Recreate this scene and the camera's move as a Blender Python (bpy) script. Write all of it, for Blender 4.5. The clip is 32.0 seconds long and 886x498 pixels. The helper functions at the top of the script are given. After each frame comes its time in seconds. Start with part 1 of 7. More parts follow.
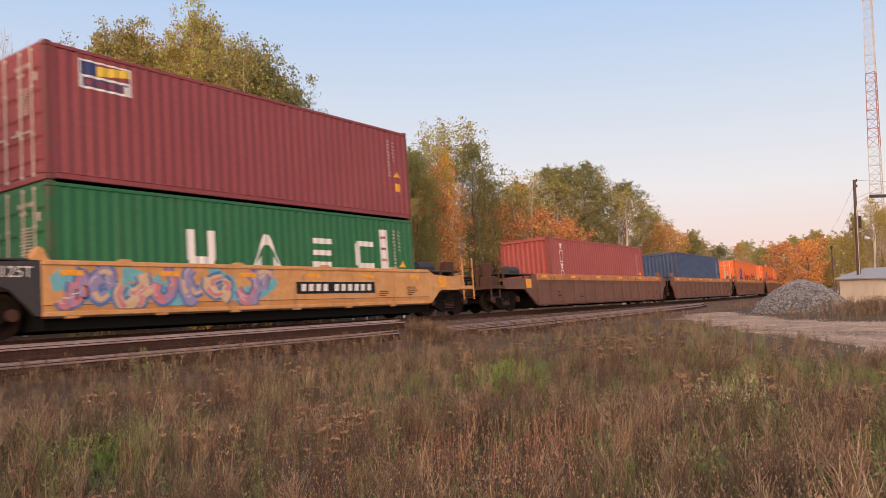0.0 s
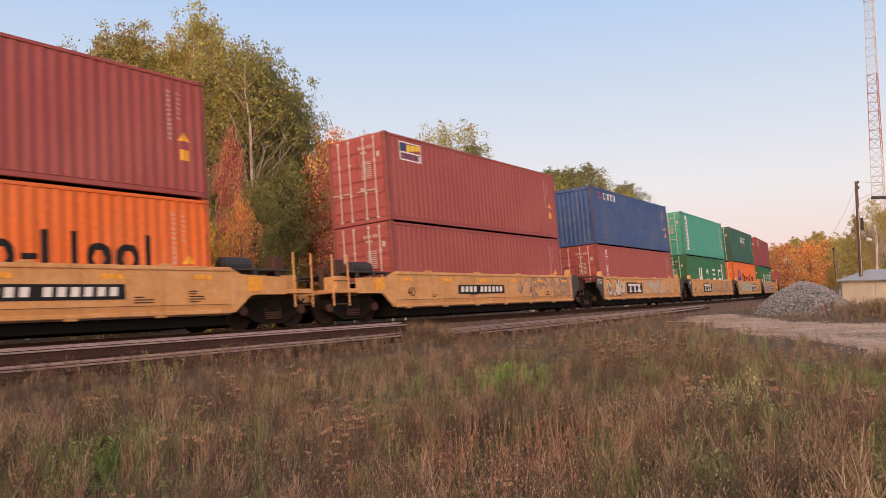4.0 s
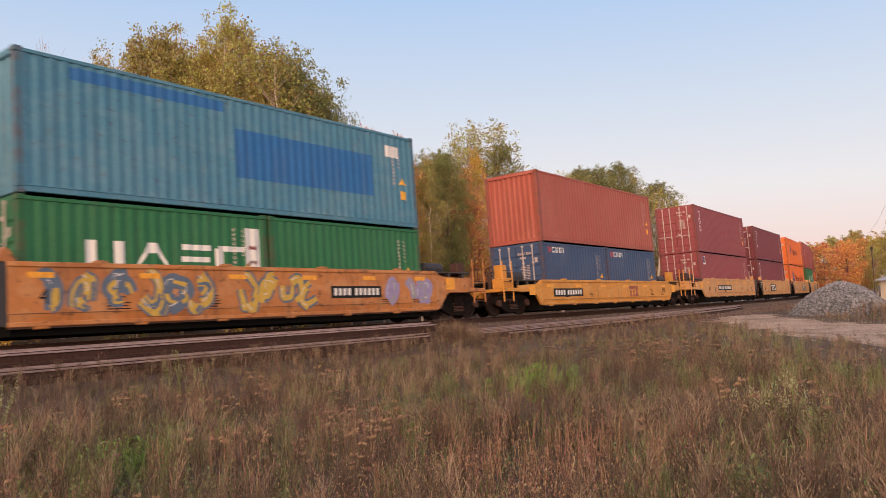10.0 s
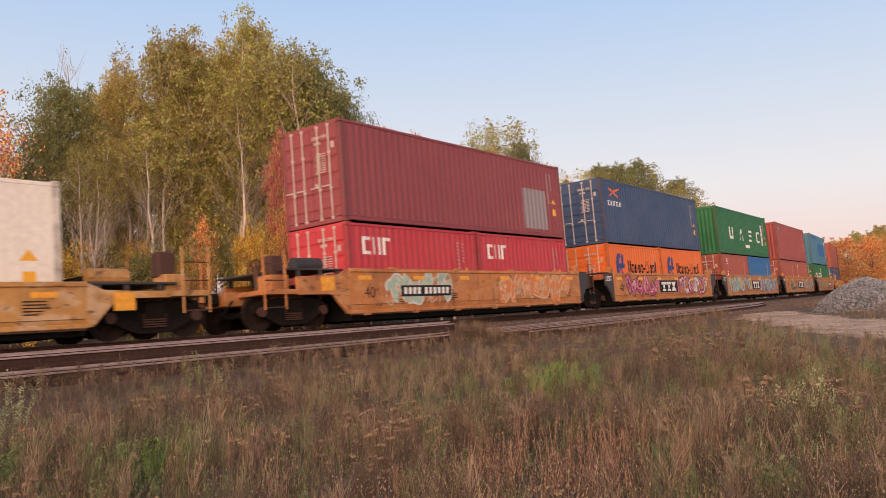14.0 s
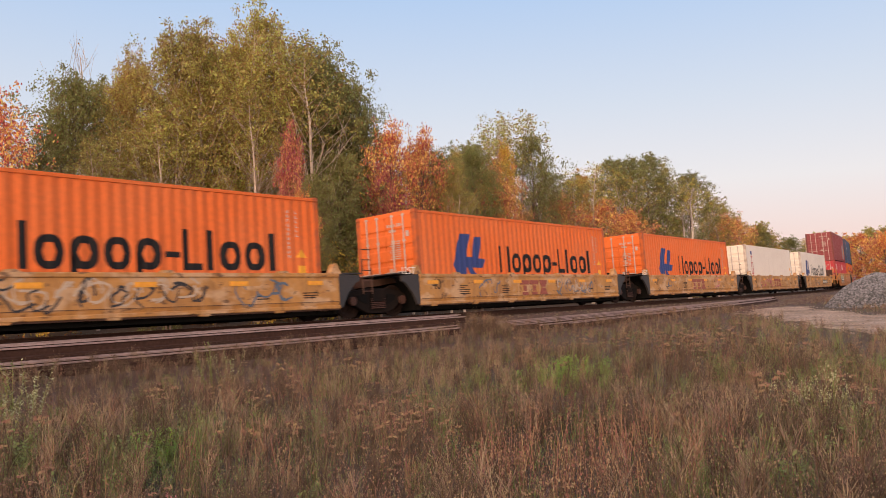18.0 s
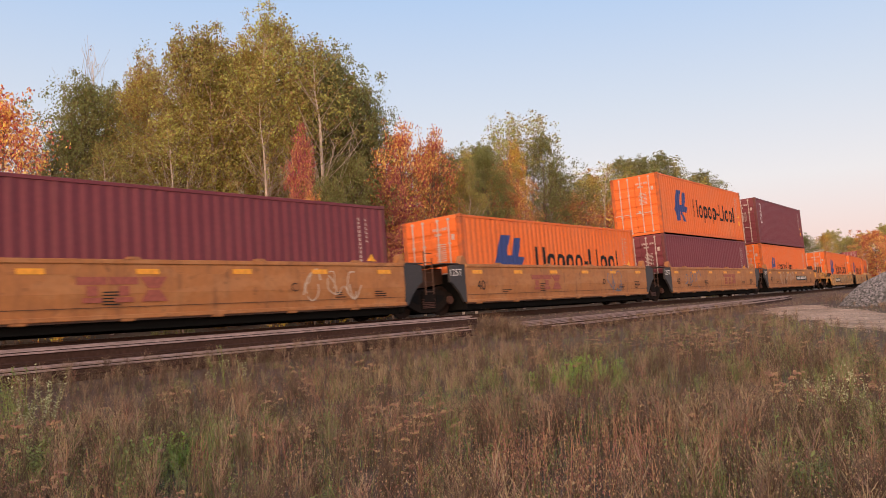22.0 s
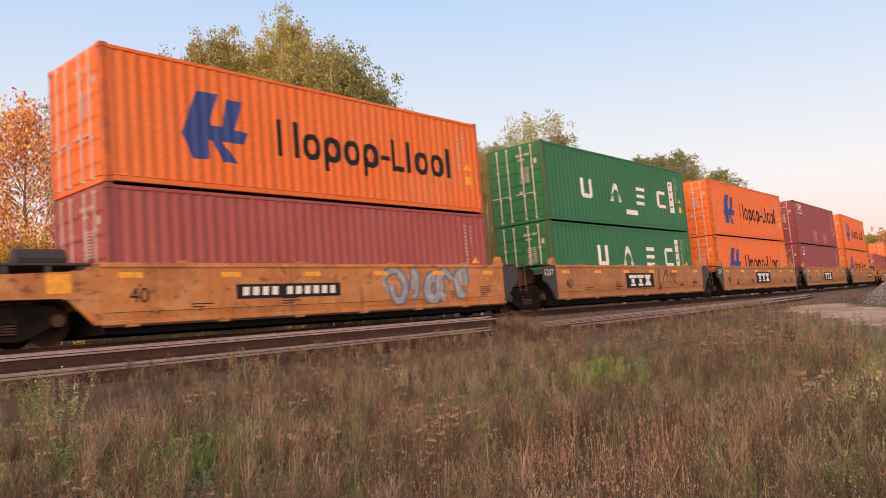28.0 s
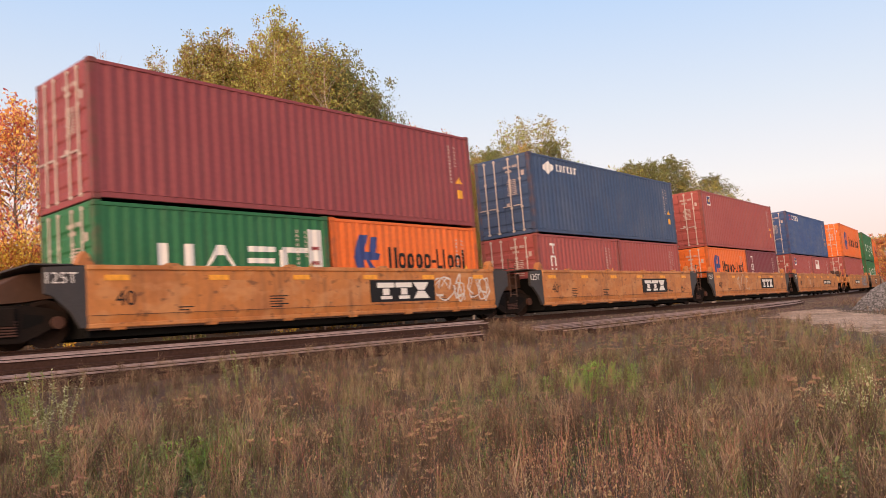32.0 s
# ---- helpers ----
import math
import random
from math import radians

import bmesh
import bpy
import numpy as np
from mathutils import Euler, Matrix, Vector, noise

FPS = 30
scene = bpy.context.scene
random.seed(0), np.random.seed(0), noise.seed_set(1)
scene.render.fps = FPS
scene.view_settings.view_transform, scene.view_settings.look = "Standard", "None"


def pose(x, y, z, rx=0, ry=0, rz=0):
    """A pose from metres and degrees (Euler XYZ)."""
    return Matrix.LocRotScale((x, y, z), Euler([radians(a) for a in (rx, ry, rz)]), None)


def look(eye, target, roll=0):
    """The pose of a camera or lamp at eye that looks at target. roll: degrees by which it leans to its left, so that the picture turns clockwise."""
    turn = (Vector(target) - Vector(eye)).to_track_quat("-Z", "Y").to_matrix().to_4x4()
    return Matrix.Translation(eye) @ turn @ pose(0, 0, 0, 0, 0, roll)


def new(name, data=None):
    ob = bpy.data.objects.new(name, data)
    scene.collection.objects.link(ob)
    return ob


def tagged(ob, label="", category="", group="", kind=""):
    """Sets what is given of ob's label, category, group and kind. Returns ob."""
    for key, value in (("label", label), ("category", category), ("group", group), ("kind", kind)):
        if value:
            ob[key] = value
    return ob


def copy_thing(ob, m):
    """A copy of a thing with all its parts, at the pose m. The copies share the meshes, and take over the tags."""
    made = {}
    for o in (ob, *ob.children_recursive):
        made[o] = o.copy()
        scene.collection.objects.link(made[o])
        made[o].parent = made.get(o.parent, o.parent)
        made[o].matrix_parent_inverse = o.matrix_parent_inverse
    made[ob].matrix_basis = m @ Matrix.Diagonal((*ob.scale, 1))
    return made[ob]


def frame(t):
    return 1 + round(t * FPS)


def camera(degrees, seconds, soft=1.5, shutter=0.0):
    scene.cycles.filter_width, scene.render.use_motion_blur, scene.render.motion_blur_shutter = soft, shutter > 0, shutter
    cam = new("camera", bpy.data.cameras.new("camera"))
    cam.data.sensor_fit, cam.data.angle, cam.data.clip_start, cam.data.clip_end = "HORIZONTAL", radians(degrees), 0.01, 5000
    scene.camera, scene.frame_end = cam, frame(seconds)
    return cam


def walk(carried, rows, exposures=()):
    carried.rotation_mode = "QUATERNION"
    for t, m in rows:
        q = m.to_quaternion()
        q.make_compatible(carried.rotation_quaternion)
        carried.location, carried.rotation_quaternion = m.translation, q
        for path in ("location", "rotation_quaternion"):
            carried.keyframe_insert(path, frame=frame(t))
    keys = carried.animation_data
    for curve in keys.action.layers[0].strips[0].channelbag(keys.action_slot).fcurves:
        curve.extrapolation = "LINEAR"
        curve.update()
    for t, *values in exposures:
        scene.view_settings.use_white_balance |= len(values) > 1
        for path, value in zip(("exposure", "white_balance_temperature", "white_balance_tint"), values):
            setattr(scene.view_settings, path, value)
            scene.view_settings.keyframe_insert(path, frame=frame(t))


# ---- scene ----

import collections
PATH = [
    (0, -0.006, -0.043, -0.00, 2.98, 1.21),
    (0.5, -0.011, -0.060, -0.03, 2.95, 1.04),
    (1, -0.013, -0.069, -0.00, 2.94, 1.04),
    (1.5, -0.012, -0.066, 0.11, 2.98, 1.22),
    (2, -0.010, -0.056, 0.12, 3.19, 1.28),
    (2.5, -0.009, -0.047, 0.04, 3.29, 1.20),
    (3, -0.006, -0.040, 0.06, 3.25, 1.22),
    (3.5, -0.002, -0.033, 0.14, 3.20, 1.31),
    (5.5, 0.001, -0.026, 0.09, 3.12, 1.30),
    (6, 0.006, -0.018, 0.30, 3.14, 1.49),
    (6.5, 0.010, -0.011, 0.87, 3.05, 1.66),
    (7, 0.013, -0.006, 1.14, 3.04, 2.22),
    (7.5, 0.011, -0.004, 1.14, 3.21, 2.57),
    (8, 0.011, 0.004, 1.31, 3.31, 2.24),
    (8.5, 0.014, 0.019, 1.71, 3.32, 1.85),
    (9, 0.019, 0.041, 2.16, 3.26, 1.84),
    (9.5, 0.021, 0.059, 2.29, 3.16, 1.41),
    (10, 0.019, 0.071, 2.30, 3.21, 1.31),
    (10.5, 0.015, 0.081, 2.50, 3.47, 1.45),
    (11, 0.014, 0.094, 2.68, 3.72, 1.50),
    (11.5, 0.017, 0.113, 3.06, 3.93, 1.56),
    (12, 0.022, 0.129, 3.36, 4.09, 1.68),
    (12.5, 0.026, 0.143, 3.36, 3.96, 1.69),
    (13, 0.027, 0.153, 3.36, 3.63, 1.81),
    (13.5, 0.025, 0.160, 3.54, 3.36, 1.86),
    (14, 0.020, 0.166, 3.72, 3.17, 1.72),
    (14.5, 0.015, 0.171, 3.86, 3.09, 1.52),
    (16.5, 0.010, 0.175, 4.43, 2.51, 1.33),
    (17, 0.005, 0.174, 4.34, 2.50, 1.27),
    (17.5, 0.002, 0.167, 4.34, 2.50, 1.18),
    (18, 0.001, 0.161, 4.44, 2.67, 1.35),
    (18.5, 0.001, 0.161, 4.35, 2.65, 1.28),
    (19, 0.002, 0.168, 4.22, 2.64, 1.37),
    (19.5, 0.004, 0.181, 4.10, 2.62, 1.40),
    (20, 0.007, 0.194, 4.27, 2.73, 1.49),
    (20.5, 0.009, 0.209, 4.37, 2.93, 1.63),
    (21, 0.009, 0.215, 4.49, 2.91, 1.56),
    (21.5, 0.006, 0.211, 4.86, 2.91, 1.62),
    (22, 0.001, 0.196, 5.29, 2.81, 1.85),
    (22.5, -0.006, 0.179, 6.01, 2.93, 1.80),
    (23, -0.009, 0.165, 6.71, 3.24, 1.91),
    (23.5, -0.013, 0.159, 7.05, 3.40, 2.50),
    (24, -0.015, 0.161, 7.46, 3.43, 3.08),
    (24.5, -0.020, 0.168, 7.69, 3.22, 2.95),
    (25, -0.025, 0.177, 7.87, 3.34, 2.70),
    (25.5, -0.034, 0.184, 8.11, 3.52, 2.72),
    (26, -0.044, 0.191, 8.29, 3.37, 2.71),
    (26.5, -0.055, 0.194, 7.57, 3.08, 2.09),
    (28.5, -0.061, 0.194, 6.37, 2.91, 2.26),
    (29, -0.064, 0.192, 6.32, 2.98, 2.10),
    (29.5, -0.064, 0.190, 6.44, 3.08, 2.22),
    (30, -0.065, 0.188, 6.40, 3.24, 2.15),
    (30.5, -0.066, 0.186, 6.35, 3.28, 2.08),
    (31, -0.068, 0.185, 6.14, 3.13, 1.92),
    (31.5, -0.067, 0.188, 6.07, 3.14, 1.92),
    (32, -0.066, 0.196, 5.95, 3.19, 1.96),
]
cam = camera(59.09, 32.0, soft=0.6, shutter=0.16)
EYE = 1.6
walk(cam, [(t, pose(x, y, EYE, 90 + pitch, roll, yaw)) for t, x, y, yaw, pitch, roll in PATH], [(0, 0.06, 6700, 13), (20, 0.06, 6700, 13), (24, 0.10, 6700, 13), (29, 0.22, 6850, 13), (32, 0.22, 6850, 13)])

# world: clear evening sky, sun almost down behind the camera
SUN_EL, SUN_AZ = 13.0, 192.0          # degrees; azimuth clockwise from +y
world = bpy.data.worlds.new("evening_sky")
scene.world = world
world.use_nodes = True
wn, wl = world.node_tree.nodes, world.node_tree.links
wn.clear()
w_out, w_bg = wn.new("ShaderNodeOutputWorld"), wn.new("ShaderNodeBackground")
w_sky = wn.new("ShaderNodeTexSky")
w_sky.sky_type, w_sky.sun_disc = "NISHITA", False
w_sky.sun_elevation, w_sky.sun_rotation = radians(SUN_EL), radians(SUN_AZ)
w_sky.air_density, w_sky.dust_density, w_sky.ozone_density = 1.0, 1.5, 2.0
w_tc, w_sep, w_ramp = wn.new("ShaderNodeTexCoord"), wn.new("ShaderNodeSeparateXYZ"), wn.new("ShaderNodeValToRGB")
wl.new(w_tc.outputs["Generated"], w_sep.inputs[0])
wl.new(w_sep.outputs["Z"], w_ramp.inputs[0])
cr = w_ramp.color_ramp
cr.elements[0].position, cr.elements[0].color = 0.0, (9.3, 6.7, 6.4, 1)
cr.elements[1].position, cr.elements[1].color = 0.75, (3.4, 4.2, 6.0, 1)
for at, col in ((0.05, (9.4, 7.4, 7.1, 1)), (0.12, (8.8, 8.5, 8.6, 1)), (0.22, (7.0, 7.8, 8.9, 1)), (0.36, (4.7, 6.6, 9.4, 1))):
    e = cr.elements.new(at)
    e.color = col
w_mix = wn.new("ShaderNodeMix")
w_mix.data_type = "RGBA"
w_mix.inputs[0].default_value = 0.85
wl.new(w_sky.outputs[0], w_mix.inputs[6])
wl.new(w_ramp.outputs[0], w_mix.inputs[7])
# the afterglow low in the west, round the sun
w_dot, w_pow, w_low, w_mul, w_scl, w_add = (wn.new(k) for k in ("ShaderNodeVectorMath", "ShaderNodeMath", "ShaderNodeMapRange", "ShaderNodeMath", "ShaderNodeVectorMath", "ShaderNodeVectorMath"))
w_dot.operation, w_pow.operation, w_mul.operation, w_scl.operation, w_add.operation = "DOT_PRODUCT", "POWER", "MULTIPLY", "SCALE", "ADD"
w_dot.inputs[1].default_value = (math.sin(radians(SUN_AZ)), math.cos(radians(SUN_AZ)), 0.1)
wl.new(w_tc.outputs["Generated"], w_dot.inputs[0])
w_pos = wn.new("ShaderNodeMath")
w_pos.operation = "MAXIMUM"
w_pos.inputs[1].default_value = 0.0
wl.new(w_dot.outputs["Value"], w_pos.inputs[0])
wl.new(w_pos.outputs[0], w_pow.inputs[0])
w_pow.inputs[1].default_value = 1.3
w_low.inputs["From Min"].default_value, w_low.inputs["From Max"].default_value = 0.0, 0.8
w_low.inputs["To Min"].default_value, w_low.inputs["To Max"].default_value = 1.0, 0.0
wl.new(w_sep.outputs["Z"], w_low.inputs["Value"])
wl.new(w_pow.outputs[0], w_mul.inputs[0])
wl.new(w_low.outputs[0], w_mul.inputs[1])
w_scl.inputs[0].default_value = (19.0, 10.2, 5.0)
wl.new(w_mul.outputs[0], w_scl.inputs["Scale"])
wl.new(w_mix.outputs[2], w_add.inputs[0])
wl.new(w_scl.outputs[0], w_add.inputs[1])
wl.new(w_add.outputs[0], w_bg.inputs[0])
w_bg.inputs[1].default_value = 0.1
wl.new(w_bg.outputs[0], w_out.inputs[0])

sun = new("sun", bpy.data.lights.new("sun", "SUN"))
sun.data.energy, sun.data.angle, sun.data.color = 3.9, radians(70), (1.0, 0.66, 0.42)
az, el = radians(SUN_AZ), radians(SUN_EL)
sun.matrix_world = look((50 * math.sin(az) * math.cos(el), 50 * math.cos(az) * math.cos(el), 50 * math.sin(el)), (0, 0, 0))

# ---- materials ----
def mat(name, colour, rough=0.6, metal=0.0, grain=0.0, grain_scale=40.0, stain=0.0, stain_scale=1.2, stain_colour=None,
        island=0.0, rand=0.0, bump=0.0, bump_scale=60.0, translucent=0.0, streak=0.0, spec=0.5, coords="Object", wear=None):
    m = bpy.data.materials.new(name)
    m.use_nodes = True
    n, l = m.node_tree.nodes, m.node_tree.links
    b = n["Principled BSDF"]
    b.inputs["Roughness"].default_value, b.inputs["Metallic"].default_value = rough, metal
    b.inputs["Specular IOR Level"].default_value = spec
    rgb = n.new("ShaderNodeRGB")
    rgb.outputs[0].default_value = (*colour, 1)
    out = rgb.outputs[0]
    tc = n.new("ShaderNodeTexCoord")

    def noise_of(scale, detail, stretch=None):
        t = n.new("ShaderNodeTexNoise")
        t.inputs["Scale"].default_value, t.inputs["Detail"].default_value = scale, detail
        if stretch:
            mp = n.new("ShaderNodeMapping")
            mp.inputs["Scale"].default_value = stretch
            l.new(tc.outputs[coords], mp.inputs[0])
            l.new(mp.outputs[0], t.inputs["Vector"])
        else:
            l.new(tc.outputs[coords], t.inputs["Vector"])
        return t.outputs["Fac"]

    def value_shift(src, fac, amount):
        hsv = n.new("ShaderNodeHueSaturation")
        mr = n.new("ShaderNodeMapRange")
        mr.inputs["From Min"].default_value, mr.inputs["From Max"].default_value = 0.25, 0.75
        mr.inputs["To Min"].default_value, mr.inputs["To Max"].default_value = 1 - amount, 1 + amount
        l.new(fac, mr.inputs["Value"])
        l.new(mr.outputs[0], hsv.inputs["Value"])
        l.new(src, hsv.inputs["Color"])
        return hsv.outputs[0]

    def hue_shift(src, fac, amount, value):
        hsv = n.new("ShaderNodeHueSaturation")
        for key, a, b2 in (("Hue", 0.5 - amount * 0.09, 0.5 + amount * 0.09), ("Value", 1 - value, 1 + value)):
            mr = n.new("ShaderNodeMapRange")
            mr.inputs["To Min"].default_value, mr.inputs["To Max"].default_value = a, b2
            l.new(fac, mr.inputs["Value"])
            l.new(mr.outputs[0], hsv.inputs[key])
        l.new(src, hsv.inputs["Color"])
        return hsv.outputs[0]

    if stain:
        ramp = n.new("ShaderNodeValToRGB")
        ramp.color_ramp.elements[0].position, ramp.color_ramp.elements[1].position = 0.42, 0.70
        l.new(noise_of(stain_scale, 6, (1, 1, 0.35) if streak == 0 else (1, 1, 1)), ramp.inputs[0])
        fac = n.new("ShaderNodeMath")
        fac.operation = "MULTIPLY"
        fac.inputs[1].default_value = stain
        l.new(ramp.outputs[0], fac.inputs[0])
        mx = n.new("ShaderNodeMix")
        mx.data_type = "RGBA"
        l.new(fac.outputs[0], mx.inputs[0])
        l.new(out, mx.inputs[6])
        sc = stain_colour or tuple(c * 0.45 for c in colour)
        mx.inputs[7].default_value = (*sc, 1)
        out = mx.outputs[2]
    if streak:
        ramp = n.new("ShaderNodeValToRGB")
        ramp.color_ramp.elements[0].position, ramp.color_ramp.elements[1].position = 0.52, 0.78
        l.new(noise_of(1.0, 5, (5.0, 5.0, 0.45)), ramp.inputs[0])
        fac = n.new("ShaderNodeMath")
        fac.operation = "MULTIPLY"
        fac.inputs[1].default_value = streak
        l.new(ramp.outputs[0], fac.inputs[0])
        mx = n.new("ShaderNodeMix")
        mx.data_type = "RGBA"
        l.new(fac.outputs[0], mx.inputs[0])
        l.new(out, mx.inputs[6])
        mx.inputs[7].default_value = (0.09, 0.055, 0.04, 1)
        out = mx.outputs[2]
    if wear:
        # faded patches with a ragged edge, then flaking rust
        fade, much, rust = wear
        for scale, stretch, lo, hi, amount, tone in ((1.7, (0.7, 1, 1.5), 0.50, 0.60, much, fade), (5.0, (0.8, 1, 1.3), 0.60, 0.66, rust, (0.085, 0.045, 0.03)), (1.3, (6.0, 6.0, 0.3), 0.56, 0.70, much * 0.6, fade)):
            ramp = n.new("ShaderNodeValToRGB")
            ramp.color_ramp.elements[0].position, ramp.color_ramp.elements[1].position = lo, hi
            l.new(noise_of(scale, 9, stretch), ramp.inputs[0])
            fac = n.new("ShaderNodeMath")
            fac.operation = "MULTIPLY"
            fac.inputs[1].default_value = amount
            l.new(ramp.outputs[0], fac.inputs[0])
            mx = n.new("ShaderNodeMix")
            mx.data_type = "RGBA"
            l.new(fac.outputs[0], mx.inputs[0])
            l.new(out, mx.inputs[6])
            mx.inputs[7].default_value = (*tone, 1)
            out = mx.outputs[2]
    if grain:
        out = value_shift(out, noise_of(grain_scale, 4), grain)
    if island:
        g = n.new("ShaderNodeNewGeometry")
        out = hue_shift(out, g.outputs["Random Per Island"], island, island * 0.45)
    if rand:
        oi = n.new("ShaderNodeObjectInfo")
        out = hue_shift(out, oi.outputs["Random"], rand * 0.5, rand)
    l.new(out, b.inputs["Base Color"])
    if bump:
        bp = n.new("ShaderNodeBump")
        bp.inputs["Strength"].default_value, bp.inputs["Distance"].default_value = 1.0, bump
        l.new(noise_of(bump_scale, 5), bp.inputs["Height"])
        l.new(bp.outputs[0], b.inputs["Normal"])
    if translucent:
        tr = n.new("ShaderNodeBsdfTranslucent")
        l.new(out, tr.inputs["Color"])
        ms = n.new("ShaderNodeMixShader")
        ms.inputs[0].default_value = translucent
        o = n["Material Output"]
        l.new(b.outputs[0], ms.inputs[1])
        l.new(tr.outputs[0], ms.inputs[2])
        l.new(ms.outputs[0], o.inputs["Surface"])
    return m


def paint(name, colour, **kw):
    a = dict(rough=0.55, grain=0.10, grain_scale=9.0, stain=0.25, stain_scale=1.1, streak=0.25, spec=0.35)
    a.update(kw)
    return mat(name, colour, **a)


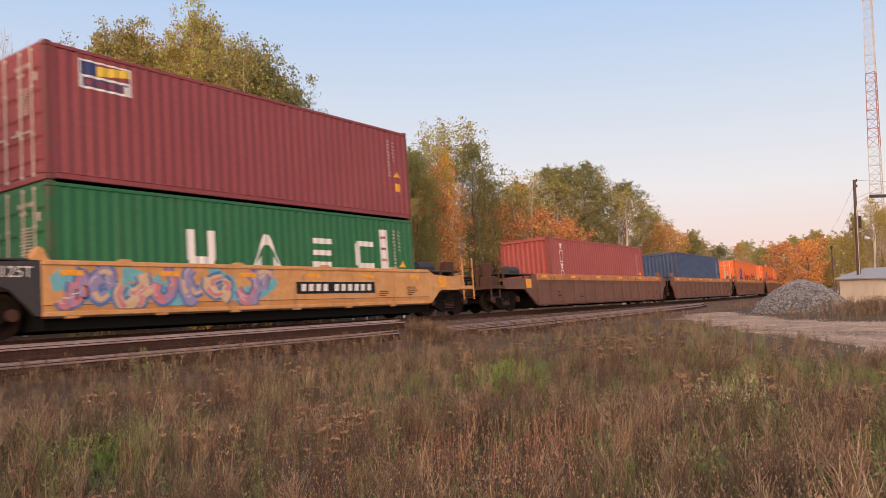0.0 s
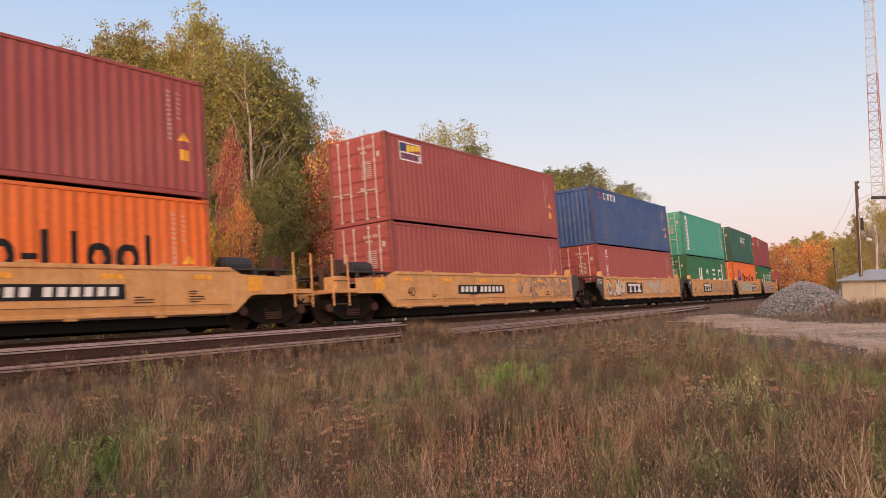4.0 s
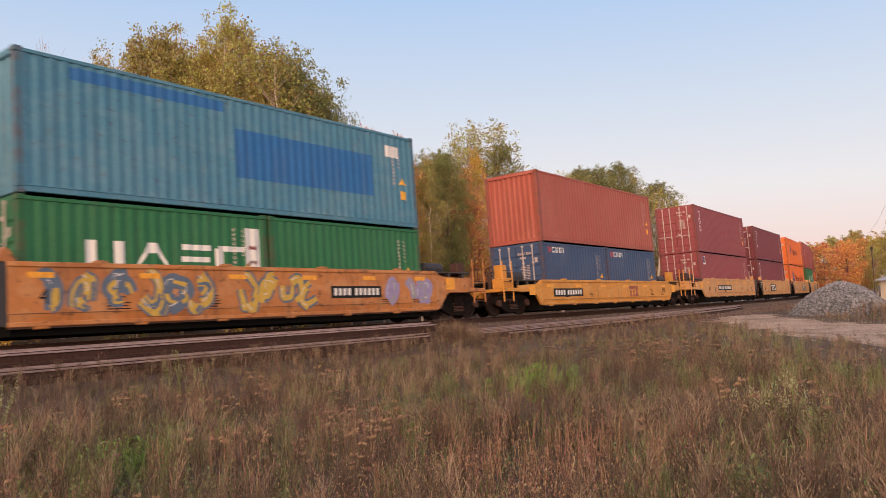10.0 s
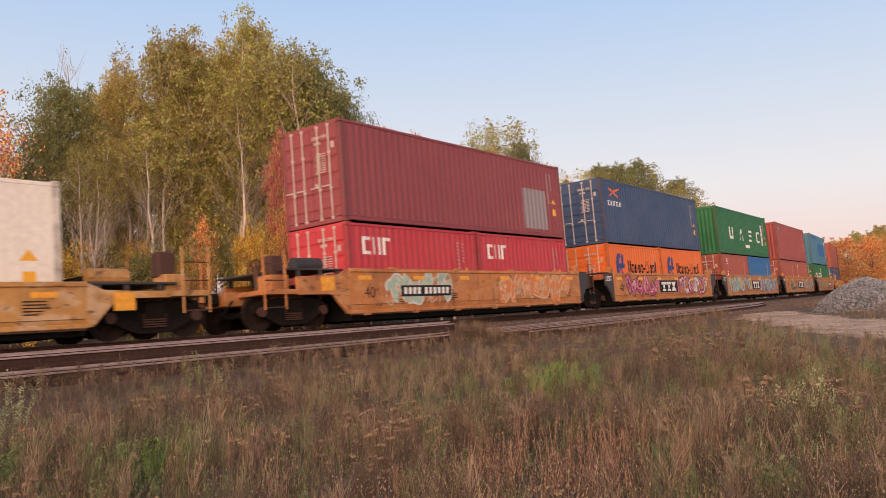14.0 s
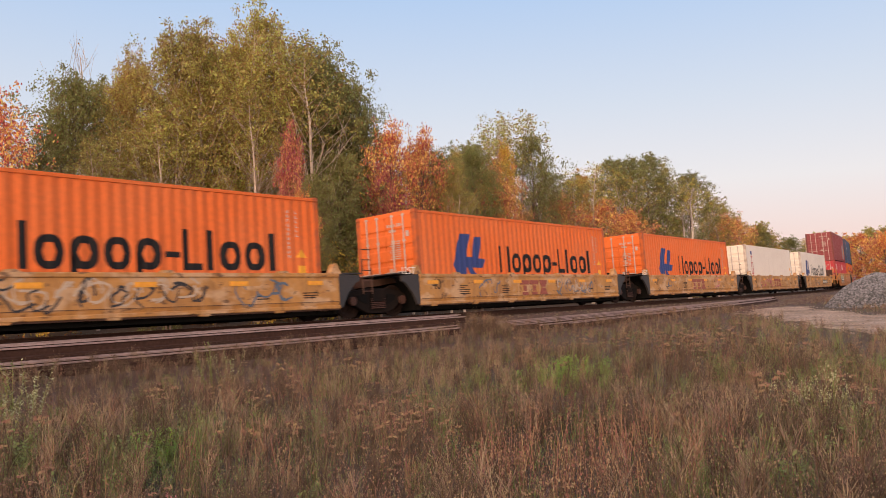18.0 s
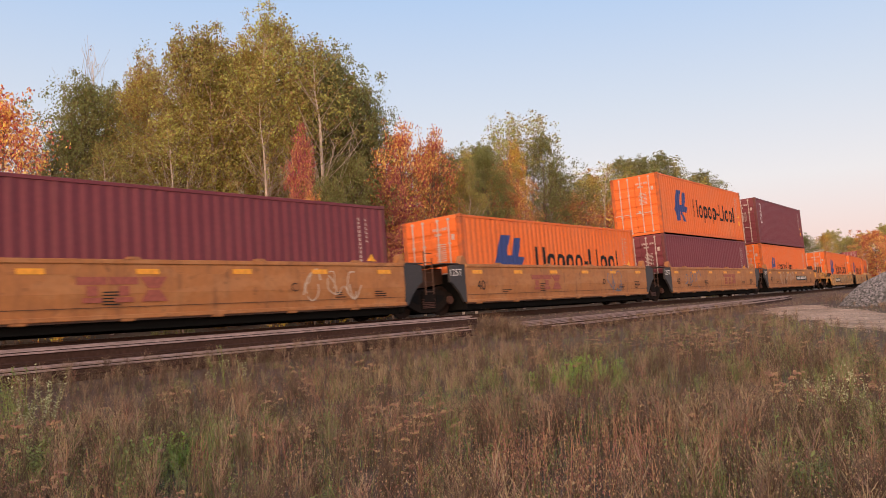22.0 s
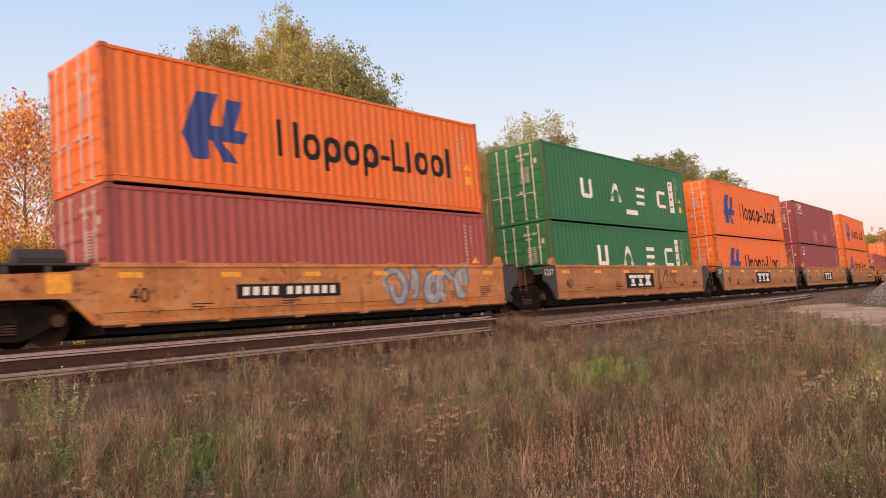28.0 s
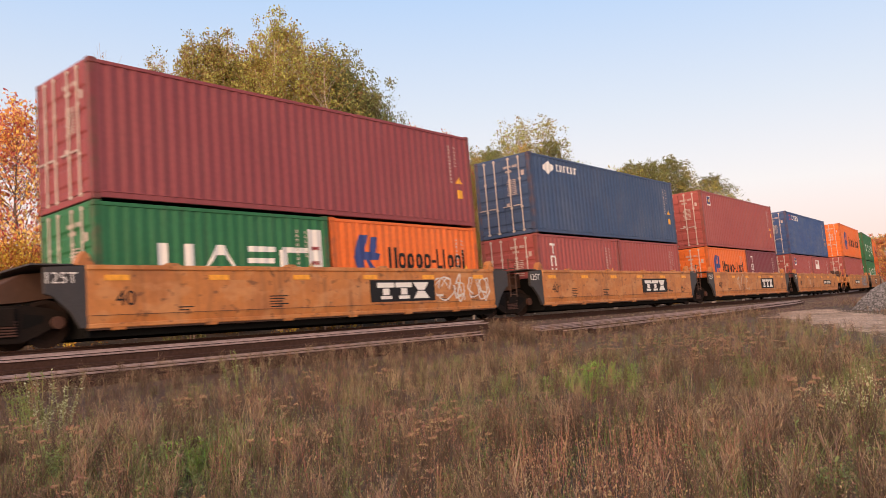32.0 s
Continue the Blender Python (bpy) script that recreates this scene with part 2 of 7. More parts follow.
M = {
    "maroon": paint("maroon_paint", (0.255, 0.058, 0.066), stain=0.35, stain_scale=0.5, stain_colour=(0.30, 0.085, 0.085)),
    "darkmaroon": paint("dark_maroon_paint", (0.175, 0.038, 0.050), stain=0.3, stain_scale=0.6, stain_colour=(0.22, 0.06, 0.07)),
    "red": paint("red_brown_paint", (0.33, 0.075, 0.068), stain=0.4, stain_scale=0.5, stain_colour=(0.39, 0.125, 0.105)),
    "brick": paint("brick_red_paint", (0.36, 0.090, 0.062), stain=0.45, stain_scale=0.5, stain_colour=(0.42, 0.15, 0.11)),
    "cherry": paint("cherry_red_paint", (0.48, 0.045, 0.060), stain=0.35, stain_scale=0.6, stain_colour=(0.52, 0.10, 0.10)),
    "orange": paint("orange_paint", (0.73, 0.155, 0.026), stain=0.5, stain_scale=0.45, stain_colour=(0.68, 0.205, 0.07), streak=0.22),
    "green": paint("green_paint", (0.022, 0.150, 0.058), stain=0.3, stain_scale=0.6, stain_colour=(0.05, 0.19, 0.09)),
    "darkgreen": paint("dark_green_paint", (0.024, 0.105, 0.080), stain=0.3, stain_scale=0.6, stain_colour=(0.05, 0.14, 0.11)),
    "teal": paint("teal_paint", (0.055, 0.340, 0.255), stain=0.3, stain_scale=0.6, stain_colour=(0.12, 0.38, 0.30)),
    "navy": paint("navy_paint", (0.040, 0.076, 0.160), stain=0.45, stain_scale=0.7, stain_colour=(0.095, 0.125, 0.19)),
    "blue": paint("blue_paint", (0.034, 0.085, 0.240), stain=0.55, stain_scale=0.6, stain_colour=(0.095, 0.13, 0.22), wear=((0.13, 0.16, 0.24), 0.25, 0.35)),
    "skyblue": paint("sky_blue_paint", (0.065, 0.215, 0.320), stain=0.4, stain_scale=0.7, stain_colour=(0.12, 0.26, 0.33), wear=((0.17, 0.30, 0.36), 0.25, 0.30)),
    "medblue": paint("medium_blue_paint", (0.022, 0.140, 0.370), stain=0.3, stain_scale=0.8, stain_colour=(0.06, 0.18, 0.36)),
    "white": paint("white_paint", (0.84, 0.78, 0.69), stain=0.15, stain_colour=(0.55, 0.46, 0.38), streak=0.10),
    "mark_white": mat("white_lettering_paint", (0.75, 0.74, 0.70), 0.6, grain=0.08),
    "mark_code": mat("small_white_code_paint", (0.46, 0.38, 0.35), 0.6, grain=0.3),
    "reflector": mat("yellow_reflective_sheet", (0.78, 0.35, 0.03), 0.5, grain=0.2, grain_scale=8),
    "mark_blue": mat("blue_emblem_paint", (0.024, 0.050, 0.205), 0.6, grain=0.08),
    "mark_black": mat("black_lettering_paint", (0.016, 0.016, 0.018), 0.7, grain=0.1, spec=0.2),
    "mark_yellow": mat("yellow_marking_paint", (0.85, 0.42, 0.03), 0.6, grain=0.1),
    "mark_red": mat("red_marking_paint", (0.50, 0.05, 0.05), 0.6, grain=0.1),
    "mark_faded": mat("faded_red_lettering_paint", (0.30, 0.085, 0.06), 0.7, grain=0.25, grain_scale=12),
    "mark_grey": mat("grey_patch_paint", (0.28, 0.24, 0.25), 0.6, grain=0.1),
    "mark_rose": mat("faded_red_patch_paint", (0.42, 0.12, 0.10), 0.6, grain=0.1),
    "steel": mat("galvanised_bar_steel", (0.50, 0.45, 0.42), 0.6, 0.15, grain=0.2, stain=0.3, stain_colour=(0.25, 0.16, 0.12)),
    # matt black: rubber hoses, and shade put in as colour on the cars
    "gap": mat("dark_rubber_gasket", (0.008, 0.008, 0.008), 0.9, spec=0.1),
    "tan": paint("tan_freight_paint", (0.61, 0.315, 0.118), stain=0.35, stain_scale=0.8, stain_colour=(0.44, 0.21, 0.08), streak=0.35, wear=((0.66, 0.40, 0.19), 0.4, 0.12)),
    "mustard": paint("mustard_freight_paint", (0.62, 0.275, 0.045), stain=0.25, stain_colour=(0.36, 0.16, 0.04), streak=0.30, wear=((0.64, 0.36, 0.12), 0.4, 0.3)),
    "rusttan": paint("rusty_tan_paint", (0.50, 0.195, 0.055), stain=0.5, stain_colour=(0.25, 0.095, 0.045), streak=0.6, wear=((0.55, 0.28, 0.12), 0.5, 0.6)),
    "olive": paint("worn_brown_yellow_paint", (0.50, 0.255, 0.075), stain=0.5, stain_colour=(0.27, 0.13, 0.05), streak=0.55, wear=((0.60, 0.42, 0.26), 0.65, 0.75)),
    "ochre": paint("ochre_freight_paint", (0.40, 0.168, 0.056), stain=0.45, stain_colour=(0.27, 0.115, 0.048), streak=0.5, wear=((0.46, 0.235, 0.10), 0.4, 0.3)),
    "brown": paint("brown_freight_paint", (0.165, 0.078, 0.052), stain=0.4, streak=0.3),
    "charcoal": mat("charcoal_end_paint", (0.030, 0.031, 0.034), 0.6, grain=0.25, stain=0.3, stain_colour=(0.09, 0.06, 0.045)),
    "grime": mat("grimy_cast_steel", (0.014, 0.011, 0.010), 0.9, 0.0, spec=0.08, grain=0.3, stain=0.5, stain_colour=(0.026, 0.018, 0.014)),
    "rustdark": paint("dark_rusty_paint", (0.085, 0.042, 0.028), stain=0.6, stain_colour=(0.06, 0.04, 0.03), streak=0.3, rough=0.75),
    "spring": mat("rusty_spring_steel", (0.070, 0.030, 0.021), 0.8, 0.0, grain=0.3),
    "wheel": mat("rusty_wheel_steel", (0.024, 0.015, 0.012), 0.8, 0.0, spec=0.15, grain=0.3),
    "railtop": mat("polished_rail_steel", (0.45, 0.43, 0.42), 0.30, 0.9, grain=0.15),
    "rail": mat("rusty_rail_steel", (0.052, 0.027, 0.020), 0.8, 0.0, spec=0.2, grain=0.3, grain_scale=15, stain=0.4, stain_colour=(0.075, 0.042, 0.032)),
    "worn_edge": mat("worn_rail_edge_steel", (0.36, 0.265, 0.245), 0.5, 0.25, grain=0.35, grain_scale=6),
    "tie": mat("weathered_tie_wood", (0.10, 0.075, 0.06), 0.9, grain=0.35, grain_scale=30),
    "ballast": mat("grey_ballast_stone", (0.125, 0.082, 0.064), 0.9, grain=0.45, grain_scale=22, stain=0.5, bump=0.05, bump_scale=18),
    "stone": mat("grey_crushed_stone", (0.085, 0.09, 0.098), 0.9, island=0.0, rand=0.0, grain=0.35, grain_scale=9, bump=0.04, bump_scale=14),
    "soil": mat("weedy_soil", (0.10, 0.068, 0.050), 1.0, grain=0.4, grain_scale=14, stain=0.6, stain_scale=0.35, stain_colour=(0.11, 0.105, 0.05), bump=0.05, bump_scale=9, streak=0),
    "dirt": mat("pale_gravelly_dirt", (0.47, 0.35, 0.26), 1.0, grain=0.55, grain_scale=7.0, stain=0.95, stain_scale=0.55, stain_colour=(0.20, 0.145, 0.095), bump=0.08, bump_scale=9, streak=0),
    "bark": mat("grey_brown_bark", (0.17, 0.125, 0.10), 0.95, grain=0.35, grain_scale=12, stain=0.4),
    "birch": mat("pale_birch_bark", (0.60, 0.51, 0.44), 0.85, grain=0.3, grain_scale=10, stain=0.5, stain_colour=(0.14, 0.11, 0.09)),
    "leaf_olive": mat("olive_leaf", (0.425, 0.362, 0.115), 0.6, island=0.7, rand=0.12, translucent=0.35),
    "leaf_gold": mat("olive_gold_leaf", (0.505, 0.392, 0.115), 0.6, island=0.7, rand=0.12, translucent=0.35),
    "leaf_green": mat("green_leaf", (0.265, 0.265, 0.088), 0.6, island=0.6, rand=0.12, translucent=0.35),
    "leaf_yellow": mat("golden_leaf", (0.62, 0.39, 0.085), 0.65, island=0.6, rand=0.12, translucent=0.45),
    "leaf_orange": mat("orange_leaf", (0.78, 0.37, 0.15), 0.65, island=0.8, rand=0.12, translucent=0.40),
    "leaf_red": mat("red_leaf", (0.54, 0.185, 0.140), 0.65, island=0.8, rand=0.12, translucent=0.40),
    "weed_brown": mat("dry_brown_weed", (0.330, 0.236, 0.156), 0.95, island=0.5),
    "weed_red": mat("dry_russet_weed", (0.312, 0.175, 0.114), 0.95, island=0.45),
    "weed_straw": mat("straw_weed", (0.42, 0.31, 0.19), 0.95, island=0.4),
    "weed_green": mat("green_weed", (0.215, 0.255, 0.085), 0.9, island=0.5, translucent=0.2),
    "weed_bright": mat("fresh_green_weed", (0.275, 0.430, 0.085), 0.9, island=0.4, translucent=0.25),
    "weed_umbel": mat("dry_umbel_head", (0.305, 0.200, 0.134), 0.95, island=0.5),
    "weed_head": mat("dry_tan_seed_head", (0.36, 0.26, 0.185), 0.95, island=0.4),
    # dry stalk colour deepened to carry the shade low among the weeds
    "weed_dark": mat("dark_dead_stalk", (0.125, 0.085, 0.055), 0.95, island=0.4),
    "weed_pale": mat("pale_seed_fluff", (0.42, 0.44, 0.26), 0.95, island=0.3),
    "weed_pink": mat("pink_clover_flower", (0.62, 0.30, 0.33), 0.9, island=0.3),
    "pole": mat("weathered_pole_wood", (0.10, 0.065, 0.055), 0.9, grain=0.3, grain_scale=14, stain=0.4),
    "tower_red": mat("tower_red_paint", (0.42, 0.19, 0.16), 0.6, grain=0.1),
    "tower_white": mat("tower_white_paint", (0.55, 0.53, 0.52), 0.6, grain=0.1),
    "shed_wall": mat("cream_shed_siding", (0.68, 0.60, 0.48), 0.7, grain=0.08, stain=0.2),
    "shed_roof": mat("grey_metal_roof", (0.46, 0.44, 0.43), 0.5, 0.3, grain=0.1),
    "wire": mat("black_wire", (0.03, 0.03, 0.03), 0.7),
}

# ---- mesh helpers ----
def link_mesh(name, bm, material, parent=None, label=""):
    me = bpy.data.meshes.new(name)
    bm.to_mesh(me)
    bm.free()
    me.materials.append(material)
    ob = new(name, me)
    if parent is not None:
        ob.parent = parent
    if label:
        ob["label"] = label
    return ob


part = link_mesh


def put(name, me, material, parent, m=None, label=""):
    """an object on a shared mesh with a material of its own"""
    ob = new(name, me)
    if parent is not None:
        ob.parent = parent
    if m is not None:
        ob.matrix_basis = m
    ob.material_slots[0].link = "OBJECT"
    ob.material_slots[0].material = material
    if label:
        ob["label"] = label
    return ob


def empty(name):
    return new(name)


def box(bm, x0, x1, y0, y1, z0, z1):
    v = [bm.verts.new(p) for p in ((x0, y0, z0), (x1, y0, z0), (x1, y1, z0), (x0, y1, z0), (x0, y0, z1), (x1, y0, z1), (x1, y1, z1), (x0, y1, z1))]
    for f in ((3, 2, 1, 0), (4, 5, 6, 7), (0, 1, 5, 4), (1, 2, 6, 5), (2, 3, 7, 6), (3, 0, 4, 7)):
        bm.faces.new([v[i] for i in f])
    return v


def bevelled(bm, x0, x1, y0, y1, z0, z1, r=0.01):
    v = box(bm, x0, x1, y0, y1, z0, z1)
    es = {e for q in v for e in q.link_edges}
    bmesh.ops.bevel(bm, geom=list(es), offset=r, segments=1, affect="EDGES")


def tube(bm, a, b, r, n=8, r2=None):
    a, b = Vector(a), Vector(b)
    d = (b - a)
    q = d.to_track_quat("Z", "Y")
    rings = []
    for p, rr in ((a, r), (b, r if r2 is None else r2)):
        rings.append([bm.verts.new(p + q @ Vector((rr * math.cos(2 * math.pi * i / n), rr * math.sin(2 * math.pi * i / n), 0))) for i in range(n)])
    for i in range(n):
        bm.faces.new((rings[0][i], rings[0][(i + 1) % n], rings[1][(i + 1) % n], rings[1][i]))
    bm.faces.new(rings[0][::-1])
    bm.faces.new(rings[1])


def prism(bm, outline, y0, y1):
    """outline in x, z; extruded along y"""
    a = [bm.verts.new((x, y0, z)) for x, z in outline]
    b = [bm.verts.new((x, y1, z)) for x, z in outline]
    n = len(outline)
    bm.faces.new(a)
    bm.faces.new(b[::-1])
    for i in range(n):
        bm.faces.new((a[(i + 1) % n], a[i], b[i], b[(i + 1) % n]))
    bmesh.ops.recalc_face_normals(bm, faces=bm.faces[:])


def quads_mesh(name, co, material, parent=None, mats=None, mat_index=None):
    """co: (n, 4, 3) array of loose quads"""
    n = len(co)
    me = bpy.data.meshes.new(name)
    me.vertices.add(n * 4)
    me.loops.add(n * 4)
    me.polygons.add(n)
    me.vertices.foreach_set("co", np.ascontiguousarray(co, dtype=np.float32).ravel())
    me.loops.foreach_set("vertex_index", np.arange(n * 4, dtype=np.int32))
    me.polygons.foreach_set("loop_start", np.arange(0, n * 4, 4, dtype=np.int32))
    for m in (mats or [material]):
        me.materials.append(m)
    if mat_index is not None:
        me.polygons.foreach_set("material_index", np.asarray(mat_index, dtype=np.int32))
    me.update(calc_edges=True)
    ob = new(name, me)
    if parent is not None:
        ob.parent = parent
    return ob

# ---- the track's line ----
TH0, KAPPA, S_BEND, OFF = 0.62403, 0.0024456, 32.863, 16.2664
BANK, GRADE, RAIL_Z = 0.067047, -0.0059812, 0.788
_g = np.linspace(-760, 900, 6641)
_th = TH0 - KAPPA * 25 * np.logaddexp(0, (_g - S_BEND) / 25)
_x = np.concatenate([[0], np.cumsum((np.sin(_th[1:]) + np.sin(_th[:-1])) / 2 * 0.25)])
_y = np.concatenate([[0], np.cumsum((np.cos(_th[1:]) + np.cos(_th[:-1])) / 2 * 0.25)])
_x += -math.cos(TH0) * OFF - np.interp(0, _g, _x)
_y += math.sin(TH0) * OFF - np.interp(0, _g, _y)


def track(s):
    return float(np.interp(s, _g, _x)), float(np.interp(s, _g, _y)), float(np.interp(s, _g, _th))


def rail_z(s):
    """height of the rails' top: level behind the camera, then falling gently"""
    return RAIL_Z + GRADE * min(max(s, 0.0), 260.0)


def track_pose(s, half=7.0):
    """a car's pose: its middle at s, its ends on the line"""
    xf, yf, _ = track(s + half)
    xb, yb, _ = track(s - half)
    return pose((xf + xb) / 2, (yf + yb) / 2, rail_z(s), -math.degrees(BANK), -math.degrees(GRADE if 0 < s < 260 else 0.0), math.degrees(math.atan2(yf - yb, xf - xb)))


def beside(s, lat, z=0.0, banked=True):
    """a place at s, lat metres to the right of the line, z above the rails' top"""
    x, y, th = track(s)
    c, d = (math.cos(BANK), math.sin(BANK)) if banked else (1, 0)
    a = lat * c - z * d
    return Vector((x + math.cos(th) * a, y - math.sin(th) * a, rail_z(s) + lat * d + z * c))


def along(t, s0):
    q = (t - 16) ** 2
    return s0 + 17.6218 * (t - 16) - 0.0377 * q + 0.0000126 * q * q


def ground_z(x, y):
    """the lie of the land: level by the camera, then falling with the line"""
    d = x * 0.47 + y * 0.88
    return -0.0055 * max(0.0, d - 30.0) if d < 220 else -1.045

# ---- ground ----
def line_offset(x, y):
    """signed distance to the right of the line, and the place along it"""
    i = int(np.argmin((_x - x) ** 2 + (_y - y) ** 2))
    th = _th[i]
    return (x - _x[i]) * math.cos(th) - (y - _y[i]) * math.sin(th), float(_g[i])


def axis(near, far, fine, grow):
    out, step = [0.0], fine
    while out[-1] < far:
        if out[-1] > near:
            step *= grow
        out.append(out[-1] + step)
    return out


ax = axis(36, 1500, 0.8, 1.25)
gx = sorted({-v for v in ax} | set(ax))
ay = axis(70, 1500, 0.8, 1.22)
gy = sorted({-v for v in axis(12, 1500, 1.5, 1.35)} | set(ay))
gco = []
for y in gy:
    for x in gx:
        z = ground_z(x, y) + 0.05 * noise.noise((x * 0.5, y * 0.5, 0)) + 0.12 * noise.noise((x * 0.11, y * 0.11, 3.0))
        lat, s = line_offset(x, y)
        if -8 < lat < 8:
            up = rail_z(s) - 0.72
            k = min(1.0, max(0.0, (6.5 - abs(lat)) / 4.0))
            z = z * (1 - k) + up * k
        gco.append((x, y, z))
nx = len(gx)
gf = [(j * nx + i, j * nx + i + 1, (j + 1) * nx + i + 1, (j + 1) * nx + i) for j in range(len(gy) - 1) for i in range(nx - 1)]
me = bpy.data.meshes.new("ground")
me.from_pydata(gco, [], gf)
me.materials.append(M["soil"])
ground = tagged(new("ground", me), "weedy brown field soil beside the railway", "ground", kind="structure")


lot = [(15.2, 49.0), (12.6, 43.0), (11.0, 36.0), (9.8, 30.0), (8.9, 25.0), (8.6, 22.5), (9.6, 20.0), (8.6, 16.0), (11.0, 13.6), (20.0, 12.0), (44, 14), (46, 26.5), (30, 27.5), (20.0, 29.2), (16.2, 31.0), (15.9, 36.0), (16.6, 43.0), (17.6, 48.0)]


def on_lot(x, y):
    """inside the bare lot's ragged outline"""
    x, y = x + 0.9 * noise.noise((x * 0.6, y * 0.6, 70.0)) + 0.4 * noise.noise((x * 1.9, y * 1.9, 71.0)), y + 1.3 * noise.noise((x * 0.5, y * 0.5, 80.0))
    inside = False
    for (x0, y0), (x1, y1) in zip(lot, lot[1:] + lot[:1]):
        if (y0 > y) != (y1 > y) and x < (x1 - x0) * (y - y0) / (y1 - y0) + x0:
            inside = not inside
    return inside


def bumps(x, y):
    return ground_z(x, y) + 0.05 * noise.noise((x * 0.5, y * 0.5, 0)) + 0.12 * noise.noise((x * 0.11, y * 0.11, 3.0))


def gravel_lot():
    """bare ground laid on the soil, thinning out at its edge"""
    step, nx_, ny_ = 0.45, 86, 86
    xs, ys = [8.0 + step * i for i in range(nx_)], [12.0 + step * i for i in range(ny_)]
    on = [[on_lot(x, y) for x in xs] for y in ys]
    co, faces, ids = [], [], {}

    def vert(i, j):
        if (i, j) not in ids:
            ids[(i, j)] = len(co)
            deep = all(on[min(ny_ - 1, max(0, j + b))][min(nx_ - 1, max(0, i + a))] for a in (-1, 0, 1) for b in (-1, 0, 1))
            co.append((xs[i], ys[j], bumps(xs[i], ys[j]) + (0.035 + 0.02 * noise.noise((xs[i] * 2.2, ys[j] * 2.2, 9.0)) if deep else -0.06)))
        return ids[(i, j)]
    for j in range(ny_ - 1):
        for i in range(nx_ - 1):
            if on[j][i] or on[j][i + 1] or on[j + 1][i] or on[j + 1][i + 1]:
                faces.append((vert(i, j), vert(i + 1, j), vert(i + 1, j + 1), vert(i, j + 1)))
    me = bpy.data.meshes.new("gravel_lot")
    me.from_pydata(co, [], faces)
    me.materials.append(M["dirt"])
    tagged(new("gravel_lot", me), "pale bare gravelly dirt lot beside the field", "dirt lot", kind="structure")


gravel_lot()

# ---- track bed, ties and rails ----
S_A, S_B = -600.0, 740.0


def ribbon(name, section, s0, s1, step, material, parent=None, banked=True):
    """a section (lat, z above rail top) drawn along the line"""
    n = int((s1 - s0) / step) + 1
    bm = bmesh.new()
    rows = []
    for i in range(n):
        s = s0 + i * step
        rows.append([bm.verts.new(beside(s, a, z, banked)) for a, z in section])
    for a, b in zip(rows, rows[1:]):
        for i in range(len(section) - 1):
            bm.faces.new((a[i], b[i], b[i + 1], a[i + 1]))
    bmesh.ops.recalc_face_normals(bm, faces=bm.faces[:])
    return link_mesh(name, bm, material, parent)


tagged(ribbon("track_bed", [(-4.6, -0.95), (-2.3, -0.34), (-1.4, -0.22), (1.3, -0.23), (1.55, -0.46), (3.2, -0.76), (4.9, -1.16)], S_A, S_B, 2.0, M["ballast"]),
       "grey stone ballast bed under the railway track", "ballast bed", kind="structure")
RAIL_SEC = [(-0.07, -0.186), (-0.07, -0.165), (-0.012, -0.145), (-0.012, -0.045), (-0.036, -0.03), (-0.036, -0.002), (0.036, -0.002), (0.036, -0.03), (0.012, -0.045), (0.012, -0.145), (0.07, -0.165), (0.07, -0.186)]
for side in (-1, 1):
    r = ribbon("running_rail", [(a + side * 0.755, z) for a, z in RAIL_SEC], S_A, S_B, 2.0, M["rail"])
    tagged(r, "rusty steel running rail of the main track", "rail", "rails of the main track")
    ribbon("rail_head", [(side * 0.755 - 0.034, 0.002), (side * 0.755 + 0.034, 0.002)], S_A, S_B, 2.0, M["railtop"], r)["label"] = "polished running surface"
tie_bm = bmesh.new()
box(tie_bm, -0.115, 0.115, -1.3, 1.3, -0.33, -0.187)
tie_me = bpy.data.meshes.new("tie")
tie_bm.to_mesh(tie_me)
tie_bm.free()
tie_me.materials.append(M["tie"])
ties = tagged(empty("railway_ties"), "dark weathered wooden ties under the rails", "railway ties", kind="structure")
for i in range(290):
    s = -6 + i * 0.55
    ob = new("tie", tie_me)
    ob.parent = ties
    ob.matrix_basis = track_pose(s, 0.3)

# ---- loose ballast stones along the near shoulder ----
def chips(name, n, place, lo, hi, material, label, category, parent=None):
    r = random.Random(n)
    co = []
    for i in range(n):
        p = place(r)
        s = r.uniform(lo, hi)
        v = [p + Vector((r.uniform(0.6, 1.2) * s * q[0], r.uniform(0.6, 1.2) * s * q[1], r.uniform(0.5, 1.0) * s * q[2])) for q in ((1, 0, 0), (-1, 0, 0), (0, 1, 0), (0, -1, 0), (0, 0, 1), (0, 0, -1))]
        co.extend(v)
    one = ((0, 2, 4), (2, 1, 4), (1, 3, 4), (3, 0, 4), (2, 0, 5), (1, 2, 5), (3, 1, 5), (0, 3, 5))
    me = bpy.data.meshes.new(name)
    me.from_pydata([tuple(p) for p in co], [], [tuple(6 * i + k for k in f) for i in range(n) for f in one])
    me.materials.append(material)
    ob = new(name, me)
    if parent is not None:
        ob.parent = parent
    return tagged(ob, label, category, kind="stuff")


def shoulder(r):
    s = 2 + 72 * r.random() ** 1.3
    a = r.uniform(0.9, 1.5) if s < 16.8 or r.random() < 0.4 else r.uniform(1.5, 3.6)
    p = beside(s, a, -0.235 if a < 1.3 else (-0.235 - (a - 1.3) * 0.9 if a < 1.55 else -0.46 - (a - 1.55) * 0.17), True)
    p.z += r.uniform(-0.02, 0.03)
    return p


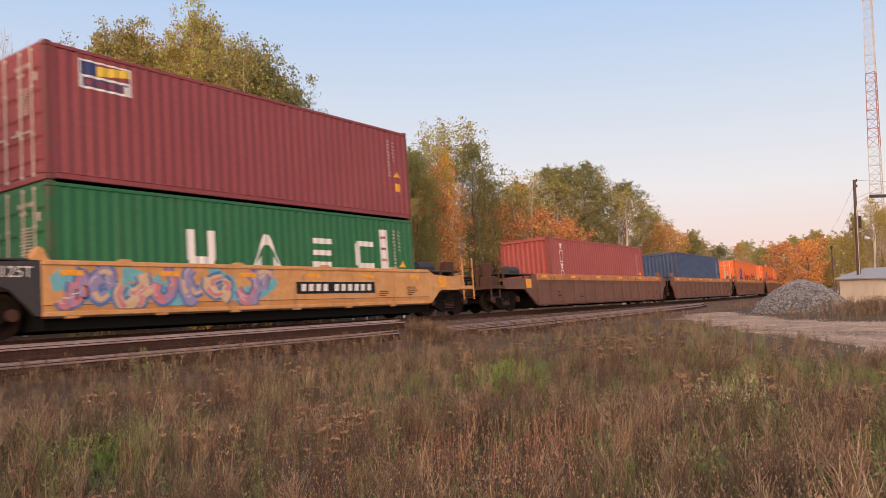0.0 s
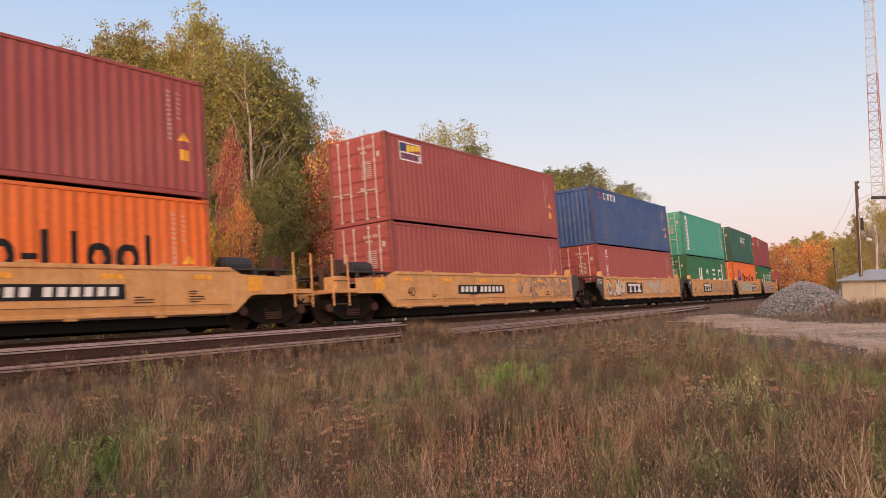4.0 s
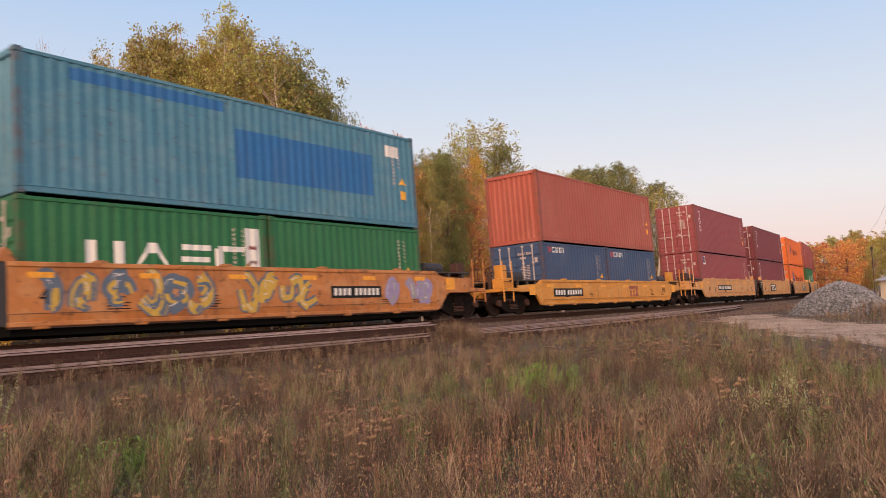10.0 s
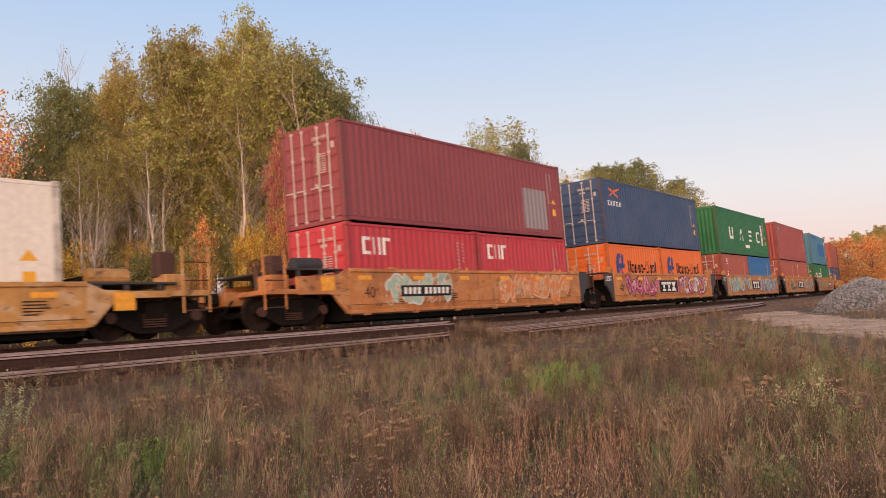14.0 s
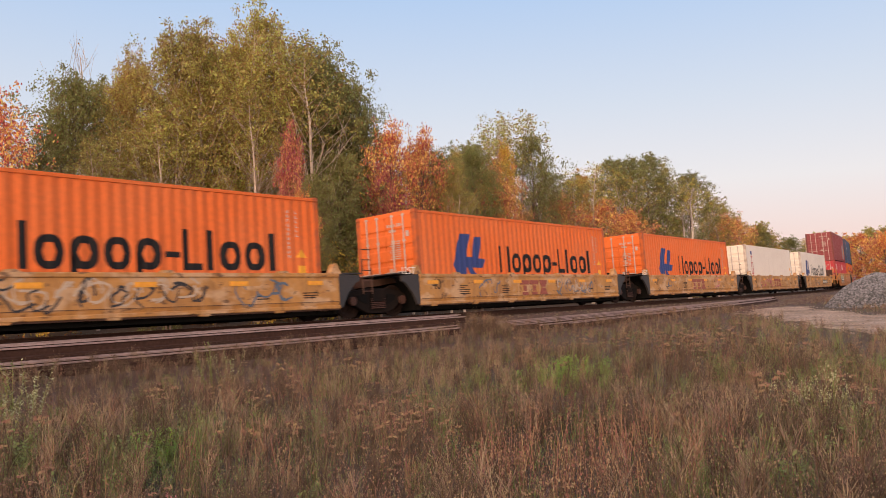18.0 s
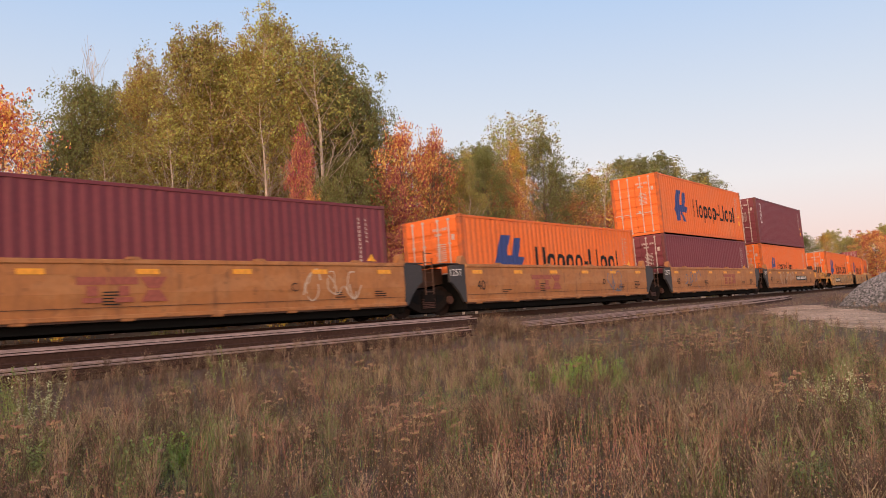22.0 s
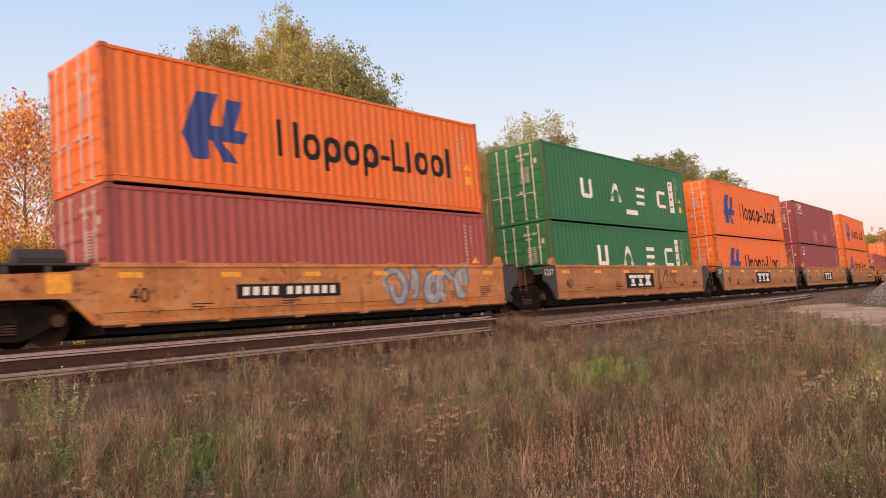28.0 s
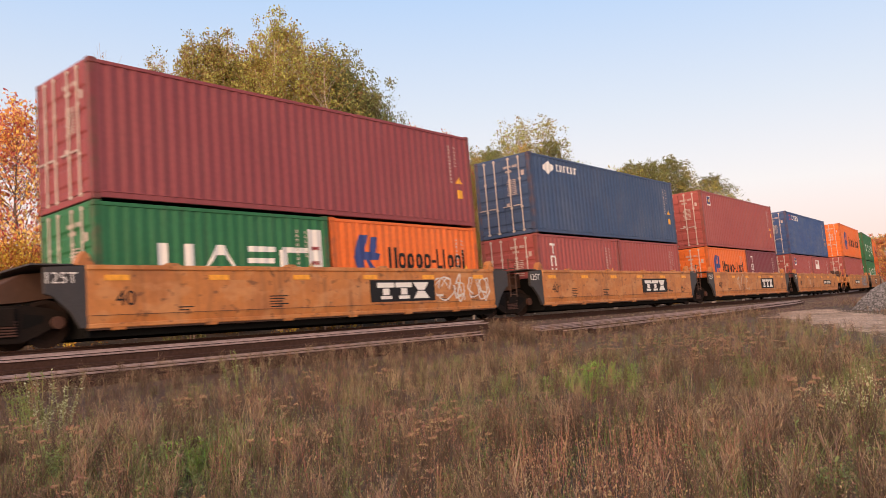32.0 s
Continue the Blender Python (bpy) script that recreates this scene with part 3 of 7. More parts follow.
M["chip"] = mat("loose_stone_chips", (0.20, 0.205, 0.215), 0.9, island=1.3, grain=0.25, grain_scale=30)
M["ballast_chip"] = mat("brown_grey_ballast_chips", (0.19, 0.135, 0.11), 0.9, island=0.9, grain=0.2, grain_scale=30)
chips("ballast_stones", 11000, shoulder, 0.02, 0.05, M["ballast_chip"], "brown-grey ballast stones spilled along the track shoulder", "ballast")

# ---- loose rails laid along the shoulder ----
def loose_rail(s0, s1, lat0, lat1, z, z1, tilt=0.0, worn=True):
    n = 14
    bm = bmesh.new()
    c, d = math.cos(tilt), math.sin(tilt)
    rows = []
    for i in range(n + 1):
        k = i / n
        p = beside(s0 + (s1 - s0) * k, lat0 + (lat1 - lat0) * k, 0, False)
        th = track(s0 + (s1 - s0) * k)[2]
        p.z = z + (z1 - z) * k
        rows.append([bm.verts.new(p + Vector((math.cos(th) * (a * c - h * d), -math.sin(th) * (a * c - h * d), a * d + h * c))) for a, h in RAIL_SEC])
    m = len(RAIL_SEC)
    for a, b in zip(rows, rows[1:]):
        for i in range(m):
            bm.faces.new((a[i], b[i], b[(i + 1) % m], a[(i + 1) % m]))
    bm.faces.new(rows[0])
    bm.faces.new(rows[-1][::-1])
    bmesh.ops.recalc_face_normals(bm, faces=bm.faces[:])
    ob = tagged(link_mesh("loose_rail", bm, M["rail"]), "rusty unused steel rail lying on the track shoulder", "rail", "loose rails on the shoulder")
    if worn:
        bm = bmesh.new()
        rows = []
        for i in range(n + 1):
            k = i / n
            p = beside(s0 + (s1 - s0) * k, lat0 + (lat1 - lat0) * k, 0, False)
            th = track(s0 + (s1 - s0) * k)[2]
            p.z = z + (z1 - z) * k
            rows.append([bm.verts.new(p + Vector((math.cos(th) * (a * c - h * d), -math.sin(th) * (a * c - h * d), a * d + h * c))) for a, h in ((-0.040, 0.001), (0.041, 0.001), (0.042, -0.026))])
        for a, b in zip(rows, rows[1:]):
            for i in range(2):
                bm.faces.new((a[i], b[i], b[i + 1], a[i + 1]))
        part("rail_head", bm, M["worn_edge"], ob, "worn shiny running surface")
    return ob


# start, end, offsets from the line, height of the head at both ends, tilt, worn head
LOOSE_RAILS = [(-9, 17.8, 1.76, 2.16, 0.815, 0.755, 0, True), (-9, 17.5, 1.90, 2.30, 0.790, 0.735, 0.08, True), (-9, 17.7, 2.02, 2.42, 0.752, 0.70, 0, True), (-9, 17.2, 2.08, 2.46, 0.56, 0.52, 0.0, False),
               (-9, 17.0, 2.30, 2.66, 0.535, 0.49, 0.05, True), (-9, 16.2, 2.45, 2.80, 0.515, 0.485, -0.1, True), (-9, 16.7, 2.62, 2.98, 0.475, 0.445, 0, True), (-9, 15.4, 2.78, 3.10, 0.375, 0.36, 0.25, False),
               (18.6, 53.7, 2.15, 1.60, 0.44, 0.33, 0, True), (18.9, 52.9, 2.32, 1.70, 0.41, 0.31, 0, True), (19.4, 45.0, 2.95, 1.95, 0.37, 0.27, 0, True), (19.0, 51.5, 2.55, 1.85, 0.38, 0.29, 0.15, True),
               (20.5, 52.3, 3.15, 2.05, 0.31, 0.24, 0, True), (22.0, 50.0, 3.35, 2.20, 0.29, 0.22, 0.2, True), (30.0, 53.0, 2.30, 1.52, 0.37, 0.34, 0, True)]
for row in LOOSE_RAILS:
    loose_rail(*row)

def lot_place(r):
    while True:
        x, y = r.uniform(8.5, 24), r.uniform(13, 46)
        if on_lot(x, y):
            return Vector((x, y, bumps(x, y) + 0.035))


M["lot_chip"] = mat("pale_lot_pebbles", (0.38, 0.31, 0.26), 0.95, grain=0.5, grain_scale=4, stain=0.6, stain_scale=1.0, stain_colour=(0.16, 0.125, 0.10), streak=0)
chips("lot_stones", 5000, lot_place, 0.012, 0.045, M["lot_chip"], "pale pebbles scattered over the dirt lot", "pebbles")

# ---- containers ----
PITCH, DEEP = 0.278, 0.024


def corr_breaks(x0, x1, length):
    """the corrugation's break points between x0 and x1 and its depth there"""
    pts = []
    h = length / 2 - 0.16
    n = round(2 * h / PITCH)
    p = 2 * h / n
    prof = ((0.0, 0.0), (0.26, 0.0), (0.50, 1.0), (0.76, 1.0), (1.0, 0.0))

    def depth(x):
        if x <= -h or x >= h:
            return 0.0
        f = ((x + h) / p) % 1.0
        for (a, da), (b, db) in zip(prof, prof[1:]):
            if f <= b:
                return DEEP * (da + (db - da) * (f - a) / (b - a))
        return 0.0
    xs = {x0, x1}
    for i in range(n):
        for f, _ in prof:
            x = -h + (i + f) * p
            if x0 < x < x1:
                xs.add(round(x, 5))
    return [(x, depth(x)) for x in sorted(xs)]


_cache = {}


def cached(key, build):
    if key not in _cache:
        bm = bmesh.new()
        build(bm)
        me = bpy.data.meshes.new(key[0])
        bm.to_mesh(me)
        bm.free()
        me.materials.append(M["gap"])
        _cache[key] = me
    return _cache[key]


HALF_W = 1.219


def side_build(length, height, flat):
    def go(bm):
        pts = [(-length / 2 + 0.15, 0), (length / 2 - 0.15, 0)] if flat else corr_breaks(-length / 2 + 0.15, length / 2 - 0.15, length)
        lo = [bm.verts.new((x, d, 0.15)) for x, d in pts]
        hi = [bm.verts.new((x, d, height - 0.11)) for x, d in pts]
        for i in range(len(pts) - 1):
            bm.faces.new((lo[i], lo[i + 1], hi[i + 1], hi[i]))
    return go


def strips_build(strips, length, flat):
    """marks that lie on the corrugated side: x0, x1, low0, low1, high0, high1"""
    def go(bm):
        for x0, x1, l0, l1, h0, h1 in strips:
            pts = [(x0, 0), (x1, 0)] if flat else corr_breaks(x0, x1, length)
            lo, hi = [], []
            for x, d in pts:
                k = (x - x0) / (x1 - x0)
                lo.append(bm.verts.new((x, d - 0.004, l0 + (l1 - l0) * k)))
                hi.append(bm.verts.new((x, d - 0.004, h0 + (h1 - h0) * k)))
            for i in range(len(pts) - 1):
                bm.faces.new((lo[i], lo[i + 1], hi[i + 1], hi[i]))
    return go


def rect(x0, x1, z0, z1):
    return (x0, x1, z0, z0, z1, z1)


def ring(x0, x1, z0, z1, w):
    """a plain rounded loop of stroke w"""
    out, n = [], 8
    cx, cz, a, b = (x0 + x1) / 2, (z0 + z1) / 2, (x1 - x0) / 2, (z1 - z0) / 2

    def half(x, p, q):
        k = abs(x - cx) / p
        return 0.0 if k >= 1 else q * (1 - k ** 2.6) ** (1 / 2.6)
    cuts = sorted({round(x0 + (x1 - x0) * i / n, 5) for i in range(n + 1)} | {round(cx - a + w, 5), round(cx + a - w, 5), round(x0 + 0.02, 5), round(x1 - 0.02, 5)})
    for p, q in zip(cuts, cuts[1:]):
        o0, o1, i0, i1 = half(p, a, b), half(q, a, b), half(p, a - w, b - w), half(q, a - w, b - w)
        if i0 == 0 and i1 == 0:
            out.append((p, q, cz - o0, cz - o1, cz + o0, cz + o1))
        else:
            out += [(p, q, cz - o0, cz - o1, cz - i0, cz - i1), (p, q, cz + i0, cz + i1, cz + o0, cz + o1)]
    return out


def word(shape, x0, z0, cap, width):
    """plain loops and bars in the rhythm of a word: X capital, x low, l tall, p hanging, - dash, space"""
    wide = {"X": 1.15, "x": 1.0, "p": 1.0, "l": 0.55, "-": 0.6, " ": 0.6, "f": 0.85}
    total = sum(wide[c] for c in shape)
    out, a = [], x0
    for i, c in enumerate(shape):
        adv = width * wide[c] / total
        b = a + adv * 0.84
        w = min(cap * 0.165, adv * 0.42)
        if c == "-":
            out.append(rect(a, b, z0 + cap * 0.30, z0 + cap * 0.44))
        elif c == "X":
            out += [rect(a, a + w, z0, z0 + cap), rect(b - w, b, z0, z0 + cap)]
        elif c == "f":
            out += [rect(a, a + w, z0, z0 + cap), rect(a + w, b, z0, z0 + w)]
        elif c == "l":
            out.append(rect(a + 0.1 * adv, a + 0.1 * adv + w, z0, z0 + cap))
        elif c in "xp":
            out += ring(a, b, z0, z0 + cap * 0.74, w)
            if c == "p":
                out.append(rect(a, a + w, z0 - cap * 0.26, z0 + cap * 0.3))
        a += adv
    return out


def caps(n, x0, z0, cap, width):
    """plain upright blocks in the rhythm of capitals"""
    out, adv = [], width / n
    for i in range(n):
        a = x0 + i * adv
        b, w = a + adv * 0.78, adv * 0.24
        kind = i % 3
        out.append(rect(a, a + w, z0, z0 + cap))
        if kind == 0:
            out += [rect(a + w, b, z0, z0 + cap * 0.2), rect(a + w, b, z0 + cap * 0.8, z0 + cap)]
        elif kind == 1:
            out.append(rect(b - w, b, z0, z0 + cap))
        else:
            out.append(rect(a + w, b, z0 + cap * 0.8, z0 + cap))
    return out


def four_shapes(spots, wide, z0, z1):
    """four plain white shapes in a row: a cup, a peak, three shelves and a hook"""
    w, h = wide * 0.27, z1 - z0
    out = []
    for k, a in enumerate(spots):
        b, m = a + wide, a + wide / 2
        if k == 0:
            out += [rect(a, a + w, z0 + 0.12 * h, z1), rect(b - w, b, z0 + 0.12 * h, z1), rect(a + 0.06, b - 0.06, z0, z0 + 0.12 * h), rect(a + w, b - w, z0 + 0.12 * h, z0 + 0.22 * h)]
        elif k == 1:
            out += [(a - 0.04, m - 0.1, z0, z1 - 0.34 * h, z0 + 0.02, z1), (m + 0.1, b + 0.04, z1 - 0.34 * h, z0, z1, z0 + 0.02), rect(m - 0.1, m + 0.1, z1 - 0.34 * h, z1)]
            out += [(a - 0.04, a + w, z0, z0, z0 + 0.001, z0 + 0.30 * h), (b - w, b + 0.04, z0, z0, z0 + 0.30 * h, z0 + 0.001)]
        elif k == 2:
            out += [rect(a, b - 0.08, z0, z0 + 0.19 * h), rect(a + 0.06, b - 0.06, z0 + 0.41 * h, z0 + 0.59 * h), rect(a + 0.08, b, z1 - 0.19 * h, z1)]
        else:
            out += [rect(a, a + w, z0 + 0.1 * h, z1 - 0.1 * h), rect(a + 0.08, b, z0, z0 + 0.19 * h), rect(a + 0.08, b, z1 - 0.19 * h, z1)]
    return out


def column(n, x0, x1, z_top, step, tall=0.75):
    """a word set one plain bar group under another"""
    out = []
    for i in range(n):
        z1 = z_top - i * step
        z0 = z1 - step * tall
        m = (x0 + x1) / 2
        kind = i % 3
        if kind == 0:
            out += [rect(x0, x1, z1 - step * 0.17, z1), rect(m - 0.04, m + 0.04, z0, z1 - step * 0.17)]
        elif kind == 1:
            out += [rect(x0, x0 + 0.08, z0, z1), rect(x1 - 0.08, x1, z0, z1), rect(x0 + 0.08, x1 - 0.08, z1 - step * 0.15, z1)]
        else:
            out += [rect(x0, x0 + 0.08, z0, z1), rect(x1 - 0.08, x1, z0, z1), rect(x0 + 0.08, x1 - 0.08, z0, z0 + step * 0.15)]
    return out


def emblem(x, z, w, h):
    """the blue emblem: two slanted bars and a bent one"""
    shape = ((0.0, 0.15, 0.35, 0.0, 0.35, 0.76), (0.15, 0.24, 0.0, 0.0, 0.76, 1.0), (0.24, 0.38, 0.0, 0.02, 1.0, 1.0), (0.38, 0.43, 0.30, 0.30, 1.0, 1.0), (0.43, 0.56, 0.62, 1.0, 1.0, 1.001),
             (0.43, 0.60, 0.30, 0.30, 0.52, 0.52), (0.60, 0.68, 0.30, 0.30, 0.52, 0.95), (0.68, 0.80, 0.30, 0.30, 0.95, 0.95), (0.80, 0.93, 0.52, 0.95, 0.95, 0.951), (0.80, 0.93, 0.30, 0.30, 0.50, 0.49),
             (0.93, 1.0, 0.30, 0.47, 0.49, 0.48), (0.45, 0.58, 0.28, 0.0, 0.30, 0.30), (0.58, 0.82, 0.0, 0.0, 0.30, 0.01))
    return [(x + a * w, x + b * w, z + l0 * h, z + l1 * h, z + h0 * h, z + h1 * h) for a, b, l0, l1, h0, h1 in shape]


def frame_panel(x0, x1, z0, z1):
    """a white panel, left open where the coloured fields lie on its upper half"""
    return [rect(x0, x0 + 0.04, z0, z1), rect(x1 - 0.04, x1, z0, z1), rect(x0 + 0.04, x1 - 0.04, z1 - 0.04, z1), rect(x0 + 0.04, x0 + 0.10, z0, z1 - 0.33), rect(x1 - 0.20, x1 - 0.04, z0, z1 - 0.33), rect(x0 + 0.10, x1 - 0.20, z0, z0 + 0.05), rect(x0 + 0.10, x1 - 0.20, z0 + 0.25, z1 - 0.33)]


def codes(length, height, yellow=True):
    """identity codes near the leading end"""
    h = length / 2
    out = {"mark_white": [], "mark_yellow": []}
    x = h - 1.05
    out["mark_code"] = []
    for i in range(11):
        z = height - 0.46 - i * 0.112
        out["mark_code"] += [rect(x, x + 0.018, z, z + 0.072), rect(x + 0.040, x + 0.058, z, z + 0.072), rect(x + 0.018, x + 0.040, z + 0.026 * (i % 3), z + 0.026 * (i % 3) + 0.020)]
    for i in range(6):
        z = height - 0.47 - i * 0.115
        out["mark_code"] += [rect(x + 0.27, x + 0.29, z, z + 0.07), rect(x + 0.29, x + 0.33, z, z + 0.02)]
    if yellow:
        out["mark_yellow"] += [rect(x + 0.30, x + 0.55, height * 0.30, height * 0.30 + 0.26), (x + 0.25, x + 0.42, height * 0.46, height * 0.46, height * 0.46, height * 0.46 + 0.22), (x + 0.42, x + 0.59, height * 0.46, height * 0.46, height * 0.46 + 0.22, height * 0.46)]
    return out


def clusters(strips):
    """strips that touch or stand close belong to one marking"""
    groups = []
    for s in strips:
        z0, z1 = min(s[2], s[3]), max(s[4], s[5])
        hit = [g for g in groups if any(s[0] < q[1] + 0.13 and q[0] < s[1] + 0.13 and z0 < max(q[4], q[5]) + 0.07 and min(q[2], q[3]) < z1 + 0.07 for q in g)]
        merged = [s]
        for g in hit:
            merged = g + merged
            groups.remove(g)
        groups.append(merged)
    return groups


def style_marks(style, L, H):
    m = codes(L, H)
    if style == "hapag40":
        m["mark_blue"] = emblem(-L / 2 + 1.75, H * 0.235, 1.72, 1.55)
        m["mark_black"] = word("Xxpxp-flxxl", -L / 2 + 4.3, H * 0.345, 0.90, 6.6)
    elif style == "hapag40low":
        m["mark_blue"] = emblem(-L / 2 + 1.75, H * 0.30, 1.75, 1.42)
        m["mark_black"] = word("Xxpxp-flxxl", -L / 2 + 4.25, H * 0.375, 0.86, 6.5)
    elif style == "hapag20":
        m["mark_blue"] = emblem(-L / 2 + 0.75, H * 0.47, 1.0, 0.95)
        m["mark_black"] = word("Xxpxp-flxxl", -L / 2 + 2.05, H * 0.495, 0.58, 3.4)
    elif style == "hapagsmall":
        m["mark_blue"] = emblem(-L / 2 + 2.2, H * 0.40, 0.95, 0.9)
        m["mark_black"] = word("Xxpxp-flxxl", -L / 2 + 3.5, H * 0.42, 0.55, 4.4)
    elif style == "four40":
        m["mark_white"] += four_shapes([-L / 2 + a * L for a in (0.208, 0.397, 0.58, 0.752)], 0.86, H * 0.34, H * 0.60)
        x0 = -L / 2 + 0.853 * L
        m["mark_white"].append(rect(x0, x0 + 0.50, H * 0.28, H * 0.78))
        m["mark_red"] = [rect(x0 + 0.1, x0 + 0.4, H * k, H * k + 0.10) for k in (0.36, 0.48, 0.60, 0.71)]
        if H > 2.7:
            m["mark_white"].append(rect(-L / 2 + 6.1, -L / 2 + 7.1, H * 0.18, H * 0.18 + 0.2))
    elif style == "four40low":
        m["mark_white"] += four_shapes([-L / 2 + a * L for a in (0.27, 0.44, 0.61, 0.76)], 0.84, H * 0.44, H * 0.72)
        x0 = -L / 2 + 0.855 * L
        m["mark_white"].append(rect(x0, x0 + 0.42, H * 0.42, H * 0.86))
        m["mark_red"] = [rect(x0 + 0.08, x0 + 0.34, H * k, H * k + 0.08) for k in (0.52, 0.64, 0.76)]
    elif style == "four20":
        m["mark_white"] += four_shapes([-L / 2 + a * L for a in (0.22, 0.40, 0.58, 0.74)], 0.86, H * 0.42, H * 0.68)
        x0 = -L / 2 + 0.885 * L
        m["mark_white"].append(rect(x0, x0 + 0.45, H * 0.40, H * 0.86))
        m["mark_red"] = [rect(x0 + 0.1, x0 + 0.35, H * k, H * k + 0.09) for k in (0.52, 0.66)]
    elif style == "col6":
        m["mark_white"] += column(6, -L / 2 + 1.05, -L / 2 + 1.42, H - 0.28, 0.30)
    elif style == "col3":
        m["mark_white"] += column(3, -L / 2 + 0.85, -L / 2 + 1.20, H - 0.35, 0.44, 0.85)
    elif style == "col3low":
        m["mark_white"] += column(3, -L / 2 + 0.85, -L / 2 + 1.20, H - 0.30, 0.44, 0.85)
    elif style == "plate":
        x0 = -L / 2 + 0.75
        m["mark_white"] += frame_panel(x0, x0 + 1.25, H - 0.85, H - 0.22)
        m["mark_navy"] = [rect(x0 + 0.04, x0 + 0.42, H - 0.54, H - 0.26)] + caps(6, x0 + 0.10, H - 0.80, 0.20, 1.10)
        m["mark_gold"] = [(x0 + 0.42, x0 + 1.21, H - 0.54, H - 0.42, H - 0.32, H - 0.26)]
    elif style == "dot":
        m["mark_cyan"] = [(-L / 2 + 0.85, -L / 2 + 1.0, H - 0.50, H - 0.60, H - 0.46, H - 0.34), (-L / 2 + 1.0, -L / 2 + 1.18, H - 0.60, H - 0.60, H - 0.34, H - 0.34), (-L / 2 + 1.18, -L / 2 + 1.33, H - 0.60, H - 0.50, H - 0.34, H - 0.46)]
    elif style == "geblue":
        m["mark_red"] = caps(2, -L / 2 + 0.75, H - 0.56, 0.34, 0.75)
        m["mark_white"] += caps(5, -L / 2 + 1.55, H - 0.56, 0.34, 1.75)
    elif style == "ge20":
        m["mark_red"] = caps(2, -L / 2 + 0.45, H - 0.42, 0.22, 0.40)
        m["mark_white"] += caps(5, -L / 2 + 0.87, H - 0.42, 0.22, 1.0)
    elif style == "capital":
        m["mark_white"] += caps(7, -L / 2 + 5.3, H * 0.62, 0.46, 2.5)
        m["mark_red"] = [rect(-L / 2 + 5.4, -L / 2 + 7.9, H * 0.545, H * 0.565)]
    elif style == "banner":
        x0 = -L / 2 + 0.75
        m["mark_white"].append(rect(x0, x0 + 0.52, H * 0.12, H * 0.92))
        m["mark_navy"] = [rect(x0 + 0.12, x0 + 0.42, H * (0.17 + 0.085 * i), H * (0.17 + 0.085 * i) + 0.14) for i in range(8)]
    elif style == "crest":
        m["mark_white"] += [(-L / 2 + 0.9, -L / 2 + 1.25, H - 0.55, H - 0.72, H - 0.40, H - 0.24), (-L / 2 + 1.25, -L / 2 + 1.6, H - 0.68, H - 0.50, H - 0.22, H - 0.36)] + caps(6, -L / 2 + 1.8, H - 0.55, 0.26, 1.6)
    elif style == "cross":
        m["mark_flame"] = [(-L / 2 + 0.75, -L / 2 + 1.2, H - 0.46, H - 0.62, H - 0.36, H - 0.50), (-L / 2 + 1.2, -L / 2 + 1.95, H - 0.62, H - 0.40, H - 0.50, H - 0.34), (-L / 2 + 0.85, -L / 2 + 1.2, H - 0.82, H - 0.62, H - 0.74, H - 0.50), (-L / 2 + 1.2, -L / 2 + 1.75, H - 0.62, H - 0.82, H - 0.50, H - 0.74)]
        m["mark_white"] += caps(5, -L / 2 + 0.62, H - 1.2, 0.22, 1.45)
    elif style == "bluepatch":
        m["medblue"] = [rect(-L / 2 + 5.2, -L / 2 + 10.2, H * 0.30, H * 0.72), rect(-L / 2 + 1.1, -L / 2 + 4.9, H * 0.84, H * 0.93)]
        m["mark_white"].append(rect(L / 2 - 1.35, L / 2 - 0.75, H * 0.74, H * 0.86))
    elif style == "greypatch":
        m["mark_grey"] = [rect(L / 2 - 2.9, L / 2 - 1.25, H * 0.10, H * 0.62)]
    elif style == "rosepatch":
        m["mark_rose"] = [rect(-L / 2 + 4.6, -L / 2 + 5.7, H * 0.08, H * 0.36), rect(-L / 2 + 7.8, -L / 2 + 8.7, H * 0.06, H * 0.30)]
        x0 = -L / 2 + 0.75
        m["mark_white"] += frame_panel(x0, x0 + 1.25, H - 0.85, H - 0.22)
        m["mark_navy"] = [rect(x0 + 0.04, x0 + 0.42, H - 0.54, H - 0.26)] + caps(6, x0 + 0.10, H - 0.80, 0.20, 1.10)
        m["mark_gold"] = [(x0 + 0.42, x0 + 1.21, H - 0.54, H - 0.42, H - 0.32, H - 0.26)]
    elif style == "sign20":
        m["mark_white"].append(rect(-L / 2 + 1.0, -L / 2 + 2.3, H - 0.95, H - 0.30))
        m["mark_rose"] = [rect(-L / 2 + 1.1, -L / 2 + 1.9, H - 0.60, H - 0.38)]
    elif style == "badge":
        x0 = -L / 2 + 0.85
        m["mark_white"] += [rect(x0, x0 + 0.03, H - 0.75, H - 0.25), rect(x0 + 0.39, x0 + 0.42, H - 0.75, H - 0.25), rect(x0 + 0.03, x0 + 0.39, H - 0.75, H - 0.66), rect(x0 + 0.03, x0 + 0.39, H - 0.275, H - 0.25)]
        m["mark_navy"] = [rect(x0 + 0.03, x0 + 0.12, H - 0.66, H - 0.275), rect(x0 + 0.12, x0 + 0.34, H - 0.40, H - 0.275), rect(x0 + 0.12, x0 + 0.39, H - 0.66, H - 0.58), rect(x0 + 0.34, x0 + 0.39, H - 0.58, H - 0.275)]
        m["mark_gold"] = [(x0 + 0.12, x0 + 0.34, H - 0.58, H - 0.48, H - 0.46, H - 0.40)]
    elif style == "cai":
        m["mark_white"] += caps(3, -L / 2 + 0.6, H - 0.90, 0.50, 1.25)
    elif style == "lineside":
        m["mark_blue"] = [rect(-L / 2 + 1.0, -L / 2 + 1.35, H - 0.62, H - 0.40)]
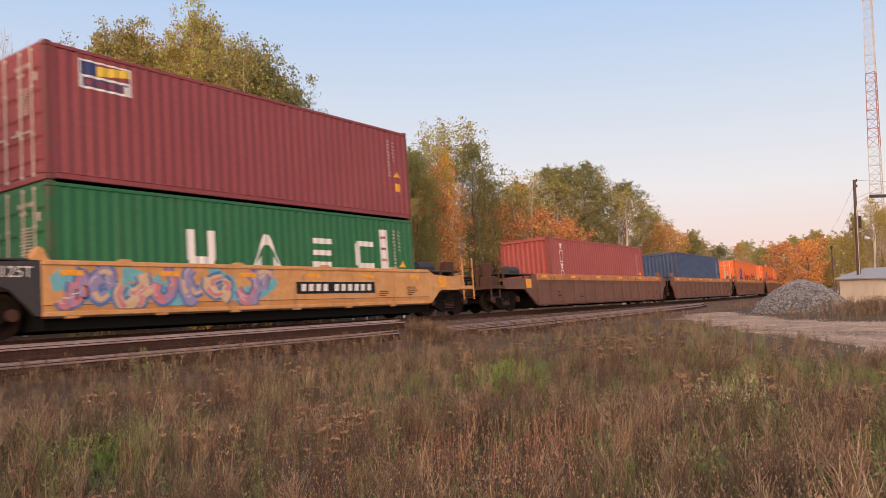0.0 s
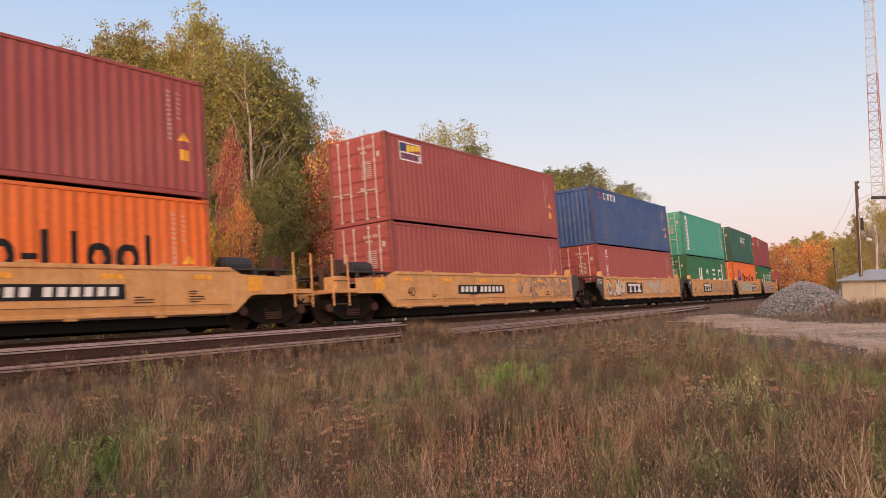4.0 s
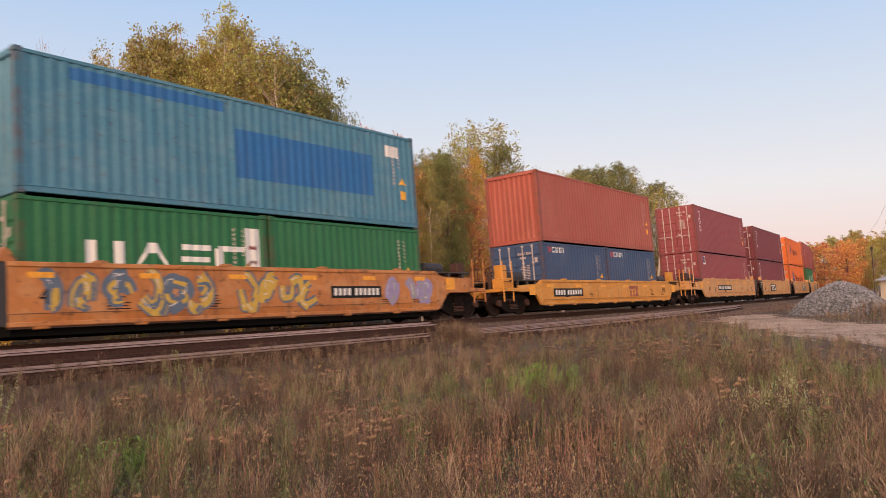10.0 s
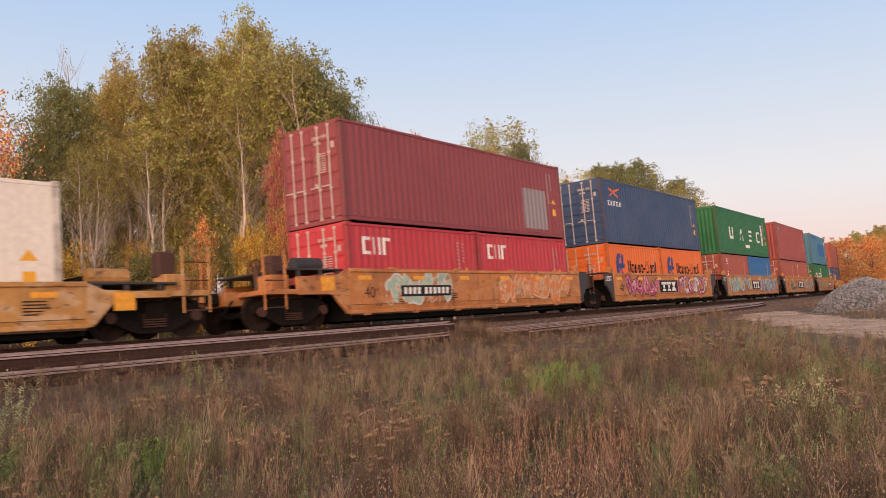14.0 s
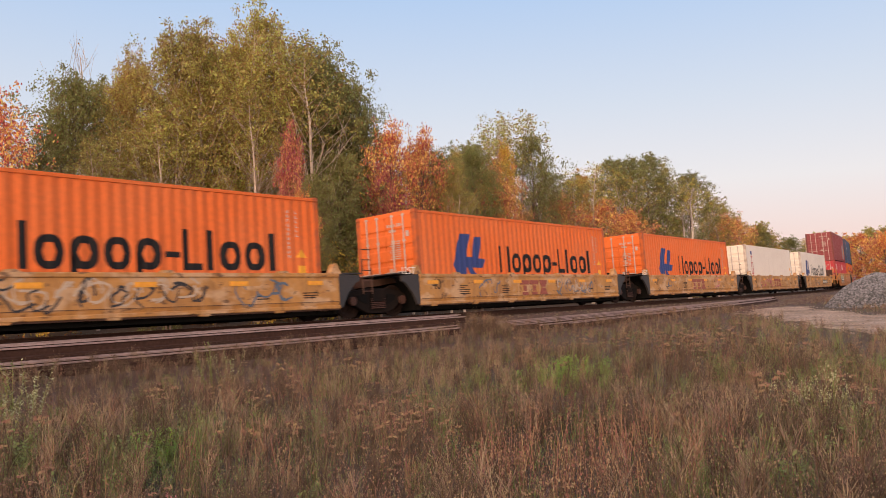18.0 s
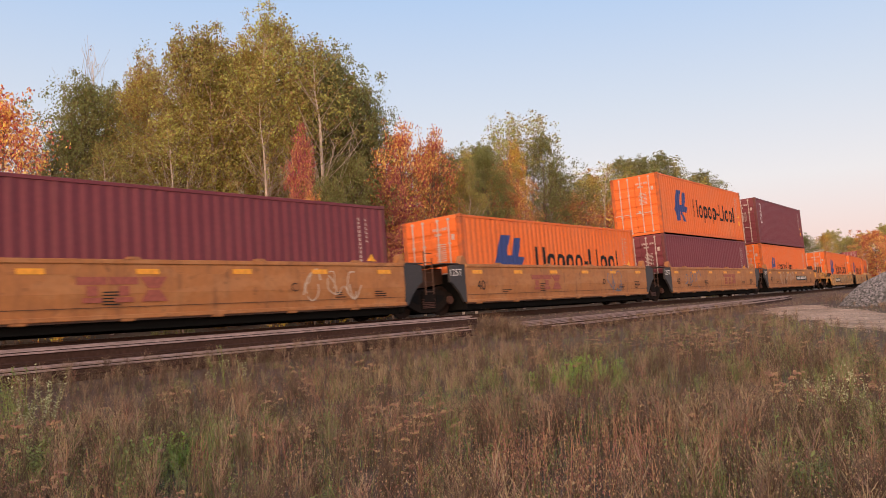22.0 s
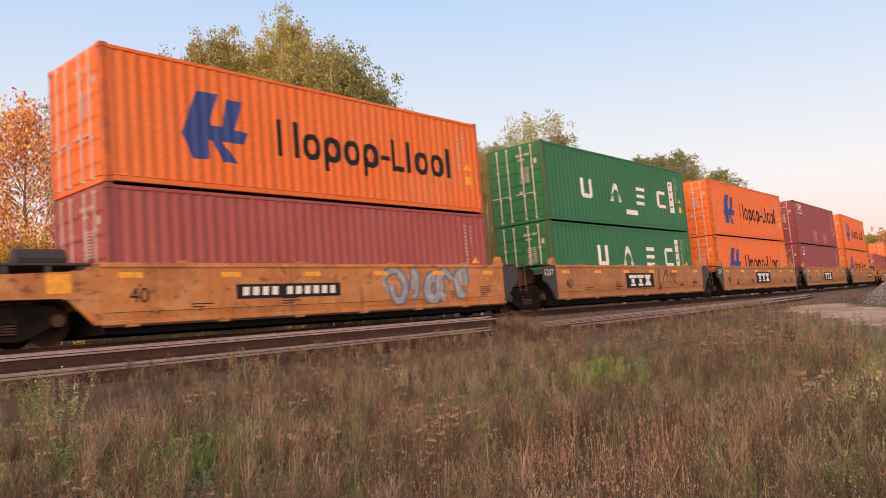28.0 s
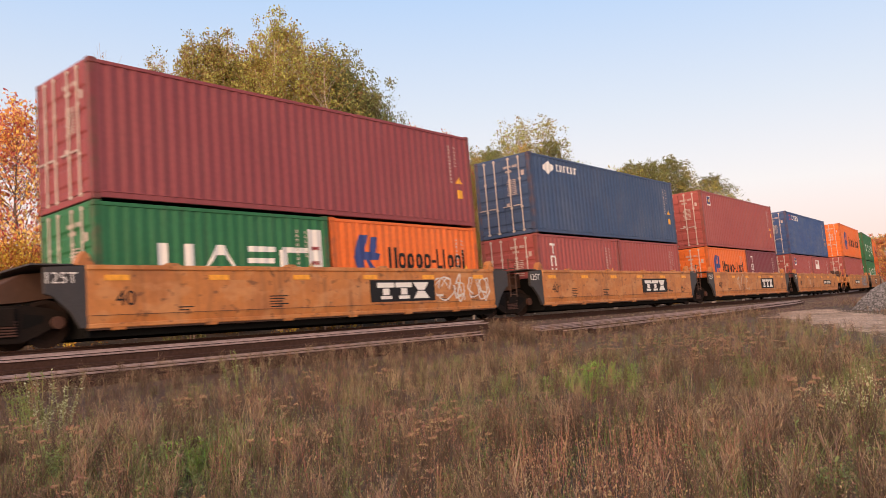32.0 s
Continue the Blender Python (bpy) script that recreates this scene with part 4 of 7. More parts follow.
        m["mark_red"] = column(4, -L / 2 + 1.0, -L / 2 + 1.40, H - 0.70, 0.40, 0.85)
    return m


M["mark_navy"] = mat("dark_blue_badge_paint", (0.03, 0.05, 0.16), 0.6, grain=0.1)
M["mark_gold"] = mat("gold_badge_paint", (0.75, 0.52, 0.05), 0.6, grain=0.1)
M["mark_cyan"] = mat("light_blue_badge_paint", (0.05, 0.33, 0.62), 0.6, grain=0.1)
M["mark_flame"] = mat("orange_badge_paint", (0.72, 0.16, 0.05), 0.6, grain=0.1)

COLOUR_WORD = {"maroon": "maroon", "darkmaroon": "dark maroon", "red": "red-brown", "brick": "brick-red", "cherry": "cherry-red", "orange": "bright orange", "green": "green",
               "darkgreen": "dark green", "teal": "pale teal-green", "navy": "navy blue", "blue": "blue", "skyblue": "faded sky-blue", "medblue": "medium blue", "white": "white"}
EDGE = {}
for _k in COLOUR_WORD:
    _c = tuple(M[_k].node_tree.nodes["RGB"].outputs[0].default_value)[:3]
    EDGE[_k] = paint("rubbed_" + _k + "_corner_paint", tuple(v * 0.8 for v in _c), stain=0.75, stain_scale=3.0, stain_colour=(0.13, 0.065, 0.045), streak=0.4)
TRAIN = []          # (thing, place along the train, offset along the car, height)


def container(colour, length, height, doors, style, where):
    flat = colour == "white"
    L = 12.192 if length == 40 else 6.058
    H = 2.896 if height == "hc" else 2.591
    p = M[colour]
    c = empty("shipping_container")
    size = "forty-foot" if length == 40 else "twenty-foot"
    tagged(c, f"{COLOUR_WORD[colour]} {'smooth' if flat else 'corrugated'} steel {size} container {where}", "container", "containers on the train")
    side = cached(("side_panel", L, H, flat), side_build(L, H, flat))
    put("side_panel", side, p, c, pose(0, -HALF_W + 0.012, 0))
    put("side_panel", side, p, c, pose(0, HALF_W - 0.012, 0, 0, 0, 180))

    def post(bm):
        bevelled(bm, -0.08, 0.08, -0.08, 0.08, 0.12, H - 0.12, 0.012)
        for z in (0.0, H - 0.118):
            bevelled(bm, -0.089, 0.089, -0.083, 0.083, z, z + 0.118, 0.014)
    pm = cached(("corner_post", H), post)
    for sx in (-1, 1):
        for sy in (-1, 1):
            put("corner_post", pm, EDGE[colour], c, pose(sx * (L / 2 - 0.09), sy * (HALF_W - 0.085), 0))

    def bottom(bm):
        bevelled(bm, -L / 2 + 0.17, L / 2 - 0.17, -0.04, 0.045, 0.036, 0.17, 0.008)
        bevelled(bm, -L / 2 + 0.17, L / 2 - 0.17, -0.055, 0.0, 0.150, 0.172, 0.006)

    def top(bm):
        bevelled(bm, -L / 2 + 0.17, L / 2 - 0.17, -0.035, 0.035, H - 0.115, H - 0.035, 0.008)
    for sy in (-1, 1):
        put("bottom_side_rail", cached(("bottom_side_rail", L), bottom), p, c, pose(0, sy * (HALF_W - 0.05), 0))
        put("top_side_rail", cached(("top_side_rail", L, H), top), p, c, pose(0, sy * (HALF_W - 0.035), 0))

    def roof(bm):
        n = round(L / 0.21)
        xs = [-L / 2 + 0.14 + (L - 0.28) * i / (2 * n) for i in range(2 * n + 1)]
        a = [bm.verts.new((x, -HALF_W + 0.03, H - 0.05 + (0.018 if i % 2 else 0))) for i, x in enumerate(xs)]
        b = [bm.verts.new((x, HALF_W - 0.03, H - 0.05 + (0.018 if i % 2 else 0))) for i, x in enumerate(xs)]
        for i in range(len(xs) - 1):
            bm.faces.new((a[i], a[i + 1], b[i + 1], b[i]))
    put("roof", cached(("roof", L, H), roof), p, c)

    def under(bm):
        box(bm, -L / 2 + 0.15, L / 2 - 0.15, -HALF_W + 0.12, HALF_W - 0.12, 0.085, 0.16)
    put("floor", cached(("floor", L), under), M["grime"], c)

    def wall(bm):
        n = 9
        w = 2 * HALF_W - 0.30
        pts = []
        for i in range(n):
            for f, d in ((0, 0), (0.27, 0), (0.5, 0.045), (0.77, 0.045)):
                pts.append((-w / 2 + (i + f) * w / n, d))
        pts.append((w / 2, 0))
        lo = [bm.verts.new((d, y, 0.14)) for y, d in pts]
        hi = [bm.verts.new((d, y, H - 0.12)) for y, d in pts]
        for i in range(len(pts) - 1):
            bm.faces.new((lo[i + 1], lo[i], hi[i], hi[i + 1]))
    wm = cached(("end_wall", H), wall)

    hm = cached(("end_beam",), lambda bm: bevelled(bm, -0.05, 0.05, -HALF_W + 0.17, HALF_W - 0.17, 0.01, 0.15, 0.01))
    for sx in (-1, 1):
        for z in (0.0, H - 0.16):
            put("end_beam", hm, p, c, pose(sx * (L / 2 - 0.06), 0, z))
    front = pose(L / 2 - 0.05, 0, 0, 0, 0, 180) if doors else pose(-L / 2 + 0.05, 0, 0)
    back = pose(-L / 2 + 0.04, 0, 0) if doors else pose(L / 2 - 0.04, 0, 0, 0, 0, 180)
    put("end_wall", wm, p, c, front)

    def leaf(bm):
        prof = [(0.03, 0.17), (-0.03, 0.17)]
        step = (H - 0.50) / 5
        for k in range(5):
            z = 0.27 + k * step
            prof += [(-0.03, z), (-0.004, z + 0.05), (-0.004, z + step * 0.30), (-0.03, z + step * 0.30 + 0.05)]
        prof += [(-0.03, H - 0.15), (0.03, H - 0.15)]
        a = [bm.verts.new((x, -0.52, z)) for x, z in prof]
        b = [bm.verts.new((x, 0.52, z)) for x, z in prof]
        for i in range(len(prof)):
            k = (i + 1) % len(prof)
            bm.faces.new((a[k], a[i], b[i], b[k]))
        bm.faces.new(a)
        bm.faces.new(b[::-1])
        bmesh.ops.recalc_face_normals(bm, faces=bm.faces[:])

    def bar(bm):
        tube(bm, (0, 0, 0.10), (0, 0, H - 0.08), 0.023, 6)
        for z in (0.12, H * 0.33, H * 0.68, H - 0.16):
            box(bm, -0.012, 0.05, -0.05, 0.05, z, z + 0.06)
        box(bm, -0.03, -0.008, -0.02, 0.34, H * 0.36, H * 0.36 + 0.035)

    def decal(bm):
        rows = [(-0.14 + 0.055 * k, -0.105 + 0.055 * k, H - 0.46, H - 0.37) for k in range(11) if k != 4] + [(0.10 + 0.055 * k, 0.14 + 0.055 * k, H - 0.62, H - 0.54) for k in range(5)]
        for k in range(9):
            rows += [(-0.05, 0.09, H - 0.92 - 0.065 * k, H - 0.89 - 0.065 * k), (0.12, 0.30 + 0.03 * (k % 3), H - 0.92 - 0.065 * k, H - 0.89 - 0.065 * k)]
        rows += [(-0.42, -0.30, H - 0.80, H - 0.62), (0.30, 0.42, H - 1.85, H - 1.72)]
        for y0, y1, z0, z1 in rows:
            box(bm, -0.041, -0.037, y0, y1, z0, z1)
    for sy in (-1, 1):
        d = put("door", cached(("door", H), leaf), p, c, back @ pose(0, sy * 0.53, 0))
        for y in (-0.22, 0.22):
            put("locking_bar", cached(("locking_bar", H), bar), M["steel"], d, pose(-0.05, y, 0), "galvanised locking bar")
        if sy < 0 and colour not in ("white",):
            tagged(put("stencil", cached(("door_stencil", H), decal), M["mark_code"], d, None, "white stencilled codes"), kind="stuff")
    for key, strips in style_marks(style, L, H).items():
        if flat and key == "mark_code":
            continue
        for i, group in enumerate(clusters(strips)):
            me = cached(("marking", style, key, L, H, flat, i), strips_build(group, L, flat))
            mk = put("marking", me, M[key], c, pose(0, -HALF_W + 0.012, 0), f"{key.split('_')[-1]} painted marking")
            if len(group) > 3:
                tagged(mk, kind="stuff")
    return c


# ---- well cars ----
def wheel_mesh():
    def go(bm):
        prof = [(0.0, 0.10), (0.09, 0.10), (0.10, 0.045), (0.30, 0.02), (0.38, 0.055), (0.42, 0.055), (0.425, -0.055), (0.455, -0.06), (0.455, -0.085), (0.38, -0.085), (0.30, -0.03), (0.10, -0.06), (0.0, -0.06)]
        n = 24
        rings = [[bm.verts.new((r * math.cos(2 * math.pi * i / n), h, r * math.sin(2 * math.pi * i / n))) for i in range(n)] if r else [bm.verts.new((0, h, 0))] for r, h in prof]
        for a, b in zip(rings, rings[1:]):
            for i in range(n):
                j = (i + 1) % n
                if len(a) == 1:
                    bm.faces.new((a[0], b[j], b[i]))
                elif len(b) == 1:
                    bm.faces.new((a[i], a[j], b[0]))
                else:
                    bm.faces.new((a[i], a[j], b[j], b[i]))
        bmesh.ops.recalc_face_normals(bm, faces=bm.faces[:])
    return cached(("wheel",), go)


WHEELSETS = []


def truck(parent, x):
    """a two-axle truck at x under a car"""
    def frame_side(bm):
        prism(bm, [(-1.20, 0.62), (-1.20, 0.44), (-0.98, 0.40), (-0.62, 0.22), (-0.36, 0.12), (0.36, 0.12), (0.62, 0.22), (0.98, 0.40), (1.20, 0.44), (1.20, 0.62), (0.95, 0.72), (0.45, 0.80), (-0.45, 0.80), (-0.95, 0.72)], -0.07, 0.07)

    # black slabs laid on the solid frame, drawn as its shaded openings
    def opening_shade(bm):
        for sx in (-1, 1):
            prism(bm, [(sx * 0.40, 0.36), (sx * 0.40, 0.64), (sx * 0.78, 0.60), (sx * 0.72, 0.48)], -0.085, -0.0715)
        box(bm, -0.30, 0.30, -0.09, -0.0715, 0.22, 0.66)

    def springs(bm):
        for i in range(6):
            bevelled(bm, -0.27, 0.27, -0.135, -0.092, 0.24 + i * 0.05, 0.27 + i * 0.05, 0.006)
        for sx in (-1, 1):
            tube(bm, (sx * 1.0, -0.16, 0.46), (sx * 1.0, -0.07, 0.46), 0.12, 12)

    def bolster(bm):
        bevelled(bm, -0.24, 0.24, -1.15, 1.15, 0.42, 0.76, 0.02)

    def axle(bm):
        tube(bm, (0, -0.98, 0), (0, 0.98, 0), 0.08, 10)
    t = put("truck", cached(("truck_bolster",), bolster), M["grime"], parent, pose(x, 0, 0), "grimy cast steel truck")
    for sy in (-1, 1):
        m = pose(0, sy * 1.0, 0, 0, 0, 0 if sy < 0 else 180)
        put("side_frame", cached(("side_frame",), frame_side), M["grime"], t, m)
        put("frame_recess", cached(("frame_recess",), opening_shade), M["gap"], t, m)
        tagged(put("spring_pack", cached(("spring_pack",), springs), M["spring"], t, m, "rusty red-brown springs"), kind="stuff")
    for k, sx in enumerate((-1, 1)):
        a = put("wheelset", cached(("axle",), axle_with_wheels), M["wheel"], t, pose(sx * 0.89, 0, 0.455))
        WHEELSETS.append((a, k))
    return t


def axle_with_wheels(bm):
    tube(bm, (0, -0.98, 0), (0, 0.98, 0), 0.085, 10)
    for sy in (-1, 1):
        tmp = wheel_mesh()
        vs = [bm.verts.new((v.co.x, v.co.y * (1 if sy > 0 else -1) * -1 + sy * 0.755, v.co.z)) for v in tmp.vertices]
        for f in tmp.polygons:
            q = [vs[i] for i in f.vertices]
            bm.faces.new(q if sy < 0 else q[::-1])
    for sx, sz in ((0.22, 0), (-0.22, 0), (0, 0.22), (0, -0.22)):
        for sy in (-1, 1):
            tube(bm, (sx, sy * 0.79, sz), (sx, sy * 0.815, sz), 0.05, 6)


OUT = 1.50


def slab_shapes(x0, z0, wide, h, mark):
    """three plain slab shapes side by side: two with a stem under a beam, one waisted"""
    out, w = [], wide / 3
    for i in range(3):
        a, b = x0 + i * w, x0 + i * w + w * 0.93
        m = (a + b) / 2
        if i < 2:
            out += [(mark, [(p, z0 + h * q0), (q, z0 + h * q0), (q, z0 + h * q1), (p, z0 + h * q1)]) for p, q, q0, q1 in ((a, b, 0.70, 1.0), (m - w * 0.17, m + w * 0.17, 0.26, 0.64), (m - w * 0.30, m + w * 0.30, 0.0, 0.20))]
        else:
            out += [(mark, [(a, z0 + h), (m - w * 0.20, z0 + h * 0.53), (m + w * 0.20, z0 + h * 0.53), (b, z0 + h)]), (mark, [(a, z0), (b, z0), (m + w * 0.20, z0 + h * 0.47), (m - w * 0.20, z0 + h * 0.47)])]
    return out


def glyphs(marks):
    """plates and marks on the car's near side: (material, outline in x and z)"""
    out = []
    for kind, x0, x1 in marks:
        w = x1 - x0
        if kind == "big":
            out += [("mark_black", [(x0, 0.76), (x1, 0.76), (x1, 1.34), (x0, 1.34)])] + slab_shapes(x0 + 0.1 * w, 0.83, 0.82 * w, 0.44, "mark_white")
        elif kind == "long":
            out.append(("mark_black", [(x0, 0.88), (x1, 0.88), (x1, 1.20), (x0, 1.20)]))
            step = w / 11.5
            for i in range(10):
                a = x0 + step * (0.6 + i + (0.6 if i > 3 else 0))
                out.append(("mark_white", [(a, 0.95), (a + step * 0.62, 0.95), (a + step * 0.70, 1.14), (a + step * 0.08, 1.14)]))
        elif kind == "red":
            out += slab_shapes(x0, 0.80, w, 0.50, "mark_faded")
    return out


TEXT_CACHE = {}


def lettering(body, text, size, x, z, material, parent, y=-OUT - 0.006):
    key = (text, size)
    if key not in TEXT_CACHE:
        cu = bpy.data.curves.new("stencil", "FONT")
        cu.body, cu.size, cu.extrude = text, size, 0.001
        tmp = new("stencil", cu)
        dg = bpy.context.evaluated_depsgraph_get()
        me = bpy.data.meshes.new_from_object(tmp.evaluated_get(dg))
        bpy.data.objects.remove(tmp)
        me.materials.clear()
        me.materials.append(material)
        TEXT_CACHE[key] = me
    return put("stencil", TEXT_CACHE[key], material, parent, pose(x, y, z, 90, 0, 0), "stencilled characters")


def graffiti(parent, seed, x0, x1, palette, zc=0.85, zh=0.5, line=False):
    """sprayed strokes on the near side: swelling interlocked letters with an outline, or a thin scribble"""
    r = random.Random(seed)
    outline, fills = palette[-1], palette[:-1] or palette
    layers = collections.defaultdict(list)
    span = x1 - x0

    def curve(pts, n=6):
        """points smoothed through the corners"""
        p = [pts[0]] + pts + [pts[-1]]
        out = []
        for k in range(1, len(p) - 2):
            for q in range(n):
                t = q / n
                out.append(tuple(0.5 * (2 * p[k][c] + (p[k + 1][c] - p[k - 1][c]) * t + (2 * p[k - 1][c] - 5 * p[k][c] + 4 * p[k + 1][c] - p[k + 2][c]) * t * t
                                        + (3 * p[k][c] - p[k - 1][c] - 3 * p[k + 1][c] + p[k + 2][c]) * t ** 3) for c in (0, 1)))
        return out + [pts[-1]]

    def stroke(level, paint_, pts, w0, w1):
        quads, last = [], None
        for k, (a, b) in enumerate(pts):
            c, d = pts[min(k + 1, len(pts) - 1)], pts[max(k - 1, 0)]
            dx, dz = c[0] - d[0], c[1] - d[1]
            m = math.hypot(dx, dz) or 1.0
            w = (w0 + (w1 - w0) * k / len(pts)) / 2
            pair = [(min(x1 + 0.1, max(x0 - 0.1, a + sgn * -dz / m * w)), min(zc + zh, max(zc - zh, b + sgn * dx / m * w))) for sgn in (1, -1)]
            if last:
                quads.append((last[0], last[1], pair[1], pair[0]))
            last = pair
        layers[(level, paint_.name)] += quads
    if len(fills) > 2 and not line:
        # a cloud of ground colour behind the letters
        for i in range(max(3, int(span / 0.5))):
            cx = x0 + r.uniform(0.05, 0.95) * span
            w = r.uniform(0.5, 0.9)
            stroke(0, fills[0], curve([(cx - w / 2, zc + r.uniform(-0.7, 0.7) * zh), (cx, zc + r.uniform(-0.7, 0.7) * zh), (cx + w / 2, zc + r.uniform(-0.7, 0.7) * zh)]), 0.30, 0.22)
    body = fills[1:] if len(fills) > 2 else fills
    n = max(1, round(span / (0.60 if line else 0.70)))
    cell = span / n
    for i in range(n):
        cx = x0 + (i + 0.5) * cell + r.uniform(-0.06, 0.06)
        u = cell * r.uniform(0.40, 0.62)
        v = zh * r.uniform(0.62, 0.88)
        lean = r.uniform(-0.2, 0.4)
        forms = []
        for q in range(r.randint(2, 3)):
            a0, turn, k = r.uniform(0, 6.283), r.choice((-1, 1)) * r.uniform(1.6, 4.2), r.uniform(0.35, 1.0)
            ox, oz = r.uniform(-0.4, 0.4), r.uniform(-0.35, 0.35)
            forms.append([(ox + math.cos(a0 + turn * e / 4) * k * r.uniform(0.7, 1.2), oz + math.sin(a0 + turn * e / 4) * r.uniform(0.55, 1.05)) for e in range(5)])
        f = body[i % len(body)]
        for q in forms:
            pts = curve([(cx + (a + lean * b) * u + r.uniform(-0.03, 0.03), zc + b * v + r.uniform(-0.03, 0.03)) for a, b in q])
            if line:
                stroke(2, outline, pts, r.uniform(0.02, 0.05), r.uniform(0.03, 0.07))
                continue
            w = cell * r.uniform(0.24, 0.42)
            stroke(1, outline, pts, w + 0.09, w + 0.05)
            stroke(2, f, pts, w, w * 0.6)
            if len(body) > 1:
                g = body[(i + 1) % len(body)]
                stroke(3, g, [(a + 0.02, b - 0.02) for a, b in pts[len(pts) // 2:]], w * 0.45, w * 0.2)
            stroke(4, SPRAY["white"], [(a - w * 0.2, b + w * 0.15) for a, b in pts[2:len(pts) // 3 + 2]], 0.03, 0.015)
    for (level, name), quads in sorted(layers.items()):
        bm = bmesh.new()
        for i, pts in enumerate(quads):
            bm.faces.new([bm.verts.new((a, -OUT - 0.0052 - 0.0008 * level - 0.000012 * (i % 50), b)) for a, b in pts])
        tagged(part("graffiti", bm, bpy.data.materials[name], parent, "sprayed graffiti"), kind="stuff")


SPRAY = {k: mat(k + "_spray_paint", c, 0.6, grain=0.15, grain_scale=6) for k, c in
         {"pink": (0.55, 0.20, 0.24), "cyan": (0.15, 0.42, 0.48), "sand": (0.60, 0.44, 0.26), "black": (0.03, 0.03, 0.035), "white": (0.60, 0.58, 0.54), "blue": (0.07, 0.17, 0.38),
          "mint": (0.35, 0.48, 0.38), "magenta": (0.45, 0.04, 0.16), "gold": (0.55, 0.36, 0.06), "grey": (0.30, 0.29, 0.30), "slate": (0.10, 0.14, 0.20), "violet": (0.30, 0.25, 0.42), "tanmark": (0.42, 0.21, 0.08), "ember": (0.62, 0.20, 0.05), "chalk": (0.50, 0.40, 0.30), "ochremark": (0.52, 0.27, 0.10)}.items()}


def well_car(colour, W, rear, fore, marks, extra=(), ribs=False, letter="", LO=0.30, HI=1.50):
    """W: half the well's length; rear, fore: ('art', reach) or ('end', truck, reach)"""
    coupled = {(True, True): "both", (True, False): "rear", (False, True): "fore"}.get((rear[0] == "end", fore[0] == "end"), "")
    p = M[colour]
    endp = M["charcoal"] if colour in ("tan", "olive", "rusttan", "ochre") else p
    car = empty("well_car")
    words = {"tan": "tan", "ochre": "ochre", "mustard": "mustard-yellow", "rusttan": "rusty tan", "olive": "worn yellow-brown", "brown": "brown ribbed"}[colour]
    tagged(car, f"{words} steel double-stack well car rolling on the track", "well car", "cars of the train")

    for sy in (-1, 1):
        bm = bmesh.new()
        if ribs:
            box(bm, -W, W, -0.03, 0.03, LO + 0.10, HI - 0.22)
        else:
            mid = LO + (HI - LO) * (0.42 if colour == "ochre" else 0.20)
            bevelled(bm, -W, W, -0.03, 0.03, mid, HI - 0.02, 0.006)
            for v in box(bm, -W, W, -0.03, 0.03, LO + 0.06, mid + 0.003):
                if v.co.z < mid and v.co.y < 0:
                    v.co.y += 0.045
        s = part("side_panel", bm, p, car)
        s.matrix_basis = pose(0, sy * (OUT - 0.03), 0, 0, 0, 0 if sy < 0 else 180)
        if sy < 0:
            near = s
    for sy in (-1, 1):
        bm = bmesh.new()
        bevelled(bm, -W, W, -0.07, 0.045, HI - 0.10 if not ribs else HI - 0.26, HI, 0.015)
        part("top_chord", bm, p if not ribs else M["rusttan"], car).matrix_basis = pose(0, sy * (OUT - 0.035), 0, 0, 0, 0 if sy < 0 else 180)
        bm = bmesh.new()
        bevelled(bm, -W, W, -0.055, 0.06, LO, LO + 0.09, 0.012)
        x = -W + 0.6
        while x < W - 0.3:
            bevelled(bm, x - 0.14, x + 0.14, -0.05, 0.02, LO - 0.05, LO + 0.012, 0.012)
            x += 2.05
        fl = cached(("sill_flange", W, LO), lambda q: box(q, -W + 0.02, W - 0.02, -0.02, 0.05, LO - 0.035, LO - 0.002))
        put("sill_flange", fl, M["rustdark"], car, pose(0, sy * (OUT - 0.03), 0, 0, 0, 0 if sy < 0 else 180), "dark rusty lower flange")
        part("bottom_sill", bm, p, car).matrix_basis = pose(0, sy * (OUT - 0.03), 0, 0, 0, 0 if sy < 0 else 180)
    if ribs:
        rm = cached(("rib", LO, HI), lambda bm: bevelled(bm, -0.045, 0.045, -0.05, 0.0, LO + 0.09, HI - 0.26, 0.01))
        x = -W + 0.05
        while x < W:
            put("rib", rm, p, car, pose(x, -OUT + 0.0, 0))
            x += 1.22
        bm = bmesh.new()
        box(bm, -W + 0.06, W - 0.06, -0.012, 0, HI - 0.34, HI - 0.29)
        part("shadow_rail", bm, p, car).matrix_basis = pose(0, -OUT - 0.02, 0)
    # black strips behind the side panels, put in for the shade below them
    sm = cached(("inner_sill", W, LO), lambda bm: box(bm, -W, W, -0.02, 0.02, 0.13, LO + 0.07))
    for sy in (-1, 1):
        put("inner_sill", sm, M["gap"], car, pose(0, sy * 1.27, 0), "sooty black inner sill")
    xm = cached(("well_crossbeam", LO), lambda bm: box(bm, -0.12, 0.12, -OUT + 0.07, OUT - 0.07, LO - 0.06, LO + 0.04))
    for i in range(5):
        put("well_crossbeam", xm, M["grime"], car, pose(-W + 0.5 + i * (2 * W - 1.0) / 4, 0, 0))
    bm = bmesh.new()
    rs = random.Random(int(W * 10) + len(marks) + len(extra))
    for gx0 in (-W + 1.9, -W + 4.2, W - 1.2, W - 2.6):
        for k in range(rs.randint(2, 5)):
            w = rs.uniform(0.2, 0.55)
            box(bm, gx0, gx0 + w, -OUT - 0.004, -OUT, LO + 0.28 + k * 0.06, LO + 0.305 + k * 0.06)
